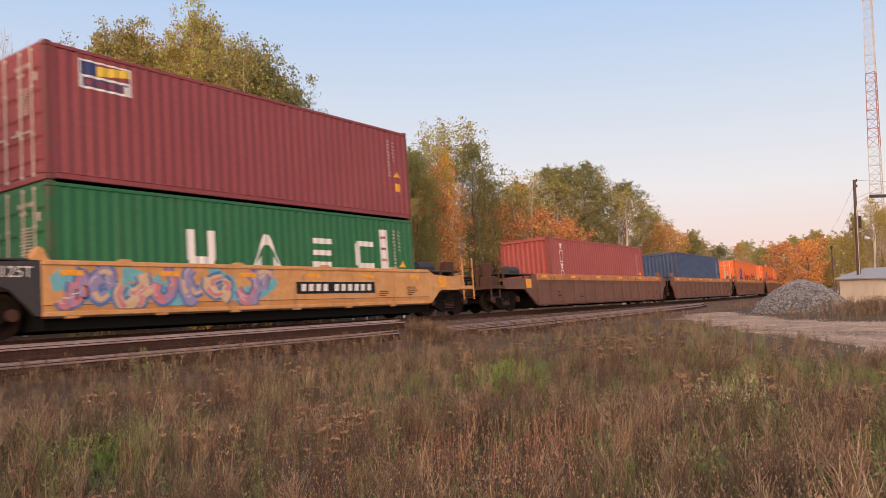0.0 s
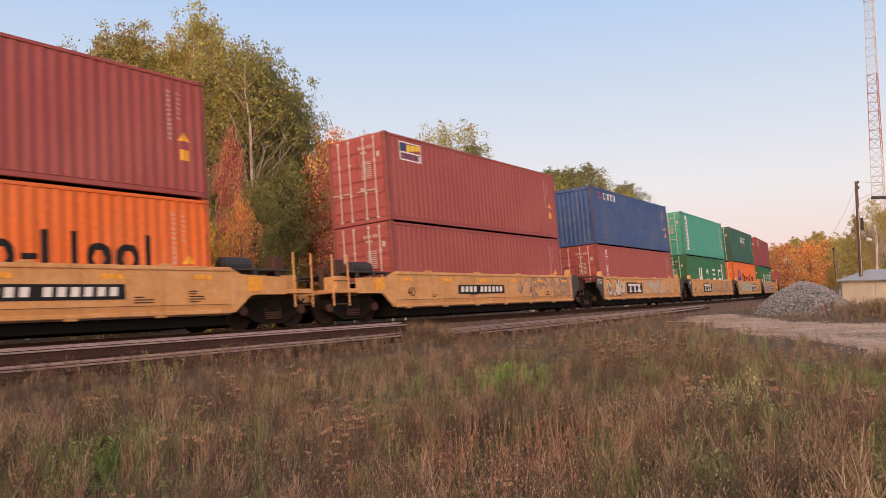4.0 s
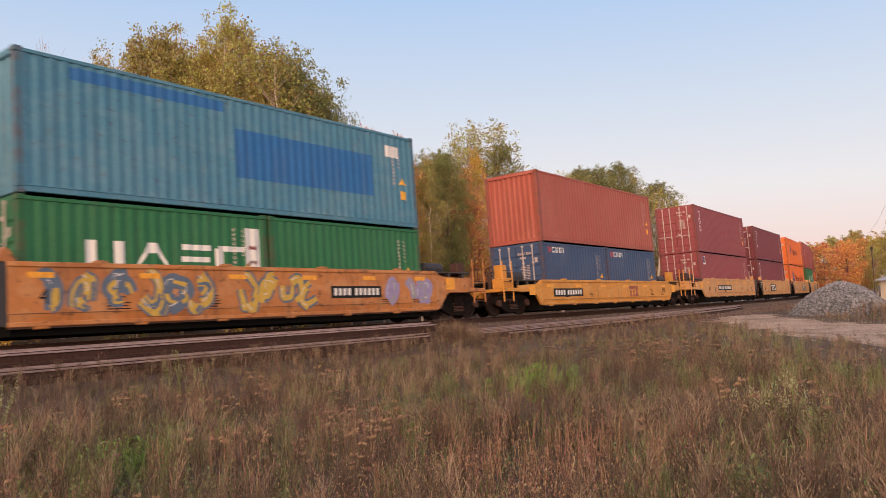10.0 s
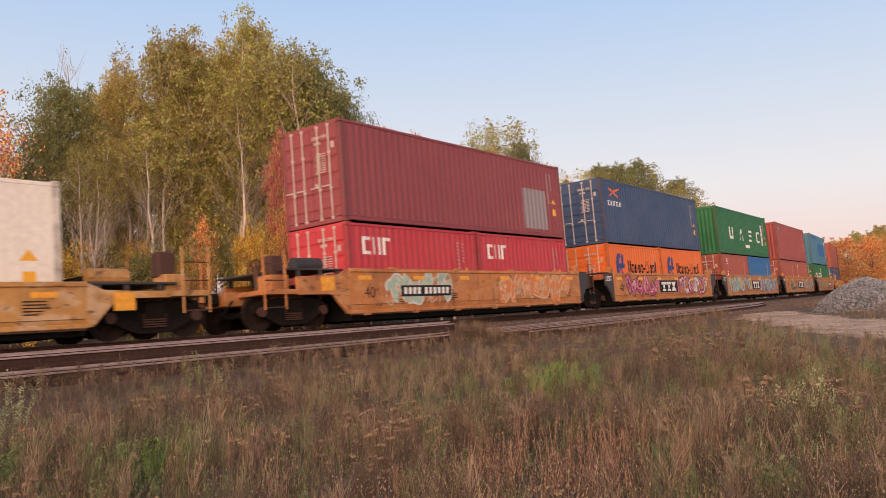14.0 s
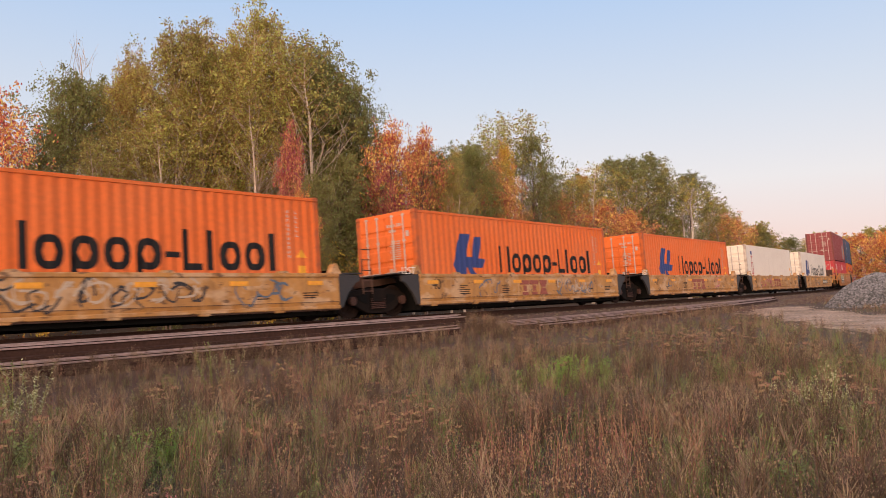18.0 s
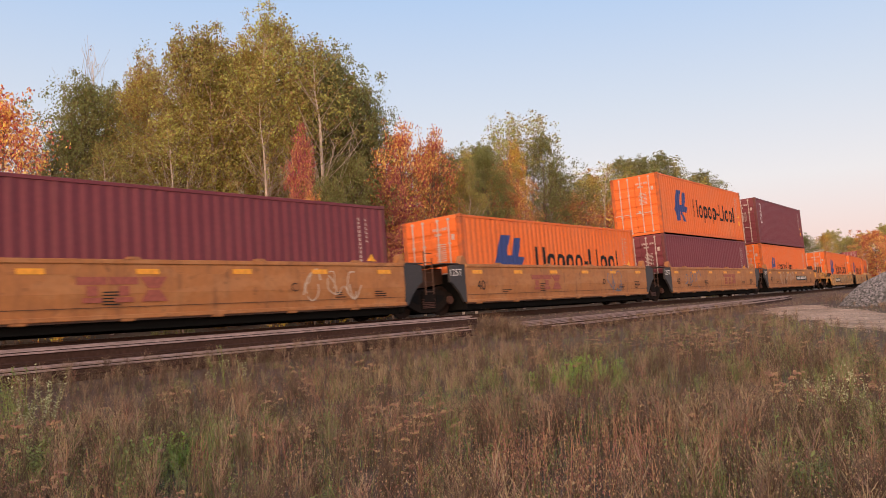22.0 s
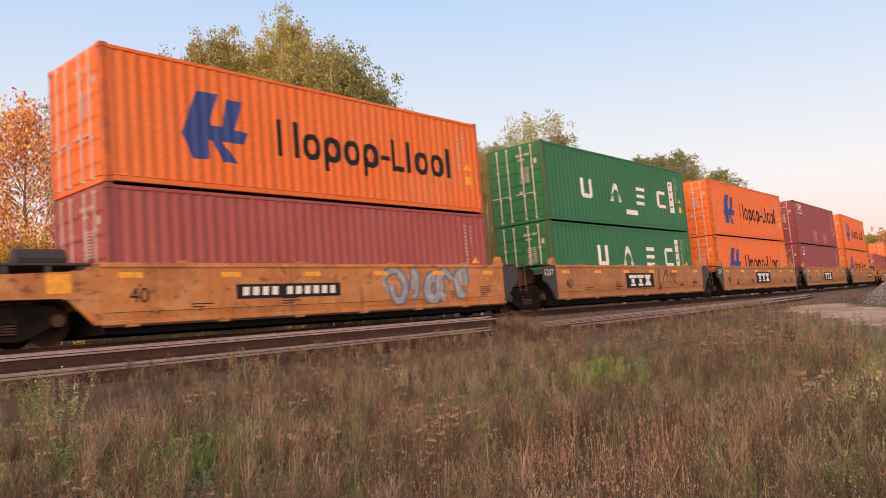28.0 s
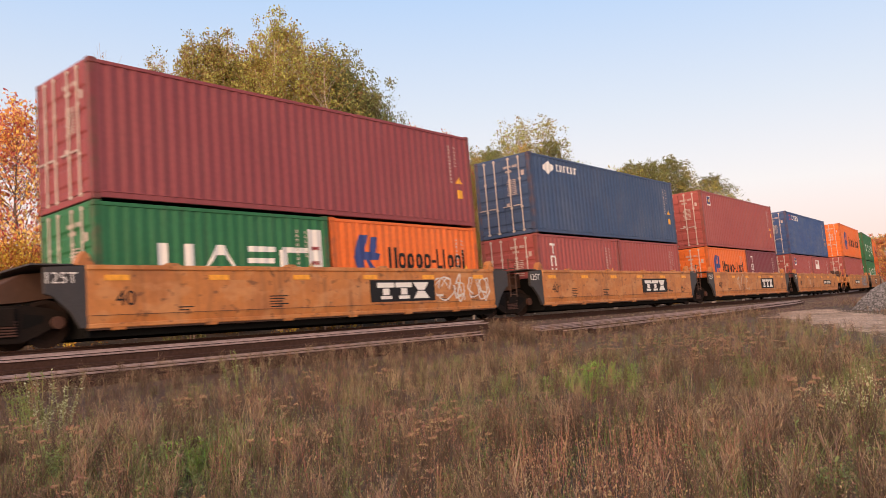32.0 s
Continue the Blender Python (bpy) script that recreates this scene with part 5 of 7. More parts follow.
    tagged(part("small_print", bm, M["mark_black"], car, "rows of small stencilled print"), kind="stuff")
    bk = cached(("end_bulkhead", LO), lambda bm: box(bm, -0.03, 0.03, -OUT + 0.07, OUT - 0.07, 0.14, 1.28))
    for sx in (-1, 1):
        put("end_bulkhead", bk, M["gap"], car, pose(sx * (W - 0.05), 0, 0), "sooty black end bulkhead")
    gear = M["rustdark"] if ribs else p
    for sx, spec in ((-1, rear), (1, fore)):
        reach = spec[-1]
        if spec[0] == "art":
            a, b = W, reach - 0.62
            for sy in (-1, 1):
                o = [(a, LO + 0.02), (a + 0.12, LO + 0.02), (a + 0.30, 0.62), (b - 0.15, 0.92), (b, 0.98), (b, HI - 0.05), (a, HI - 0.01)]
                bm = bmesh.new()
                prism(bm, [(sx * x, z) for x, z in o], sy * (OUT - 0.05) - 0.04, sy * (OUT - 0.05) + 0.04)
                part("end_section", bm, endp, car, "dark painted end section" if endp is not p else "")
            bm = bmesh.new()
            o = [(a - 0.02, HI - 0.06), (a + 0.25, HI - 0.03), (b + 0.05, HI - 0.09), (reach, 1.12), (reach, 0.86), (b, 0.90), (a - 0.02, 1.0)]
            prism(bm, [(sx * x, z) for x, z in o], -0.55, 0.55)
            part("end_bolster", bm, M["rustdark"], car)
            for sy in (-1, 1):
                bm = bmesh.new()
                o = [(a - 0.20, HI), (a + 0.16, HI), (a + 0.06, HI + 0.20), (a + 0.0, HI + 0.27), (a - 0.08, HI + 0.22)]
                prism(bm, [(sx * x, z) for x, z in o], sy * (OUT - 0.16) - 0.10, sy * (OUT - 0.16) + 0.10)
                part("corner_guide", bm, p, car)
            bm = bmesh.new()
            box(bm, min(sx * (a + 0.05), sx * (b + 0.2)), max(sx * (a + 0.05), sx * (b + 0.2)), -OUT + 0.12, OUT - 0.12, HI + 0.0, HI + 0.03)
            part("walkway", bm, M["charcoal"], car)
            # ladder and grab rails beside the joint
            bm = bmesh.new()
            lx = sx * (b + 0.32)
            for dx in (-0.17, 0.17):
                tube(bm, (lx + dx, -OUT + 0.04, 0.62), (lx + dx, -OUT + 0.04, HI + 0.35 - 0.2 * (dx > 0)), 0.017, 6)
            for k in range(5):
                tube(bm, (lx - 0.17, -OUT + 0.04, 0.70 + k * 0.28), (lx + 0.17, -OUT + 0.04, 0.70 + k * 0.28), 0.014, 5)
            if sx > 0:
                part("ladder", bm, M["rustdark"], car)
            else:
                bm.free()
        else:
            t, r = spec[1], reach
            # side plates carried over the truck
            for sy in (-1, 1):
                o = [(W, LO + 0.02), (W + 0.12, LO + 0.02), (t - 1.05, 0.80), (t - 0.9, 0.84), (r - 1.55, 0.84), (r - 1.55, HI - 0.22), (W + 0.35, HI - 0.16), (W, HI - 0.01)]
                bm = bmesh.new()
                prism(bm, [(sx * x, z) for x, z in o], sy * (OUT - 0.05) - 0.04, sy * (OUT - 0.05) + 0.04)
                part("end_section", bm, p, car)
            bm = bmesh.new()
            bevelled(bm, min(sx * (W + 0.05), sx * (r - 0.55)), max(sx * (W + 0.05), sx * (r - 0.55)), -OUT + 0.02, OUT - 0.02, 0.86, 0.98, 0.01)
            bevelled(bm, min(sx * (W + 0.0), sx * (r - 0.2)), max(sx * (W + 0.0), sx * (r - 0.2)), -0.42, 0.42, 0.66, 1.0, 0.02)
            part("end_platform", bm, p if not ribs else M["rustdark"], car)
            bm = bmesh.new()
            bevelled(bm, min(sx * (W + 0.1), sx * (r - 1.3)), max(sx * (W + 0.1), sx * (r - 1.3)), -OUT + 0.10, OUT - 0.10, HI - 0.05, HI + 0.0, 0.01)
            for x in (W + 0.3, W + 0.9, r - 1.7):
                for sy in (-1, 1):
                    box(bm, sx * x - 0.05, sx * x + 0.05, sy * (OUT - 0.15) - 0.03, sy * (OUT - 0.15) + 0.03, HI - 0.25, HI - 0.05)
            part("walkway", bm, M["charcoal"], car)
            bm = bmesh.new()
            tube(bm, (sx * (W + 0.35), -0.72, HI + 0.16), (sx * (W + 1.25), -0.72, HI + 0.16), 0.19, 14)
            tube(bm, (sx * (W + 0.30), -0.72, HI + 0.16), (sx * (W + 0.35), -0.72, HI + 0.16), 0.10, 12, 0.17)
            part("air_reservoir", bm, M["charcoal"] if colour != "olive" else p, car)
            pm = cached(("grab_post",), lambda bm: tube(bm, (0, 0, 0.50), (0, 0, 1.95), 0.024, 6))
            for x, y in ((r - 1.20, -OUT + 0.06), (r - 0.55, -OUT + 0.06), (r - 0.85, OUT - 0.06)):
                put("grab_post", pm, gear, car, pose(sx * x, y, 0))
            bm = bmesh.new()
            for z in (0.55, 1.20, 1.60):
                tube(bm, (sx * (r - 1.20), -OUT + 0.06, z), (sx * (r - 0.55), -OUT + 0.06, z), 0.016, 5)
            tagged(part("grab_rung", bm, M["rustdark"], car), kind="stuff")
            bm = bmesh.new()
            bevelled(bm, min(sx * (r - 1.5), sx * (r - 0.9)), max(sx * (r - 1.5), sx * (r - 0.9)), -OUT + 0.25, -OUT + 0.75, 0.98, 1.36, 0.03)
            part("brake_gear_box", bm, gear, car)
            bm = bmesh.new()
            box(bm, min(sx * (W + 0.55), sx * (W + 1.0)), max(sx * (W + 0.55), sx * (W + 1.0)), -OUT - 0.005, -OUT + 0.01, HI - 0.58, HI - 0.22)
            part("reflector_strip", bm, M["reflector"], car, "yellow reflective panel")
            bm = bmesh.new()
            bevelled(bm, min(sx * (r - 0.5), sx * r), max(sx * (r - 0.5), sx * r), -0.13, 0.13, 0.72, 0.98, 0.03)
            bevelled(bm, sx * (r - 0.10) - 0.16, sx * (r - 0.10) + 0.16, -0.18, 0.10, 0.70, 1.0, 0.05)
            tube(bm, (sx * (r - 0.35), -0.5, 0.80), (sx * (r - 0.05), -0.2, 0.28), 0.022, 6)
            part("coupler", bm, M["grime"], car)
            bm = bmesh.new()
            c = Vector((sx * (r - 1.0), -0.62, 1.62))
            ring = [c + Vector((0.0, 0.18 * math.cos(k * math.pi / 6), 0.18 * math.sin(k * math.pi / 6))) for k in range(13)]
            for k in range(12):
                tube(bm, ring[k], ring[k + 1], 0.022, 5)
                if k % 3 == 0:
                    tube(bm, c, ring[k], 0.014, 5)
            part("brake_wheel", bm, M["rustdark"], car)
            bm = bmesh.new()
            bevelled(bm, sx * (r - 1.0) - 0.05, sx * (r - 1.0) + 0.05, -0.70, -0.54, 0.95, 1.62, 0.02)
            part("brake_stand", bm, M["rustdark"], car)
            bm = bmesh.new()
            bevelled(bm, sx * (r - 1.32) - 0.20, sx * (r - 1.32) + 0.20, -1.05, -0.72, 1.30, 1.86, 0.03)
            part("valve_housing", bm, gear if colour == "mustard" else M["spring"], car)
            bm = bmesh.new()
            for q in range(8):
                a0, a1 = q / 8, (q + 1) / 8
                tube(bm, (sx * (r - 0.75 + 0.8 * a0), -0.42, 0.62 - 1.1 * a0 * (1 - a0)), (sx * (r - 0.75 + 0.8 * a1), -0.42, 0.62 - 1.1 * a1 * (1 - a1)), 0.025, 6)
            part("air_hose", bm, M["gap"], car, "sagging black rubber air hose")
            truck(car, sx * t)
    if rear[0] == "art":
        truck(car, -rear[1])
    if not ribs:
        tab = cached(("lift_tab",), lambda bm: prism(bm, [(-0.17, 0), (-0.10, 0.055), (0.10, 0.055), (0.17, 0)], -0.10, 0.03))
        for k in range(4):
            put("lift_tab", tab, p, car, pose(-W * 0.72 + k * W * 0.48, -OUT + 0.07, HI - 0.002))
    for m, line in glyphs(marks):
        bm = bmesh.new()
        d = 0.013 if m == "mark_white" else 0.0095
        prism(bm, [(x, z - 1.06 + (LO + HI) / 2) for x, z in line], -OUT - d, -OUT - 0.001)
        part("name_plate" if m == "mark_black" else "plate_bar", bm, M[m], car, "black painted plate" if m == "mark_black" else ("faded red painted shape" if m == "mark_faded" else "white painted shape"))
    if not ribs:
        sm = cached(("seam", W), lambda bm: box(bm, -W + 0.05, W - 0.05, -OUT - 0.002, -OUT + 0.001, -0.006, 0.006))
        for f in (0.20,):
            put("seam", sm, M["rustdark"], car, pose(0, 0, LO + (HI - LO) * f), "dark weld seam")
        pm = cached(("stiffener",), lambda bm: prism(bm, [(-0.78, 0.0), (-0.56, -0.20), (0.56, -0.20), (0.78, 0.0)], -OUT - 0.004, -OUT + 0.001))
        for x in (-W * 0.52, 0.0, W * 0.52):
            put("stiffener", pm, p, car, pose(x, 0, HI - 0.10))
    for i in range(6):
        x = -W + 0.35 + i * (2 * W - 1.4) / 5
        me = cached(("reflector_strip", ribs, HI), lambda bm: box(bm, 0, 0.50, -OUT - 0.012 - (0.036 if ribs else 0), -OUT - 0.001, HI - 0.30 if not ribs else HI - 0.16, HI - 0.19 if not ribs else HI - 0.06))
        put("reflector_strip", me, M["reflector"], car, pose(x, 0, 0), "yellow reflective strip")
    if not ribs:
        lettering(car, "40", 0.42, W - 1.0 if coupled == "both" else -W + 0.55, 0.72, M["mark_black"], car)
        if letter:
            lettering(car, letter, 0.30, 2.4, 0.80, M["mark_black"], car)
        if rear[0] == "art":
            lettering(car, "125T", 0.30, -W - 0.80, 1.16, M["mark_white"], car, -OUT - 0.002)
    for g in extra:
        graffiti(car, g[0], g[1], g[2], [SPRAY[k] for k in g[3]], (LO + HI) / 2 + 0.03, (HI - LO) / 2 - 0.09, len(g) > 4)
    return car


def unit(s0, car, loads):
    TRAIN.append((car, s0, 0.0, 0.0))
    z = 0.26
    for level in loads:
        h = 0
        for c, x, ch in level:
            TRAIN.append((c, s0, x, z))
            h = max(h, ch)
        z += h + 0.012


def load40(colour, height="hc", doors=True, style="", where="riding low in a well car"):
    return [(container(colour, 40, height, doors, style, where), 0.0, 2.896 if height == "hc" else 2.591)]


def load20(c1, st1, c2, st2, doors=True):
    w = "riding low in a well car"
    return [(container(c1, 20, "std", doors, st1, w), -3.06, 2.591), (container(c2, 20, "std", False, st2, w), 3.06, 2.591)]


TOPW = "stacked on another container"


def top40(colour, doors=True, style="", height="hc"):
    return load40(colour, height, doors, style, TOPW)


ART, END = ("art", 7.78), ("end", 8.05, 9.75)
ART4, END4 = ("art", 9.55), ("end", 10.2, 12.4)
SOLO = ("end", 8.5, 10.2)

# ---- the train, front first ----
SILL = {"tan": (0.40, 1.50), "rusttan": (0.30, 1.51), "olive": (0.27, 1.17), "ochre": (0.34, 1.52), "mustard": (0.32, 1.29)}


S0 = {"r0": 326.95, "cb": 304.77, "ca": 289.25, "te": 273.73, "sa": 258.05, "gb": 241.58, "ga": 222.37, "tri": 206.95, "hl": 191.32, "rg": 175.47, "rf": 159.77, "re": 139.83, "bl": 119.79, "ub": 103.66, "ua": 88.01, "xi": 72.19, "c1": 56.29, "wa": 36.39, "wb": 20.31, "s2": 4.27, "s1": -11.80, "dd": -27.78, "aa": -48.48, "bb": -63.89, "cc": -79.45, "de": -95.00, "s3": -110.56, "oj": -130.47, "tx": -146.17, "oh": -161.75, "u2": -177.30, "hr": -193.19, "sc": -212.81, "zc": -228.62, "zb": -244.51, "za": -260.11}


def car40(colour, rear, fore, marks, extra=(), letter=""):
    return well_car(colour, 6.4, rear, fore, marks, extra, False, letter, *SILL[colour])


def car48(rear, fore):
    return well_car("brown", 8.1, rear, fore, "", (), True, "", 0.18, 1.46)


G = dict
unit(404.2, car48(ART4, ART4), [load40("orange", style="hapag40")])
unit(385.0, car48(ART4, END4), [load40("orange", style="hapag40")])
unit(365.1, car48(ART4, ART4), [load40("orange", style="hapag40")])
unit(346.0, car48(ART4, ART4), [load40("navy", doors=False, style="")])
unit(S0["r0"], car48(END4, ART4), [load40("red", doors=False, style="col6")])

TAG = "thin scribble"
unit(S0["cb"], car40("tan", ART, END, [("long", 0.37, 3.6)], [(1, -6.2, -0.4, ("cyan", "pink", "violet", "sand", "blue"))]), [load40("green", style="four40low"), top40("maroon", style="plate")])
unit(S0["ca"], car40("tan", ART, ART, [("big", 0.65, 3.05)], [(2, -5.4, 0.6, ("mint", "sand", "mint", "grey"))]), [load40("orange", style="hapag40low"), top40("darkgreen", style="capital")])
unit(S0["te"], car40("tan", ART, ART, [("big", -3.25, -0.8)], [(3, -0.6, 5.1, ("violet", "mint", "slate"), TAG), (33, -0.4, 5.0, ("grey", "grey"), TAG)]), [load40("green", style="four40low"), top40("teal", style="banner")])
unit(S0["sa"], car40("tan", ART, ART, [("big", -3.2, -0.75)], [(4, -5.9, -3.4, ("white", "sand", "black")), (5, 0.0, 3.4, ("chalk", "grey")), (34, 3.6, 5.2, ("chalk", "chalk"), TAG)]), [load40("red", style="col6"), top40("blue", False, "geblue")])
unit(S0["gb"], car40("tan", END, ART, [("long", -2.9, 0.3)], [(6, 2.6, 6.1, ("tanmark", "slate")), (35, 1.3, 2.4, ("slate", "slate"), TAG)], "B"), [load40("red", style=""), top40("red", style="plate")])

unit(S0["ga"], car40("tan", ART, END, [("long", 0.4, 3.6)], (), "B"), [load40("orange", style="hapag40low"), top40("red", style="")])
unit(S0["tri"], car40("tan", ART, ART, [("big", 0.14, 2.55)], (), "C"), [load40("green", doors=False, style="four40low"), top40("red", style="col6")])
unit(S0["hl"], car40("tan", ART, ART, [("big", 0.4, 2.95)], [(36, -4.9, -3.9, ("grey", "grey"), TAG)], "D"), [load40("orange", style="hapag40low"), top40("orange", style="hapagsmall", height="std")])
unit(S0["rg"], car40("tan", ART, ART, [("big", -3.15, -0.8)], [(37, -4.8, -3.5, ("chalk", "chalk"), TAG)], "E"), [load40("darkmaroon", style="col3low"), top40("darkmaroon", style="col3", height="std")])
unit(S0["rf"], car40("tan", END, ART, [("long", -3.6, -0.4)], (), "A"), [load40("maroon", style="badge"), top40("maroon", style="col3")])

unit(S0["re"], well_car("mustard", 6.9, SOLO, SOLO, [("long", -6.0, -3.4), ("red", 1.6, 2.7)], (), False, "", 0.32, 1.29), [load20("navy", "ge20", "navy", "ge20"), top40("brick", False, "")])

unit(S0["bl"], car40("rusttan", ART, END, [("long", 1.8, 3.8)], [(7, -5.9, -1.9, ("slate", "gold", "slate")), (38, -1.3, 1.4, ("gold", "slate")), (8, 3.9, 6.2, ("violet", "grey", "violet"))]), [load20("green", "four20", "green", ""), top40("skyblue", False, "bluepatch")])
unit(S0["ub"], car40("rusttan", ART, ART, [("big", -1.25, 1.2)], [(9, -4.6, -1.6, ("black", "chalk")), (10, 1.3, 6.2, ("chalk", "grey", "black"))]), [load20("brick", "", "brick", "col6"), top40("red", False, "dot")])
unit(S0["ua"], car40("rusttan", ART, ART, [("big", -0.75, 1.2)], [(11, -6.1, -0.8, ("mint", "cyan", "gold", "blue")), (39, 1.3, 5.9, ("slate", "mint", "grey", "blue"))]), [load20("brick", "col6", "medblue", ""), top40("green", False, "four40")])
unit(S0["xi"], car40("rusttan", ART, ART, [("big", -1.25, 1.1)], [(12, -5.3, -1.3, ("magenta", "pink", "black")), (13, 1.3, 5.7, ("magenta", "white", "black"))]), [load20("orange", "hapag20", "orange", "hapag20"), top40("navy", True, "cross")])
unit(S0["c1"], car40("rusttan", END, ART, [("long", -4.35, -2.0)], [(14, -4.9, -1.9, ("mint", "chalk"), TAG), (40, -5.0, -2.0, ("mint", "white")), (15, 0.8, 5.6, ("ember", "chalk"), TAG), (41, 0.8, 5.4, ("ember", "sand"))]), [load20("cherry", "cai", "cherry", "cai"), top40("maroon", True, "greypatch")])

unit(S0["wa"], car40("olive", ART, END, [("long", 1.65, 4.1)], [(42, -2.3, 0.0, ("slate", "slate"), TAG)]), [load40("white", style="hapag40")])
unit(S0["wb"], car40("olive", ART, ART, [("red", -1.0, 1.0)], [(16, -4.4, -1.2, ("magenta", "magenta"), TAG)]), [load40("white", style="lineside")])
unit(S0["s2"], car40("olive", ART, ART, [("red", -0.97, 1.0)], [(43, -4.2, -3.2, ("slate", "slate"), TAG), (44, 2.0, 3.4, ("pink", "pink"), TAG)]), [load40("orange", style="hapag40")])
unit(S0["s1"], car40("olive", ART, ART, [("red", -1.07, 0.75)], [(17, 1.2, 4.3, ("slate", "slate"), TAG), (45, 1.3, 4.0, ("chalk", "chalk"), TAG), (46, -3.4, -2.2, ("slate", "slate"), TAG)]), [load40("orange", style="hapag40")])
unit(S0["dd"], car40("olive", END, ART, [("long", -4.4, -2.0)], [(18, -1.8, 2.6, ("black", "black"), TAG), (47, -1.6, 2.2, ("chalk", "chalk"), TAG), (48, 3.2, 5.0, ("violet", "slate"), TAG)]), [load40("orange", style="hapag40")])

unit(S0["aa"], car40("ochre", ART, END, [("long", 0.95, 4.1)], [(19, -3.3, 0.2, ("chalk", "chalk"), TAG)]), [load40("orange", style="hapagsmall"), top40("darkmaroon", style="col3")])
unit(S0["bb"], car40("ochre", ART, ART, [("red", 0.77, 2.7)], [(49, -4.9, -2.7, ("slate", "slate"), TAG)], "E"), [load40("darkmaroon", style=""), top40("orange", style="hapag40")])
unit(S0["cc"], car40("ochre", ART, ART, [("red", -2.7, -0.75)], [(50, 2.7, 4.2, ("slate", "slate"), TAG)], "D"), [load40("orange", style="hapag40low")])
unit(S0["de"], car40("ochre", ART, ART, [("red", -2.7, -0.78)], [(20, 2.8, 4.7, ("chalk", "chalk"), TAG), (51, -5.0, -4.2, ("chalk", "chalk"), TAG)], "C"), [load40("darkmaroon", style="col3")])
unit(S0["s3"], car40("ochre", END, ART, [("long", -3.5, -0.35)], [(21, -4.6, -1.2, ("chalk", "chalk"), TAG)], "B"), [load40("red", style="")])

unit(S0["oj"], car40("ochre", ART, END, [("long", 2.1, 4.35)], [(52, -2.5, 0.9, ("slate", "tanmark"), TAG)]), [load40("orange", style="hapag40low"), top40("orange", style="hapag40")])
unit(S0["tx"], car40("ochre", ART, ART, [("big", -1.3, 1.3)], [(22, -4.8, -1.8, ("ochremark", "black"))]), [load40("maroon", style="badge"), top40("maroon", style="rosepatch")])
unit(S0["oh"], car40("ochre", ART, ART, [("big", -1.3, 1.2)]), [load40("orange", style="hapag40low"), top40("orange", style="hapag40")])
unit(S0["u2"], car40("ochre", ART, ART, [("big", -1.3, 1.15)], [(53, 1.5, 3.6, ("black", "black"), TAG)]), [load40("green", style="four40low"), top40("green", style="four40")])
unit(S0["hr"], car40("rusttan", END, ART, [("long", -3.4, -0.4)], [(23, 1.2, 4.8, ("grey", "slate"))]), [load40("red", style=""), top40("orange", style="hapag40")])

unit(S0["sc"], car40("rusttan", ART, END, [("long", 1.5, 4.05)], [(55, -3.4, -2.4, ("chalk", "chalk"), TAG)]), [load20("red", "badge", "red", "sign20"), top40("blue", True, "geblue")])
unit(S0["zc"], car40("rusttan", ART, ART, [("big", 1.2, 3.65)], [(56, -3.0, -1.0, ("chalk", "chalk"), TAG)]), [load20("orange", "hapag20", "darkmaroon", "col3"), top40("red", True, "badge")])
unit(S0["zb"], car40("rusttan", ART, ART, [("big", 1.25, 3.7)]), [load20("red", "col3", "red", ""), top40("navy", True, "crest")])
unit(S0["za"], car40("rusttan", ART, ART, [("big", 1.0, 3.55)], [(24, 3.7, 6.2, ("white", "white"), TAG), (57, 3.7, 6.2, ("white", "white"), TAG)]), [load20("green", "four20", "orange", "hapag20"), top40("maroon", True, "")])

# ---- trees ----
def leaf_quads(rng, centres, radii, per, size):
    """loose leaves in soft clumps round the given centres"""
    n = len(centres) * per
    c = np.repeat(centres, per, axis=0)
    r = np.repeat(radii, per)
    d = rng.normal(size=(n, 3))
    d /= np.linalg.norm(d, axis=1)[:, None]
    p = c + d * (r * (0.15 + 1.25 * rng.random(n) ** 0.8))[:, None] * np.array([1, 1, 0.85])
    u = rng.normal(size=(n, 3))
    u /= np.linalg.norm(u, axis=1)[:, None]
    w = np.cross(u, rng.normal(size=(n, 3)))
    w /= np.linalg.norm(w, axis=1)[:, None]
    s = size * (0.5 + 0.8 * rng.random(n))[:, None]
    return np.stack([p - u * s, p - w * s * 0.62, p + u * s, p + w * s * 0.62], axis=1)


def limb(bm, pts, r0, r1, n=6):
    prev = None
    for i, p in enumerate(pts):
        k = i / (len(pts) - 1)
        r = r0 + (r1 - r0) * k
        ring = [bm.verts.new(p + Vector((r * math.cos(2 * math.pi * j / n), r * math.sin(2 * math.pi * j / n), 0))) for j in range(n)]
        if prev:
            for j in range(n):
                bm.faces.new((prev[j], prev[(j + 1) % n], ring[(j + 1) % n], ring[j]))
        prev = ring


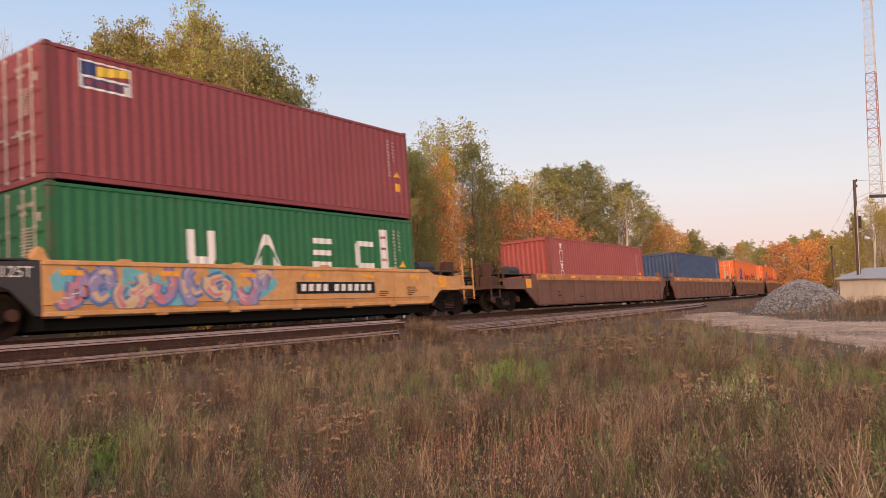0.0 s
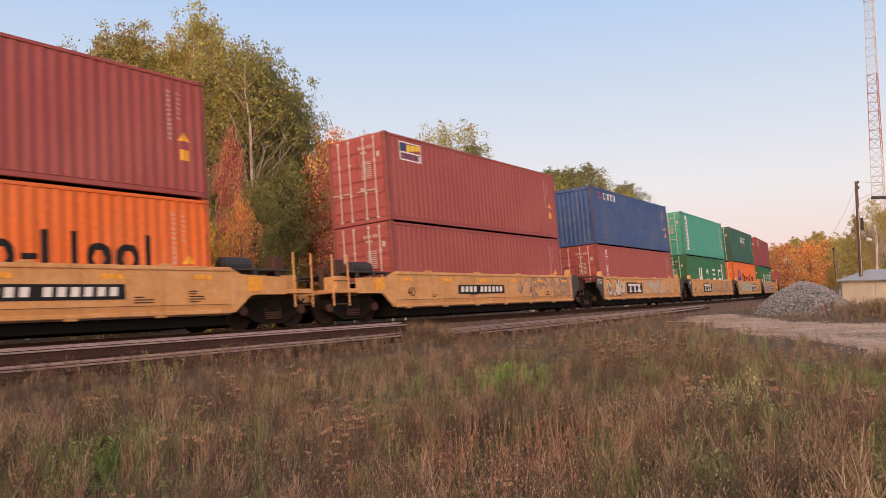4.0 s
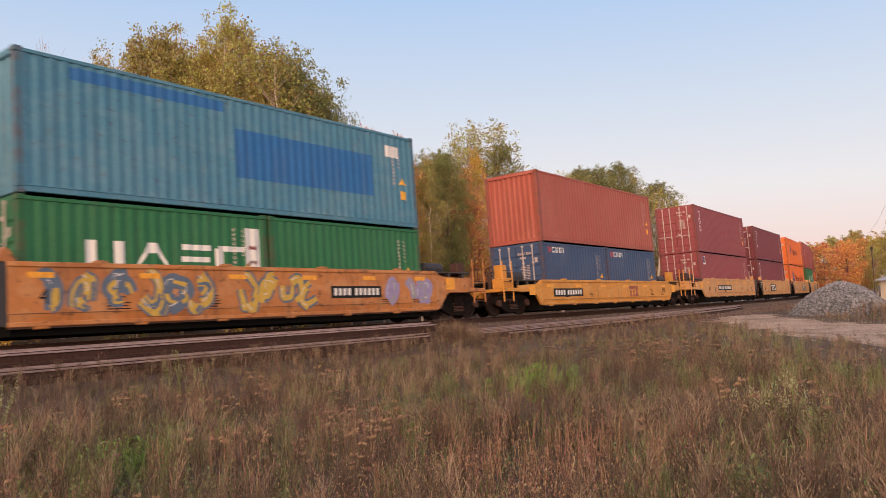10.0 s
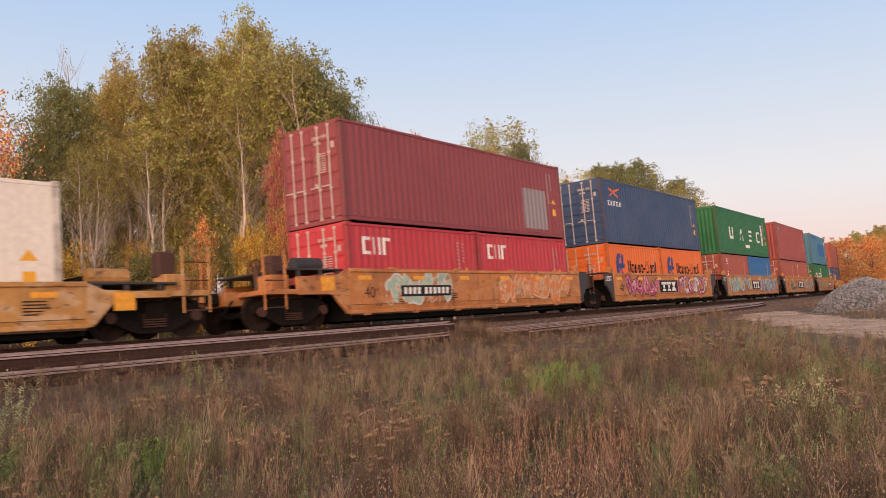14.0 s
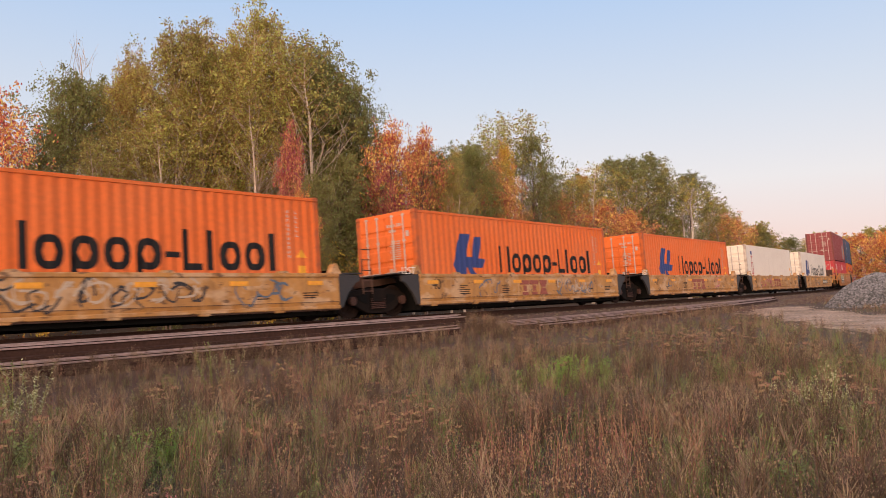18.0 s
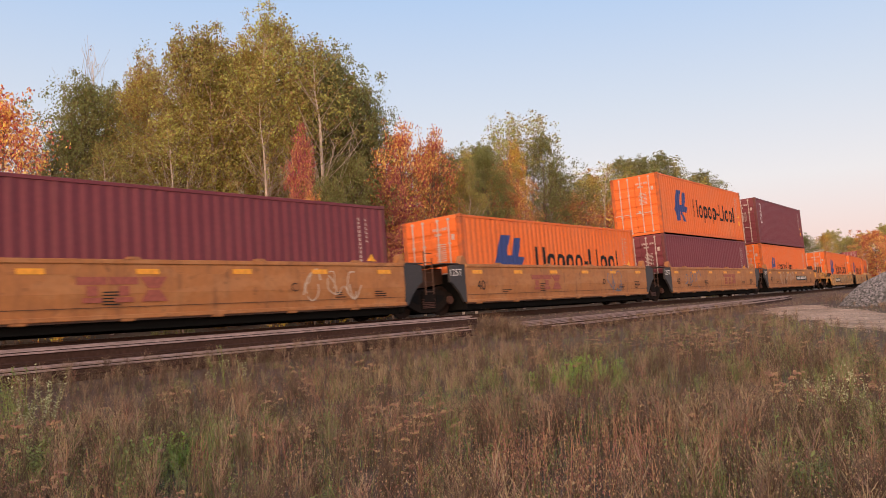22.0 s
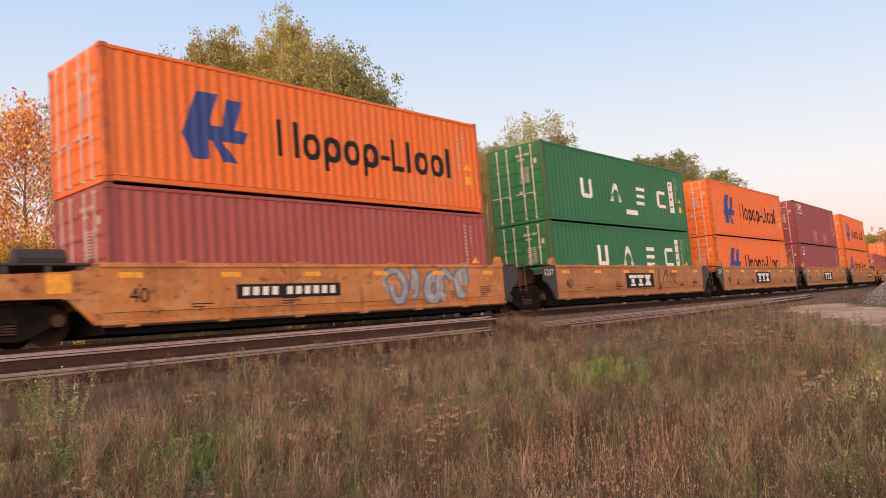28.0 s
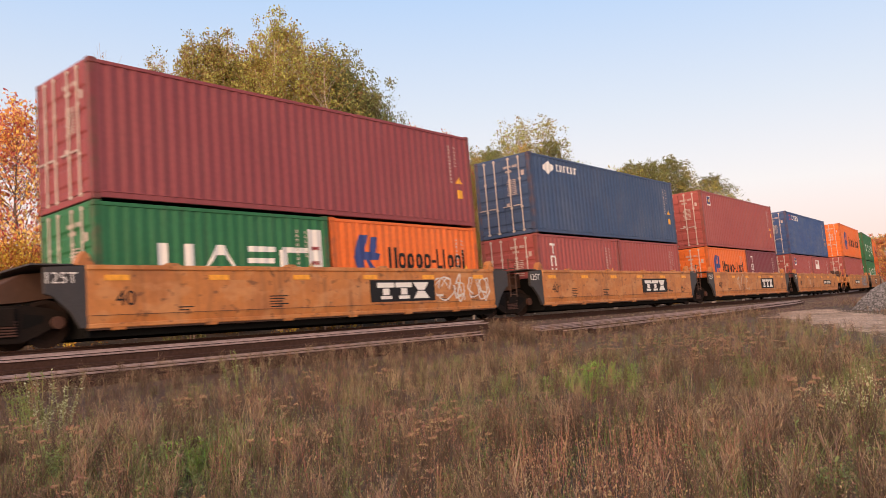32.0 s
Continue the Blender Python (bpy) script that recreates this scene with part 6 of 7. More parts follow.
def make_tree(seed, height, spread, low, leaf, bark, clumps, per, size, label, stems=1, lean=0.05, top=0.55, bare=0):
    """tapered trunk, rising limbs with twigs, and leaves in loose clumps along the twigs"""
    rng = np.random.default_rng(seed)
    r = random.Random(seed)
    t = tagged(empty("tree"), label, "tree", "trees behind the railway")
    bm = bmesh.new()
    centres, radii = [], []
    for st in range(stems):
        base = Vector((r.uniform(-1, 1) * 0.5 * (stems > 1) * spread * 0.5, r.uniform(-1, 1) * 0.5 * (stems > 1) * spread * 0.5, -0.3))
        tip = base + Vector((r.uniform(-lean, lean) * height, r.uniform(-lean, lean) * height, height * r.uniform(0.86, 1.0)))
        n = 8
        axis_pts = [base.lerp(tip, i / n) + Vector((r.uniform(-1, 1), r.uniform(-1, 1), 0)) * 0.012 * height * (0 < i < n) for i in range(n + 1)]
        limb(bm, axis_pts, 0.009 * height + 0.03, 0.015, 7)
        nb = max(10, clumps // stems)
        for b in range(nb):
            f = low + (1 - low) * (b + r.random()) / nb
            k = f * n
            i = min(n - 1, int(k))
            p0 = axis_pts[i].lerp(axis_pts[i + 1], k - i)
            g = (f - low) / (1 - low)
            shape = (0.45 + 0.95 * g) if g < top else max(0.16, 0.08 + ((1 - g) / (1 - top)) ** 0.8)
            reach = spread * 0.5 * min(1.0, shape) * r.uniform(0.40, 1.12)
            a = r.uniform(0, 6.283)
            rise = reach * r.uniform(0.35, 1.0) + 0.02 * height
            p1 = p0 + Vector((math.cos(a) * reach, math.sin(a) * reach, rise))
            mid = p0.lerp(p1, 0.5) + Vector((0, 0, -0.06 * reach))
            limb(bm, [p0, mid, p1], 0.010 + 0.008 * reach, 0.006, 3)
            if b < bare:
                for q in range(2):
                    e = p1 + Vector((r.uniform(-0.5, 0.5), r.uniform(-0.5, 0.5), r.uniform(0.5, 1.3)))
                    limb(bm, [mid.lerp(p1, 0.4 + 0.5 * q), e], 0.012, 0.004, 3)
                continue
            for q in range(3):
                c = mid.lerp(p1, (0.1, 0.6, 1.0)[q])
                centres.append(c + Vector((r.uniform(-0.4, 0.4), r.uniform(-0.4, 0.4), r.uniform(-0.3, 0.4))))
                radii.append(r.uniform(0.45, 1.0) * (0.22 + 0.04 * spread + 0.05 * reach))
                if q == 2 and r.random() < 0.5:
                    centres.append(p1 + Vector((r.uniform(-0.2, 0.2), r.uniform(-0.2, 0.2), r.uniform(0.3, 0.9))))
                    radii.append(0.25)
    part("trunk", bm, bark, t)
    co = leaf_quads(rng, np.array(centres), np.array(radii), per, size)
    quads_mesh("crown", co, leaf, t)
    TOPS[t.name] = float(np.percentile(co[:, :, 2], 99.95)) if bare == 0 else height
    return t


TOPS = {}


def polar(azimuth, dist):
    a = radians(azimuth)
    return dist * math.sin(a), dist * math.cos(a)


PROTO, HEIGHT = {}, {}


def tree(kind, azimuth, dist, elevation, wide=1.0):
    """a tree of a kind, seen from the camera's place at that azimuth, its tip at that elevation"""
    x, y = polar(azimuth, dist)
    fresh = kind not in PROTO
    if fresh:
        PROTO[kind] = make_tree(*KINDS[kind])
        HEIGHT[kind] = TOPS[PROTO[kind].name]
    z0 = ground_z(x, y)
    k = (dist * math.tan(radians(elevation)) + EYE - z0) / HEIGHT[kind]
    m = pose(x, y, z0, 0, 0, rt.uniform(0, 360)) @ Matrix.Diagonal((k * wide, k * wide, k, 1))
    if fresh:
        PROTO[kind].matrix_basis = m
        return PROTO[kind]
    src = PROTO[kind]
    old = src.scale.copy()
    src.scale = (1, 1, 1)
    ob = copy_thing(src, m)
    src.scale = old
    return ob


KINDS = {
    "far_a": (21, 14.0, 7.0, 0.12, M["leaf_olive"], M["bark"], 100, 36, 0.105, "olive-leaved tree in the wood behind the railway"),
    "far_b": (22, 13.0, 7.0, 0.12, M["leaf_olive"], M["bark"], 100, 36, 0.105, "olive-green tree in the wood behind the railway"),
    "far_c": (23, 13.5, 6.5, 0.10, M["leaf_gold"], M["birch"], 100, 36, 0.105, "tree turning gold in the wood behind the railway"),
    "far_d": (24, 10.0, 6.5, 0.10, M["leaf_orange"], M["bark"], 90, 36, 0.105, "orange autumn tree in the wood behind the railway"),
    "aspen_a": (11, 15.0, 6.5, 0.20, M["leaf_gold"], M["birch"], 260, 46, 0.060, "tall aspen with thinning olive and gold leaves"),
    "aspen_b": (12, 14.5, 5.4, 0.22, M["leaf_olive"], M["birch"], 240, 46, 0.060, "tall aspen with olive-gold leaves and pale trunk", 2),
    "aspen_c": (13, 14.0, 7.0, 0.12, M["leaf_green"], M["bark"], 270, 48, 0.062, "broad dark green poplar behind the railway"),
    "aspen_d": (14, 13.0, 4.6, 0.20, M["leaf_yellow"], M["birch"], 170, 38, 0.066, "slender aspen with golden autumn leaves"),
    "aspen_e": (25, 13.0, 5.0, 0.30, M["leaf_olive"], M["birch"], 130, 18, 0.070, "thin birch with pale trunk and few leaves", 2, 0.05, 0.5, 30),
    "mid_a": (31, 15.0, 6.5, 0.20, M["leaf_olive"], M["birch"], 130, 40, 0.072, "tall aspen with thinning olive and gold leaves"),
    "mid_b": (32, 14.5, 5.4, 0.22, M["leaf_olive"], M["birch"], 130, 40, 0.072, "tall aspen with olive-gold leaves and pale trunk", 2),
    "mid_c": (33, 14.0, 7.0, 0.12, M["leaf_green"], M["bark"], 130, 42, 0.076, "broad dark green poplar behind the railway"),
    "mid_d": (34, 13.0, 4.6, 0.20, M["leaf_yellow"], M["birch"], 110, 30, 0.070, "slender aspen with golden autumn leaves"),
    "mid_e": (35, 13.0, 5.0, 0.30, M["leaf_gold"], M["birch"], 100, 18, 0.065, "thin birch with pale trunk and few leaves", 2, 0.05, 0.5, 24),
    "green_low": (15, 9.5, 5.5, 0.06, M["leaf_green"], M["bark"], 150, 42, 0.070, "green understorey tree beside the railway"),
    "maple_orange": (16, 9.0, 4.6, 0.10, M["leaf_orange"], M["bark"], 150, 22, 0.066, "maple in orange autumn leaf behind the railway"),
    "maple_red": (17, 8.0, 3.4, 0.12, M["leaf_red"], M["bark"], 110, 38, 0.066, "young maple in red autumn leaf behind the railway"),
    "shrub_yellow": (18, 4.5, 4.0, 0.05, M["leaf_yellow"], M["bark"], 80, 44, 0.060, "yellow-leaved shrub beside the railway", 3),
    "shrub_green": (19, 4.0, 4.5, 0.02, M["leaf_green"], M["bark"], 80, 44, 0.060, "green shrub beside the railway", 3),
    "bare": (20, 14.0, 3.0, 0.45, M["leaf_yellow"], M["birch"], 36, 4, 0.05, "almost bare birch with pale twigs", 1, 0.04, 0.4, 35),
}

rt = random.Random(5)
WOODS = [
    # kind, azimuth, distance, elevation of the tip, width
    ("maple_orange", -34.4, 34, 13.6, 0.85), ("maple_orange", -37.6, 36, 14.5, 1.0), ("shrub_yellow", -34.5, 33, 5.5, 1.0), ("bare", -33.6, 42, 10.5, 1.0),
    ("aspen_c", -29.9, 42, 14.6, 0.9), ("aspen_c", -31.0, 41, 11.5, 0.8), ("aspen_b", -27.7, 44, 14.6, 1.0), ("bare", -28.4, 43, 17.8, 1.0), ("bare", -26.7, 44, 17.6, 0.9),
    ("aspen_a", -25.2, 42, 16.2, 0.75), ("aspen_b", -23.2, 41, 18.4, 0.9), ("aspen_a", -21.9, 43, 17.6, 0.9), ("aspen_b", -20.0, 41, 17.4, 1.0), ("bare", -20.6, 42, 20.0, 1.1),
    ("aspen_a", -17.9, 43, 18.2, 0.9), ("aspen_b", -16.1, 42, 19.6, 0.85), ("aspen_c", -14.0, 44, 17.8, 0.85), ("aspen_c", -12.4, 43, 16.6, 0.95), ("aspen_c", -10.6, 45, 14.8, 0.85), ("aspen_c", -14.5, 47, 16.5, 0.9),
    ("aspen_e", -19.0, 39, 14.5, 1.0), ("aspen_e", -22.5, 39, 13.5, 1.0), ("aspen_e", -15.4, 40, 17.5, 1.1), ("aspen_e", -26.5, 39, 11.0, 1.0), ("aspen_e", -28.6, 38, 10.0, 1.0), ("green_low", -12.0, 40, 10.0, 0.9), ("aspen_e", -24.6, 40, 12.0, 1.0),
    ("maple_red", -15.3, 38, 12.0, 0.46), ("maple_orange", -14.6, 36, 7.4, 0.55), ("green_low", -13.7, 37, 8.6, 0.7), ("shrub_yellow", -16.9, 36, 5.8, 0.6), ("shrub_yellow", -30.0, 33, 5.0, 1.0), ("shrub_green", -24.0, 34, 5.0, 1.0), ("maple_orange", -20.6, 35, 6.0, 0.5), ("green_low", -9.6, 44, 9.0, 0.9),
    ("maple_orange", -8.0, 42, 12.2, 0.72), ("maple_red", -9.0, 41, 9.0, 0.8), ("aspen_b", -6.7, 46, 10.4, 0.7), ("maple_orange", -5.7, 44, 11.7, 0.65), ("aspen_c", -4.9, 47, 10.2, 0.7), ("aspen_b", -4.0, 45, 9.0, 0.8), ("aspen_a", -3.2, 55, 10.2, 0.8),
    ("aspen_c", -1.6, 50, 10.4, 0.8), ("aspen_c", -2.2, 58, 10.4, 0.8), ("aspen_e", 0.5, 56, 12.1, 1.1), ("aspen_e", 2.0, 58, 12.2, 1.1), ("aspen_d", 0.6, 55, 10.6, 0.55), ("aspen_c", 2.6, 57, 10.9, 0.6), ("maple_orange", -0.7, 52, 9.3, 0.8), ("maple_orange", 0.2, 54, 7.0, 1.0),
    ("bare", 3.2, 60, 9.6, 1.3), ("aspen_c", 3.4, 62, 8.3, 0.8), ("maple_orange", 4.0, 62, 6.6, 1.0), ("aspen_b", 5.0, 66, 7.8, 0.8), ("aspen_d", 6.2, 68, 8.2, 0.8), ("aspen_e", 5.6, 66, 8.6, 1.0), ("maple_orange", 7.0, 66, 6.0, 1.1),
    ("aspen_c", 7.6, 76, 8.9, 0.8), ("aspen_c", 8.8, 76, 8.9, 0.8), ("aspen_e", 9.6, 74, 8.4, 1.0), ("aspen_c", 10.6, 80, 9.0, 0.8), ("aspen_b", 11.8, 82, 8.4, 0.8), ("aspen_c", 13.0, 84, 7.6, 0.8), ("aspen_e", 12.4, 80, 7.4, 1.0), ("aspen_b", 14.2, 90, 6.3, 0.8),
    ("maple_orange", 9.0, 72, 5.2, 1.1), ("aspen_a", 15.2, 94, 5.4, 0.9), ("maple_orange", 15.6, 92, 4.6, 1.0), ("aspen_d", 16.6, 104, 4.2, 1.0), ("green_low", 17.6, 112, 3.6, 1.0), ("aspen_d", 18.6, 118, 3.1, 1.2), ("green_low", 19.6, 122, 2.8, 1.0), ("aspen_d", 20.6, 126, 2.8, 1.2),
]
for k, a, d, e, w in WOODS:
    tree("mid" + k[5:] if a > 2.5 and k[:5] == "aspen" else k, a, d, e, w * (1.35 if a > 2.5 else 1.0))
# second row and undergrowth behind, and the far wood across the end of the lot
for i in range(30):
    a = -40 + i * 2.0
    d = 50 + max(0, a + 12) * 1.9 + rt.uniform(0, 8)
    e = 5.0 if a < -8 else 9.0 - (a + 6) * 0.22
    tree(rt.choice(["far_b", "far_c", "far_a", "far_a", "far_b"]), a + rt.uniform(-0.7, 0.7), d, e * (rt.uniform(0.7, 0.95) if a < 1 else rt.uniform(0.9, 1.08)), 1.0)
for i in range(26):
    a = -38 + i * 2.1
    d = 37.5 + max(0, a + 12) * 1.75 + rt.uniform(0, 4)
    e = 4.0 if a < -6 else 4.0 - (a + 6) * 0.11
    tree(rt.choice(["shrub_green", "shrub_yellow", "shrub_yellow", "green_low"]), a + rt.uniform(-0.8, 0.8), d, e * rt.uniform(0.7, 1.2), 1.0)
for i in range(34):
    a = 21.2 + i * 0.62
    d = 190 - i * 1.8 + rt.uniform(-14, 14)
    tree(rt.choice(["far_a", "far_c", "far_c", "far_b", "far_d", "far_c", "far_a"]), a, d, (2.9 if i < 4 else 3.4) * rt.uniform(0.8, 1.12), 1.25)
for k, a, d, e, w in (("far_c", 27.9, 104, 4.4, 0.9), ("mid_e", 28.5, 100, 5.6, 1.0), ("far_a", 29.4, 106, 4.6, 1.0), ("mid_e", 30.2, 102, 5.0, 1.0), ("far_d", 25.2, 120, 2.9, 1.0), ("far_c", 31.4, 104, 4.6, 1.1)):
    tree(k, a, d, e, w)

# ---- gravel heap, pole, tower, shed ----
def gravel_pile(x, y, rx, ry, h):
    t = tagged(empty("gravel_pile"), "conical heap of grey crushed stone on the dirt lot", "gravel pile")
    bm = bmesh.new()
    rings, n = 12, 40
    z0 = ground_z(x, y) - 0.1

    def surf(u, v, k):
        d = math.hypot(u, v)
        return h * max(0.0, 1 - d ** 1.7) ** 0.9 + 0.10 * noise.noise((u * 3, v * 3, k)) * (1 - d * 0.5)
    grid = [[bm.verts.new((x + rx * i / rings * math.cos(2 * math.pi * j / n), y + ry * i / rings * math.sin(2 * math.pi * j / n),
                           z0 + surf(i / rings * math.cos(2 * math.pi * j / n), i / rings * math.sin(2 * math.pi * j / n), 1.0))) for j in range(n)] for i in range(1, rings + 1)]
    tipv = bm.verts.new((x, y, z0 + surf(0, 0, 1.0)))
    for j in range(n):
        bm.faces.new((tipv, grid[0][j], grid[0][(j + 1) % n]))
        for i in range(rings - 1):
            bm.faces.new((grid[i][j], grid[i + 1][j], grid[i + 1][(j + 1) % n], grid[i][(j + 1) % n]))
    part("mound", bm, M["stone"], t)

    def place(r):
        a, d = r.uniform(0, 6.283), math.sqrt(r.random()) * 1.04
        u, v = d * math.cos(a), d * math.sin(a)
        return Vector((x + rx * u, y + ry * v, z0 + surf(u, v, 1.0) + 0.02))
    chips("stone_rubble", 7500, place, 0.035, 0.10, M["chip"], "grey crushed stones", "", t)
    return t


gravel_pile(20.3, 44.2, 2.75, 2.75, 1.88)


def utility_pole(x, y, h):
    z0 = ground_z(x, y)
    t = tagged(empty("utility_pole"), "weathered wooden utility pole with a street light arm", "utility pole")
    bm = bmesh.new()
    tube(bm, (x, y, z0 - 0.3), (x, y, z0 + h), 0.17, 12, 0.12)
    part("pole", bm, M["pole"], t)
    bm = bmesh.new()
    tube(bm, (x - 0.02, y - 0.20, z0), (x - 0.02, y - 0.19, z0 + h * 0.78), 0.035, 6)
    part("conduit", bm, M["steel"], t, "grey metal conduit")
    bm = bmesh.new()
    pts = [Vector((x, y, z0 + h * 0.80)), Vector((x + 0.9, y - 0.3, z0 + h * 0.855)), Vector((x + 2.0, y - 0.6, z0 + h * 0.86))]
    for a, b in zip(pts, pts[1:]):
        tube(bm, a, b, 0.03, 6)
    part("lamp_arm", bm, M["steel"], t)
    bm = bmesh.new()
    bevelled(bm, x + 1.0, x + 2.4, y - 0.62, y - 0.42, z0 + h * 0.845, z0 + h * 0.87, 0.02)
    part("lamp_head", bm, M["wire"], t, "flat dark street light head")
    bm = bmesh.new()
    tube(bm, (x + 0.1, y, z0 + h * 0.85), (x + 3.4, y + 0.3, z0 + h * 0.965), 0.035, 6)
    part("brace", bm, M["tower_white"], t)
    bm = bmesh.new()
    for dz in (0.985, 0.94):
        tube(bm, (x + 0.2, y, z0 + h * dz), (x + 0.2, y, z0 + h * dz + 0.22), 0.06, 8)
    tube(bm, (x + 0.25, y - 0.15, z0 + h * 0.60), (x + 0.25, y - 0.15, z0 + h * 0.70), 0.12, 10)
    part("insulators", bm, M["wire"], t)
    bm = bmesh.new()
    tube(bm, (x + 0.5, y - 0.3, z0 + h * 0.525), (x + 0.9, y - 0.4, z0 + h * 0.515), 0.16, 10, 0.09)
    part("flood_light", bm, M["tower_white"], t, "white flood light")
    return t


utility_pole(36.2, 68.0, 10.7)
small = tagged(empty("steel_post"), "thin dark steel post at the edge of the lot", "post")
bm = bmesh.new()
sx_, sy_ = polar(26.6, 72)
tube(bm, (sx_, sy_, ground_z(sx_, sy_) - 0.2), (sx_ - 0.12, sy_, ground_z(sx_, sy_) + 4.6), 0.04, 8)
part("shaft", bm, M["pole"], small)
bm = bmesh.new()
tube(bm, (sx_ - 0.12, sy_, ground_z(sx_, sy_) + 4.5), (sx_ - 0.12, sy_, ground_z(sx_, sy_) + 4.75), 0.09, 8)
part("cap", bm, M["wire"], small)


def wire(name, a, b, sag):
    bm = bmesh.new()
    a, b = Vector(a), Vector(b)
    d = (b - a).normalized()
    u = d.cross(Vector((0, 0, 1))).normalized()
    w = u.cross(d)
    rings = []
    for i in range(13):
        k = i / 12
        p = a.lerp(b, k) - Vector((0, 0, sag * 4 * k * (1 - k)))
        rings.append([bm.verts.new(p + (u * math.cos(q) + w * math.sin(q)) * 0.012) for q in (0, 2.094, 4.189)])
    for p, q in zip(rings, rings[1:]):
        for k in range(3):
            bm.faces.new((p[k], p[(k + 1) % 3], q[(k + 1) % 3], q[k]))
    return tagged(link_mesh(name, bm, M["wire"]), "thin black overhead wire strung from the pole", "wire", "wires at the pole")


wire("overhead_wire", (36.3, 68.0, 10.3), (70.9, 143.0, 10.5), 0.6)
wire("overhead_wire", (36.3, 68.0, 8.8), (71.4, 143.0, 8.2), 0.6)
wire("overhead_wire", (36.4, 68.0, 10.4), (70.0, 75.0, 10.6), 0.3)


def radio_tower(x, y, h, half):
    z0 = ground_z(x, y)
    t = tagged(empty("radio_tower"), "tall red and white steel lattice radio mast", "radio tower")
    n = int(h / 2.4)
    for i in range(n):
        bm = bmesh.new()
        za, zb = z0 + i * h / n, z0 + (i + 1) * h / n
        wa, wb = half * (1 - 0.62 * i / n), half * (1 - 0.62 * (i + 1) / n)
        ca = [Vector((x + wa * math.cos(a), y + wa * math.sin(a), za)) for a in (0.4, 2.494, 4.589)]
        cb = [Vector((x + wb * math.cos(a), y + wb * math.sin(a), zb)) for a in (0.4, 2.494, 4.589)]
        for k in range(3):
            j = (k + 1) % 3
            tube(bm, ca[k], cb[k], 0.055, 5)
            m1, m2 = ca[k].lerp(cb[k], 0.5), ca[j].lerp(cb[j], 0.5)
            tube(bm, ca[k], m2, 0.03, 4)
            tube(bm, m2, cb[k], 0.03, 4)
            tube(bm, m1, m2, 0.025, 4)
            tube(bm, cb[k], cb[j], 0.035, 4)
        part("lattice_bay", bm, M["tower_red"] if (i // 4) % 2 == 0 else M["tower_white"], t, "red painted bay" if (i // 4) % 2 == 0 else "white painted bay")
    return t


tx_, ty_ = polar(29.35, 118)
radio_tower(tx_, ty_, 62, 1.15)


def shed():
    t = tagged(empty("shed"), "low cream metal shed with a grey pitched roof", "shed")
    a0 = Vector((*polar(26.9, 77), 0))
    a1 = Vector((*polar(33.5, 70), 0))
    d = (a1 - a0).normalized()
    nrm = Vector((-d.y, d.x, 0))
    if nrm.y < 0:
        nrm = -nrm
    z0 = ground_z(a0.x, a0.y) - 0.2
    L, D, H = (a1 - a0).length, 7.0, 2.2
    rot = Matrix(((d.x, nrm.x, 0, a0.x), (d.y, nrm.y, 0, a0.y), (0, 0, 1, z0), (0, 0, 0, 1)))
    bm = bmesh.new()
    box(bm, 0, L, 0, D, 0, H)
    part("wall", bm, M["shed_wall"], t).matrix_basis = rot
    x = 0.0
    while x < L:
        bm = bmesh.new()
        bevelled(bm, x, x + 0.05, -0.03, 0.0, 0, H, 0.008)
        part("wall_batten", bm, M["shed_roof"], t).matrix_basis = rot
        x += 3.4
    bm = bmesh.new()
    prism(bm, [(-0.3, H), (-0.3, H + 0.08), (D / 2, H + 1.0), (D + 0.3, H + 0.08), (D + 0.3, H), (D / 2, H + 0.9)], -0.4, L + 0.4)
    for v in bm.verts:
        v.co = Vector((v.co.y, v.co.x, v.co.z))
    bmesh.ops.recalc_face_normals(bm, faces=bm.faces[:])
    part("roof", bm, M["shed_roof"], t).matrix_basis = rot


shed()

# ---- the weedy field ----
BROWN, RED, STRAW, GREEN, BRIGHT, PALE, HEAD, DARK, UMBEL, PINK = range(10)


def ribbon_quads(pts, w0, w1, side):
    """a strip of quads along the points"""
    out = []
    n = len(pts) - 1
    for i in range(n):
        a, b = w0 + (w1 - w0) * i / n, w0 + (w1 - w0) * (i + 1) / n
        out.append([pts[i] - side * a, pts[i] + side * a, pts[i + 1] + side * b, pts[i + 1] - side * b])
    return out


def arr(*v):
    return np.array(v, dtype=float)


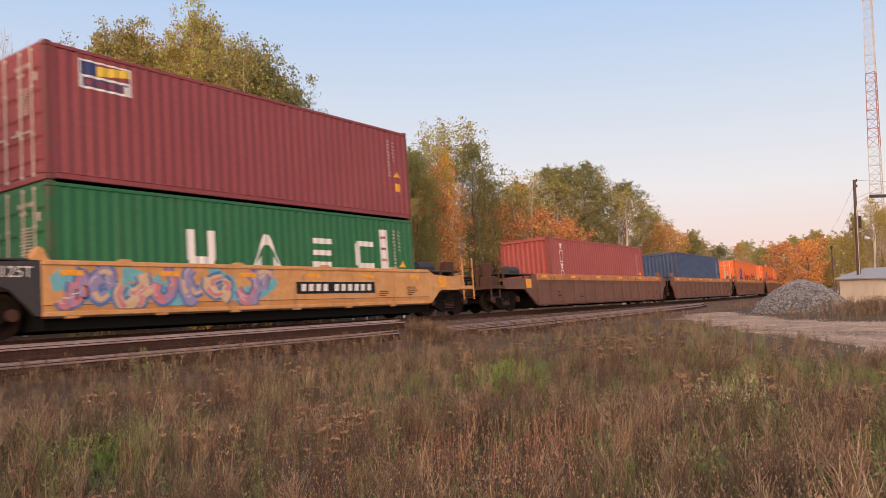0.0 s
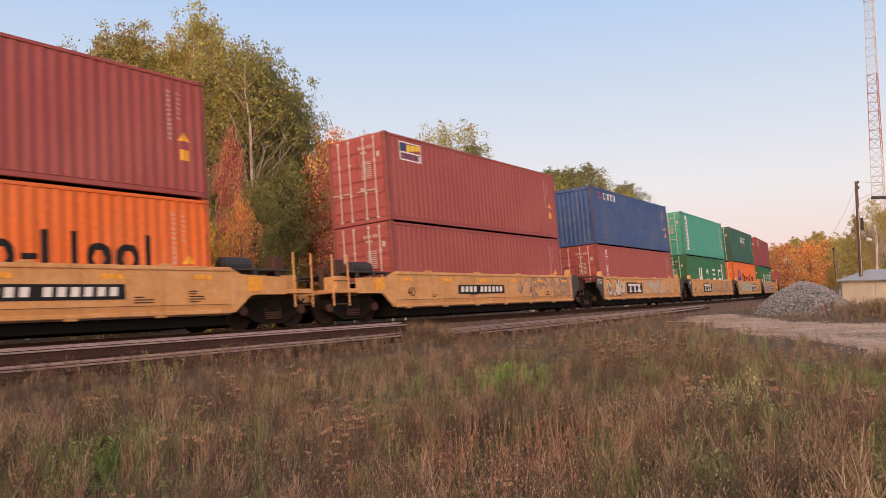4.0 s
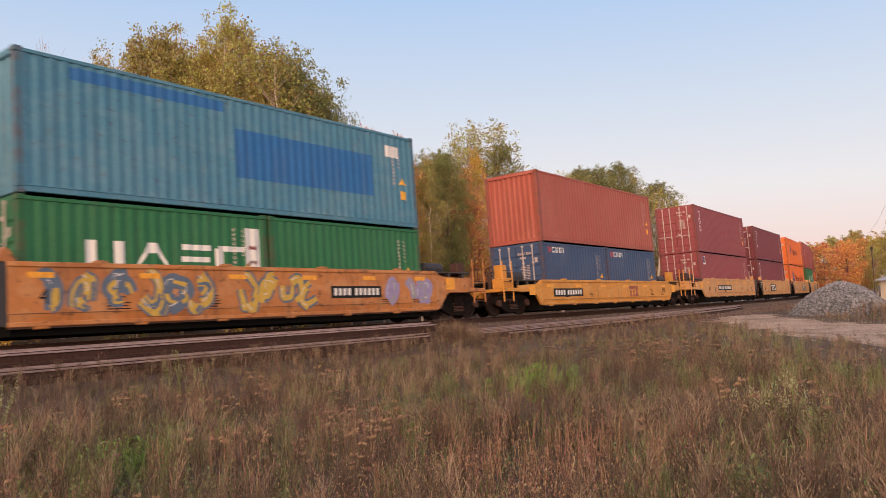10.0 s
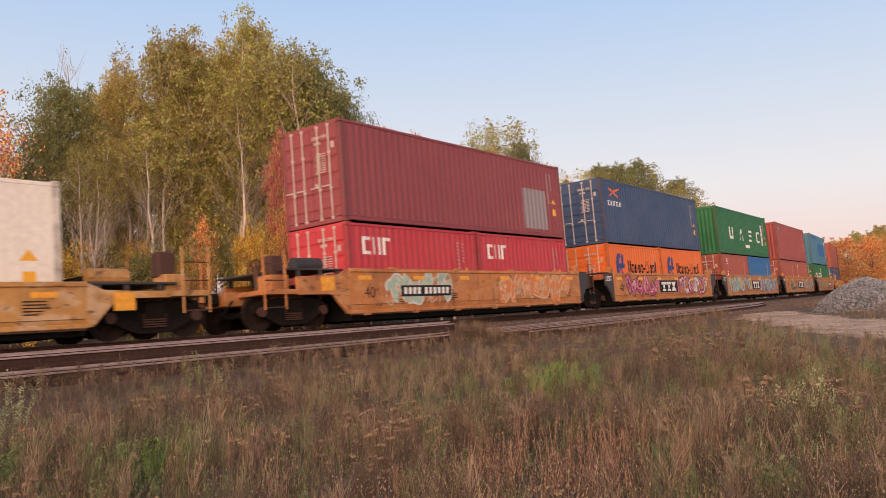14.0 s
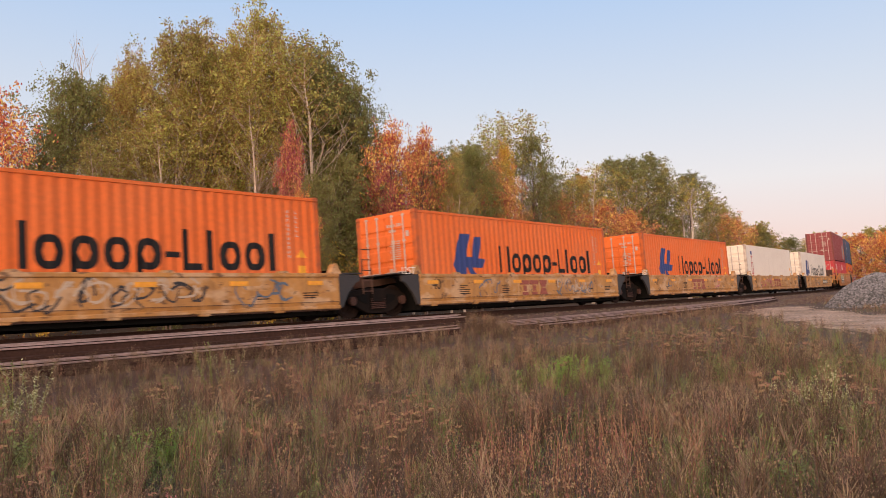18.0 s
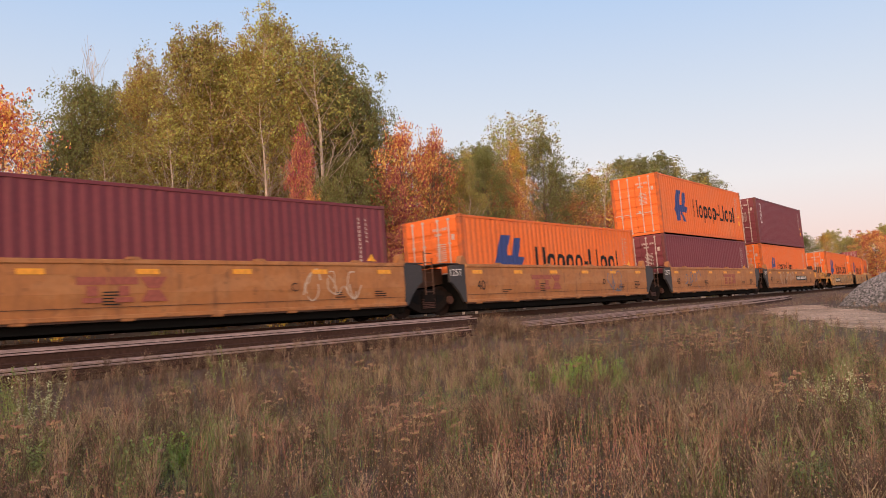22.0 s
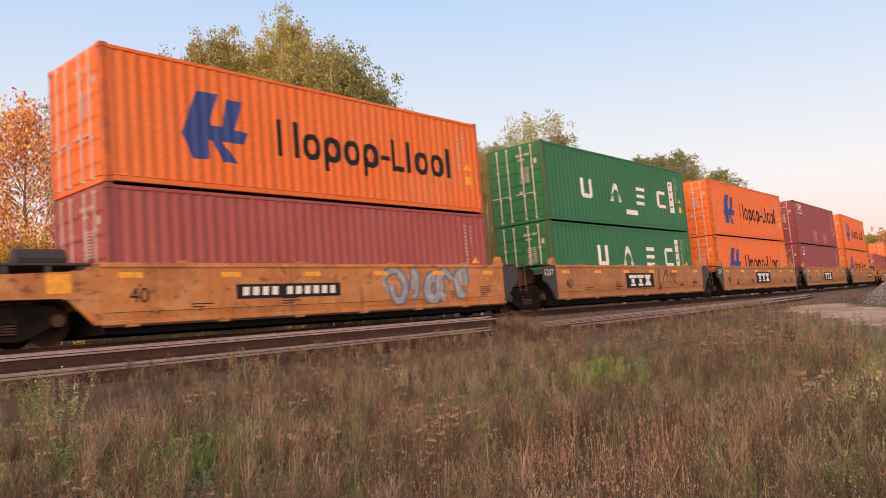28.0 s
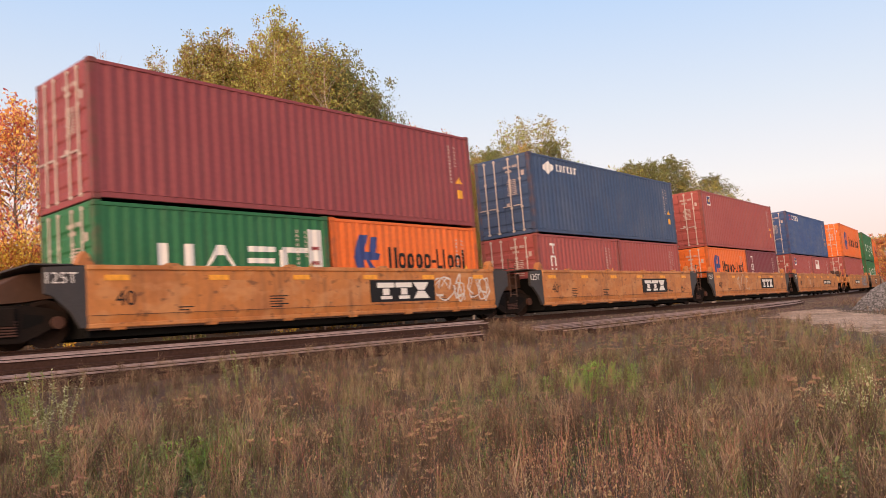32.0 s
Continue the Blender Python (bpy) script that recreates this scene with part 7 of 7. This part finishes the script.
def proto_aster(r, h, heads, stem, seed_mat):
    """branched dry stalk with small seed heads"""
    q, m = [], []

    def add(quads, k):
        q.extend(quads)
        m.extend([k] * len(quads))
    for st in range(r.randint(2, 3)):
        lean = arr(r.uniform(-0.16, 0.16), r.uniform(-0.16, 0.16), 1.0) * h * r.uniform(0.75, 1.0)
        base = arr(r.uniform(-0.06, 0.06), r.uniform(-0.06, 0.06), 0)
        pts = [base + lean * (i / 3) + arr(r.uniform(-1, 1), r.uniform(-1, 1), 0) * 0.016 * i for i in range(4)]
        a = r.uniform(0, 3.14)
        add(ribbon_quads(pts, 0.0032, 0.0018, arr(math.cos(a), math.sin(a), 0)), stem)
        for b in range(heads):
            f = r.uniform(0.30, 1.0)
            p0 = base + lean * f
            a = r.uniform(0, 6.283)
            ln = r.uniform(0.05, 0.17) * (1.25 - 0.5 * f)
            p1 = p0 + arr(math.cos(a) * ln, math.sin(a) * ln, ln * r.uniform(0.5, 1.5))
            sd = arr(-math.sin(a), math.cos(a), 0)
            add(ribbon_quads([p0, p1], 0.0016, 0.0012, sd), stem)
            s = r.uniform(0.0030, 0.0058)
            u, v = arr(math.cos(a) * s, math.sin(a) * s, 0), arr(0, 0, s)
            add([[p1 - u, p1 - v, p1 + u, p1 + v]], seed_mat if r.random() < 0.75 else stem)
    return np.array(q), np.array(m)


def proto_umbel(r, h, stem, head):
    q, m = [], []
    for st in range(r.randint(2, 4)):
        lean = arr(r.uniform(-0.18, 0.18), r.uniform(-0.18, 0.18), 1.0) * h * r.uniform(0.7, 1.0)
        base = arr(r.uniform(-0.08, 0.08), r.uniform(-0.08, 0.08), 0)
        pts = [base + lean * (i / 3) for i in range(4)]
        a = r.uniform(0, 3.14)
        for s in ribbon_quads(pts, 0.0042, 0.0028, arr(math.cos(a), math.sin(a), 0)):
            q.append(s)
            m.append(stem)
        top = base + lean
        rad = r.uniform(0.03, 0.07)
        for k in range(9):
            a = r.uniform(0, 6.283)
            d = rad * math.sqrt(r.random())
            p1 = top + arr(math.cos(a) * d, math.sin(a) * d, r.uniform(-0.008, 0.012))
            q += ribbon_quads([top - arr(0, 0, 0.06), p1], 0.0016, 0.0016, arr(-math.sin(a), math.cos(a), 0))
            m.append(stem)
            s = r.uniform(0.008, 0.014)
            q.append([p1 + arr(-s, 0, 0), p1 + arr(0, -s, -0.002), p1 + arr(s, 0, 0.004), p1 + arr(0, s, 0.005)])
            m.append(head)
            q.append([p1 + arr(-s, 0, -0.006), p1 + arr(s, 0, -0.006), p1 + arr(s, 0, 0.006), p1 + arr(-s, 0, 0.006)])
            m.append(head)
    return np.array(q), np.array(m)


def proto_spire(r, h, n, stem, seed_mat):
    """a sheaf of upright stalks, each set with small husks up its length"""
    q, m = [], []
    for st in range(n):
        base = arr(r.gauss(0, 0.07), r.gauss(0, 0.07), 0)
        lean = arr(r.gauss(0, 0.10), r.gauss(0, 0.10), 1.0) * h * r.uniform(0.7, 1.05)
        bend = arr(r.gauss(0, 0.02), r.gauss(0, 0.02), 0)
        pts = [base, base + lean * 0.5 + bend, base + lean]
        a = r.uniform(0, 3.14)
        s_ = ribbon_quads(pts, 0.0034, 0.0016, arr(math.cos(a), math.sin(a), 0))
        q += s_
        m += [stem] * len(s_)
        for k in range(11):
            f = 0.38 + 0.62 * (k + r.random()) / 11
            p = base + lean * f + bend * (1 - abs(2 * f - 1)) + arr(r.gauss(0, 0.008), r.gauss(0, 0.008), 0)
            a = r.uniform(0, 6.283)
            ln = r.uniform(0.018, 0.036) * (1.2 - 0.6 * f)
            u, w = arr(math.cos(a) * 0.55, math.sin(a) * 0.55, 0.85) * ln, arr(-math.sin(a), math.cos(a), 0) * ln * 0.30
            q.append([p, p + u * 0.5 - w, p + u, p + u * 0.5 + w])
            m.append(seed_mat if r.random() < 0.8 else stem)
    return np.array(q), np.array(m)


def proto_clover(r):
    q, m = proto_leafy(r, 0.30, 9, GREEN, GREEN, 0.035)
    q, m = list(q), list(m)
    for k in range(2):
        c = arr(r.uniform(-0.06, 0.06), r.uniform(-0.06, 0.06), 0.30 + 0.03 * k)
        for i in range(16):
            d = arr(r.gauss(0, 1), r.gauss(0, 1), r.gauss(0, 1))
            d = d / np.linalg.norm(d) * 0.020
            u = np.cross(d, arr(0.3, 0.5, 0.8)) * 0.45
            q.append([c + d * 0.2 - u, c + d - u * 0.6, c + d + u * 0.6, c + d * 0.2 + u])
            m.append(PINK)
    return np.array(q), np.array(m)


def proto_grass(r, h, n, mats, width=0.0030):
    q, m = [], []
    for i in range(n):
        a = r.uniform(0, 6.283)
        base = arr(r.uniform(-0.10, 0.10), r.uniform(-0.10, 0.10), 0)
        ln, out = h * r.uniform(0.5, 1.1), h * r.uniform(0.1, 0.55)
        d = arr(math.cos(a), math.sin(a), 0)
        pts = [base, base + d * out * 0.25 + arr(0, 0, ln * 0.5), base + d * out * 0.6 + arr(0, 0, ln * 0.85), base + d * out + arr(0, 0, ln * r.uniform(0.8, 1.0))]
        sd = arr(-math.sin(a + 0.6), math.cos(a + 0.6), 0)
        s = ribbon_quads(pts, width, 0.0008, sd)
        k = r.choice(mats)
        q += s
        m += [k] * len(s)
    return np.array(q), np.array(m)


def proto_leafy(r, h, n, leaf, stem, size):
    q, m = [], []
    for st in range(r.randint(4, 7)):
        lean = arr(r.uniform(-0.35, 0.35), r.uniform(-0.35, 0.35), 1.0) * h * r.uniform(0.6, 1.0)
        base = arr(r.uniform(-0.08, 0.08), r.uniform(-0.08, 0.08), 0)
        for s in ribbon_quads([base, base + lean * 0.5, base + lean], 0.0032, 0.0018, arr(1, 0, 0)):
            q.append(s)
            m.append(stem)
        for k in range(n):
            p = base + lean * r.uniform(0.15, 1.0)
            a = r.uniform(0, 6.283)
            u = arr(math.cos(a), math.sin(a), r.uniform(-0.1, 0.7)) * size * r.uniform(0.7, 1.4)
            v = arr(-math.sin(a), math.cos(a), 0) * size * 0.28
            q.append([p, p + u * 0.5 - v, p + u, p + u * 0.5 + v])
            m.append(leaf)
    return np.array(q), np.array(m)


def proto_fluff(r, h):
    """leafy plant gone to pale downy heads"""
    q, m = proto_leafy(r, h, 10, GREEN, GREEN, 0.05)
    q, m = list(q), list(m)
    for st in range(9):
        top = arr(r.uniform(-0.24, 0.24), r.uniform(-0.24, 0.24), h * r.uniform(0.6, 1.0))
        q += ribbon_quads([arr(0, 0, 0.1), top], 0.003, 0.002, arr(1, 0, 0))
        m.append(GREEN)
        for k in range(20):
            p = top + arr(r.gauss(0, 0.03), r.gauss(0, 0.03), r.gauss(0, 0.06))
            s = r.uniform(0.005, 0.010)
            a = r.uniform(0, 3.14)
            u = arr(math.cos(a) * s, math.sin(a) * s, 0)
            q.append([p - u, p - arr(0, 0, s), p + u, p + arr(0, 0, s)])
            m.append(PALE)
    return np.array(q), np.array(m)


WM = ["weed_brown", "weed_red", "weed_straw", "weed_green", "weed_bright", "weed_pale", "weed_head", "weed_dark", "weed_umbel", "weed_pink"]
rw = random.Random(21)
FAMILY = {
    "brown": [proto_aster(rw, 0.58, 34, DARK, HEAD) for _ in range(2)] + [proto_aster(rw, 0.60, 34, BROWN, BROWN) for _ in range(4)] + [proto_aster(rw, 0.54, 38, DARK, BROWN) for _ in range(6)] + [proto_spire(rw, 0.55, 7, DARK, BROWN) for _ in range(2)],
    "red": [proto_aster(rw, 0.58, 34, DARK, RED) for _ in range(3)] + [proto_aster(rw, 0.60, 34, RED, RED) for _ in range(3)] + [proto_spire(rw, 0.58, 8, DARK, RED) for _ in range(2)],
    "spire": [proto_spire(rw, 0.58, 6, RED, RED) for _ in range(3)] + [proto_spire(rw, 0.56, 6, DARK, RED) for _ in range(3)] + [proto_spire(rw, 0.52, 6, DARK, BROWN) for _ in range(1)],
    "umbel": [proto_umbel(rw, 0.64, DARK, UMBEL) for _ in range(5)] + [proto_aster(rw, 0.55, 30, DARK, UMBEL) for _ in range(2)],
    "straw": [proto_grass(rw, 0.46, 24, [STRAW, STRAW, BROWN]) for _ in range(4)],
    "green": [proto_grass(rw, 0.42, 28, [GREEN, GREEN, GREEN, STRAW], 0.0036) for _ in range(3)] + [proto_leafy(rw, 0.50, 18, GREEN, GREEN, 0.038) for _ in range(5)],
    "under": [proto_grass(rw, 0.26, 20, [GREEN, DARK, GREEN, BROWN]) for _ in range(4)] + [proto_leafy(rw, 0.28, 10, GREEN, GREEN, 0.034) for _ in range(2)] + [proto_aster(rw, 0.36, 22, DARK, DARK) for _ in range(3)],
    "bright": [proto_leafy(rw, 0.40, 34, BRIGHT, BRIGHT, 0.042) for _ in range(4)] + [proto_grass(rw, 0.36, 24, [BRIGHT, BRIGHT, GREEN], 0.0036) for _ in range(2)],
    "fluff": [proto_fluff(rw, 0.85) for _ in range(3)],
    "yellowing": [proto_leafy(rw, 0.72, 40, PALE, GREEN, 0.036) for _ in range(2)] + [proto_leafy(rw, 0.72, 40, GREEN, GREEN, 0.036) for _ in range(2)],
    "clover": [proto_clover(rw) for _ in range(3)],
}
# drifts of one growth: middle, reach, what grows, how thickly
DRIFTS = [(1.0, 13.0, 0.85, 2.4, "bright", 1.0), (-3.1, 7.2, 0.36, 0.9, "bright", 0.3), (-3.15, 7.3, 0.55, 1.3, "green", 0.9), (-4.4, 6.6, 0.8, 1.6, "green", 0.6), (-6.0, 9.0, 0.9, 1.0, "green", 0.7), (0.3, 6.1, 1.15, 1.7, "spire", 0.85), (-1.0, 7.0, 0.9, 1.7, "umbel", 0.55),
          (3.0, 15.5, 2.3, 3.2, "umbel", 0.65), (-1.8, 13.2, 2.0, 2.2, "straw", 0.35), (0.95, 5.4, 0.45, 0.8, "green", 0.8), (2.6, 6.6, 0.9, 0.8, "green", 0.55), (5.6, 12.5, 1.6, 2.6, "green", 0.45),
          (-0.6, 10.0, 0.7, 1.3, "green", 0.5), (-3.9, 11.4, 1.2, 1.6, "red", 0.6), (-1.6, 9.0, 1.0, 1.2, "spire", 0.5), (1.9, 9.2, 1.2, 1.8, "brown", 0.8)]


def field_kind(x, y):
    """what grows where: drifts of one plant or another"""
    k = rw.random()
    for cx, cy, rx, ry, what, thick in DRIFTS:
        d = math.hypot((x - cx) / rx, (y - cy) / ry) + 0.35 * noise.noise((x * 1.4, y * 1.4, 33.0))
        if d < 1 and k < thick * min(1.0, 2.2 * (1 - d)):
            return what
    a = noise.noise((x * 0.42, y * 0.42, 7.0))
    b = noise.noise((x * 0.9, y * 0.9, 17.0))
    k = rw.random()
    if b > 0.08 and k < 0.52:
        return "green"
    if a > 0.15:
        return "red" if k < 0.50 else ("spire" if k < 0.68 else ("umbel" if k < 0.80 else "brown"))
    return "brown" if k < 0.68 else ("umbel" if k < 0.76 else ("straw" if k < 0.78 else ("green" if k < 0.90 else "red")))


def lie(x, y):
    """the ground's height, or the ballast bed's where it lies higher"""
    lat, s = line_offset(x, y)
    z = bumps(x, y) - 0.02
    if 1.6 < lat < 4.9:
        z = max(z, beside(s, lat, float(np.interp(lat, (1.55, 3.2, 4.9), (-0.46, -0.76, -1.16)))).z - 0.02)
    return z


def grow(name, r0, r1, per_m2, label, scale=1.0, under=True):
    """one sheet of weeds between two distances, over the field of view"""
    lo_az, hi_az = radians(-46), radians(35)
    area = (hi_az - lo_az) / 2 * (r1 * r1 - r0 * r0)
    co, mi = [], []
    for i in range(int(area * per_m2)):
        d = math.sqrt(rw.uniform(r0 * r0, r1 * r1))
        a = rw.uniform(lo_az, hi_az)
        x, y = d * math.sin(a), d * math.cos(a)
        lat, s = line_offset(x, y)
        edge = (2.95 if s < 17.5 else 3.25) + 0.25 * noise.noise((s * 0.5, 0, 5.0)) - 0.02 * max(0, s - 20)
        if lat < edge:
            if not (lat > edge - 0.7 and rw.random() < 0.12):
                continue
        bare = on_lot(x, y)
        if bare and rw.random() > 0.13:
            continue
        if noise.noise((x * 0.7, y * 0.7, 40.0)) > 0.42 and rw.random() < 0.6 and x > 2:
            continue
        kind = "under" if under and i % 3 == 0 else field_kind(x, y)
        q, m = rw.choice(FAMILY[kind])
        t = rw.uniform(0, 6.283)
        k = scale * rw.uniform(0.7, 1.15) * (0.32 if bare else 1.0) * min(1.0, 0.42 + 0.14 * max(0.0, lat - 3.2)) * (0.85 + 0.3 * noise.noise((x * 0.35, y * 0.35, 60.0)))
        rot = np.array([[math.cos(t), math.sin(t), 0], [-math.sin(t), math.cos(t), 0], [0, 0, 1]]) * k
        z = lie(x, y)
        co.append(q @ rot + np.array([x, y, z]))
        mi.append(m)
    ob = quads_mesh(name, np.concatenate(co), None, mats=[M[k] for k in WM], mat_index=np.concatenate(mi))
    return tagged(ob, label, "weeds", kind="stuff")


grow("weeds", 3.6, 9.5, 50, "dry brown and russet autumn weeds with green grass")
grow("weeds", 9.5, 17.0, 27, "dry brown autumn weeds thinning toward the railway", 1.0)
grow("weeds", 17.0, 34.0, 9.0, "low dry weeds beside the dirt lot", 0.9)


def tuft_field(name, n, x0, x1, y0, y1, keep, label, scale=1.0):
    """weeds on a stretch of their own"""
    co, mi = [], []
    for i in range(n):
        x, y = rw.uniform(x0, x1), rw.uniform(y0, y1)
        if not keep(x, y):
            continue
        q, m = rw.choice(FAMILY[rw.choice(["brown", "brown", "brown", "red", "under"])])
        t = rw.uniform(0, 6.283)
        k = scale * rw.uniform(0.7, 1.3)
        rot = np.array([[math.cos(t), math.sin(t), 0], [-math.sin(t), math.cos(t), 0], [0, 0, 1]]) * k
        co.append(q @ rot + np.array([x, y, lie(x, y)]))
        mi.append(m)
    ob = quads_mesh(name, np.concatenate(co), None, mats=[M[k] for k in WM], mat_index=np.concatenate(mi))
    return tagged(ob, label, "weeds", kind="stuff")


tuft_field("weeds", 1300, 18.2, 31, 34.5, 45, lambda x, y: math.hypot(x - 20.3, y - 44.2) > 2.5 and not (x < 21.5 and 39 < y) and noise.noise((x * 0.4, y * 0.4, 95.0)) > -0.15, "tall brown weeds grown up beside the gravel heap", 1.25)
tuft_field("weeds", 1500, 15, 40, 30, 40, lambda x, y: noise.noise((x * 0.35, y * 0.35, 91.0)) > 0.0, "tufts of dry grass on the dirt lot", 0.5)
tuft_field("weeds", 2600, 11, 42, 28, 64, lambda x, y: not on_lot(x, y) and math.hypot(x - 20.3, y - 44.2) > 3.0 and line_offset(x, y)[0] > 3.6 - 0.02 * (y - 30) and not (x < 17.5 and y > 34 and rw.random() < 0.6), "brown weeds growing round the gravel heap", 0.62)

def by_rails(x, y):
    """the low growth along the loose rails"""
    lat, s = line_offset(x, y)
    return 2.74 < lat < 4.2 and 1 < s < 40 and rw.random() < (1.0 if s < 21 else 0.5)


tuft_field("weeds", 34000, -11, 16, 7, 40, by_rails, "low dry weeds along the loose rails", 0.56)

rail_end = beside(18.1, 2.7)
tuft_field("weeds", 130, rail_end.x - 0.9, rail_end.x + 0.9, rail_end.y - 0.9, rail_end.y + 0.9, lambda x, y: math.hypot(x - rail_end.x, y - rail_end.y) < 0.85, "dry brown weeds at the end of the loose rails", 0.85)


def single_weed(kind, x, y, height, label):
    """one plant that stands out from the field"""
    q, m = rw.choice(FAMILY[kind])
    k = height / float(q[:, :, 2].max())
    ob = quads_mesh("weed_plant", q * k, None, mats=[M[n] for n in WM], mat_index=m)
    ob.location = (x, y, bumps(x, y) - 0.02)
    return tagged(ob, label, "plant", "single weeds standing out of the field", "stuff")


for x, y, h in ((2.98, 7.9, 0.80), (3.18, 8.1, 0.74), (2.8, 8.2, 0.66), (3.3, 7.8, 0.6)):
    single_weed("fluff", x, y, h, "green weed with pale downy seed heads")
for x, y, h in ((-4.75, 12.6, 0.88), (-4.55, 12.8, 0.72), (-5.3, 12.2, 0.55), (-4.95, 12.4, 0.6)):
    single_weed("yellowing", x, y, h, "tall yellow-green leafy weed beside the loose rails")
for x, y, h in ((-2.05, 5.02, 0.34), (-1.82, 4.95, 0.32), (-2.2, 5.1, 0.33)):
    single_weed("clover", x, y, h, "green clover with round pink flower heads")
for x, y, h in ((-6.1, 9.2, 0.86), (-5.85, 9.4, 0.90), (-6.4, 9.4, 0.88), (-5.6, 9.1, 0.7), (-6.25, 9.7, 0.85), (-6.0, 9.0, 0.75), (-6.55, 9.1, 0.8), (-5.75, 8.8, 0.6)):
    single_weed("yellowing", x, y, h, "bushy yellow-green weed among the dry stalks")
for x, y, h in ((3.1, 20.6, 0.75), (3.7, 21.4, 0.8), (4.5, 22.0, 0.75), (2.5, 7.6, 0.7), (2.3, 7.3, 0.75)):
    single_weed("umbel", x, y, h, "dry brown flat-headed umbel plant")

def motions():
    """the train rolls away along the line, its wheels turning"""
    times = [0.5 * i for i in range(65)]
    for thing, s0, x, z in TRAIN:
        lift = pose(x, 0, z)
        walk(thing, [(t, track_pose(along(t, s0)) @ lift) for t in times])
    spins = [(i / FPS, math.degrees((along(i / FPS, 0) - along(0, 0)) / 0.455)) for i in range(32 * FPS + 1)]
    first = {}
    for wheel, k in WHEELSETS:
        if k not in first:
            home = wheel.matrix_basis.copy()
            walk(wheel, [(t, home @ pose(0, 0, 0, 0, a % 360.0, 0)) for t, a in spins])
            first[k] = wheel.animation_data
        else:
            keys = wheel.animation_data_create()
            wheel.rotation_mode = "QUATERNION"
            keys.action = first[k].action
            keys.action_slot = first[k].action_slot


motions()
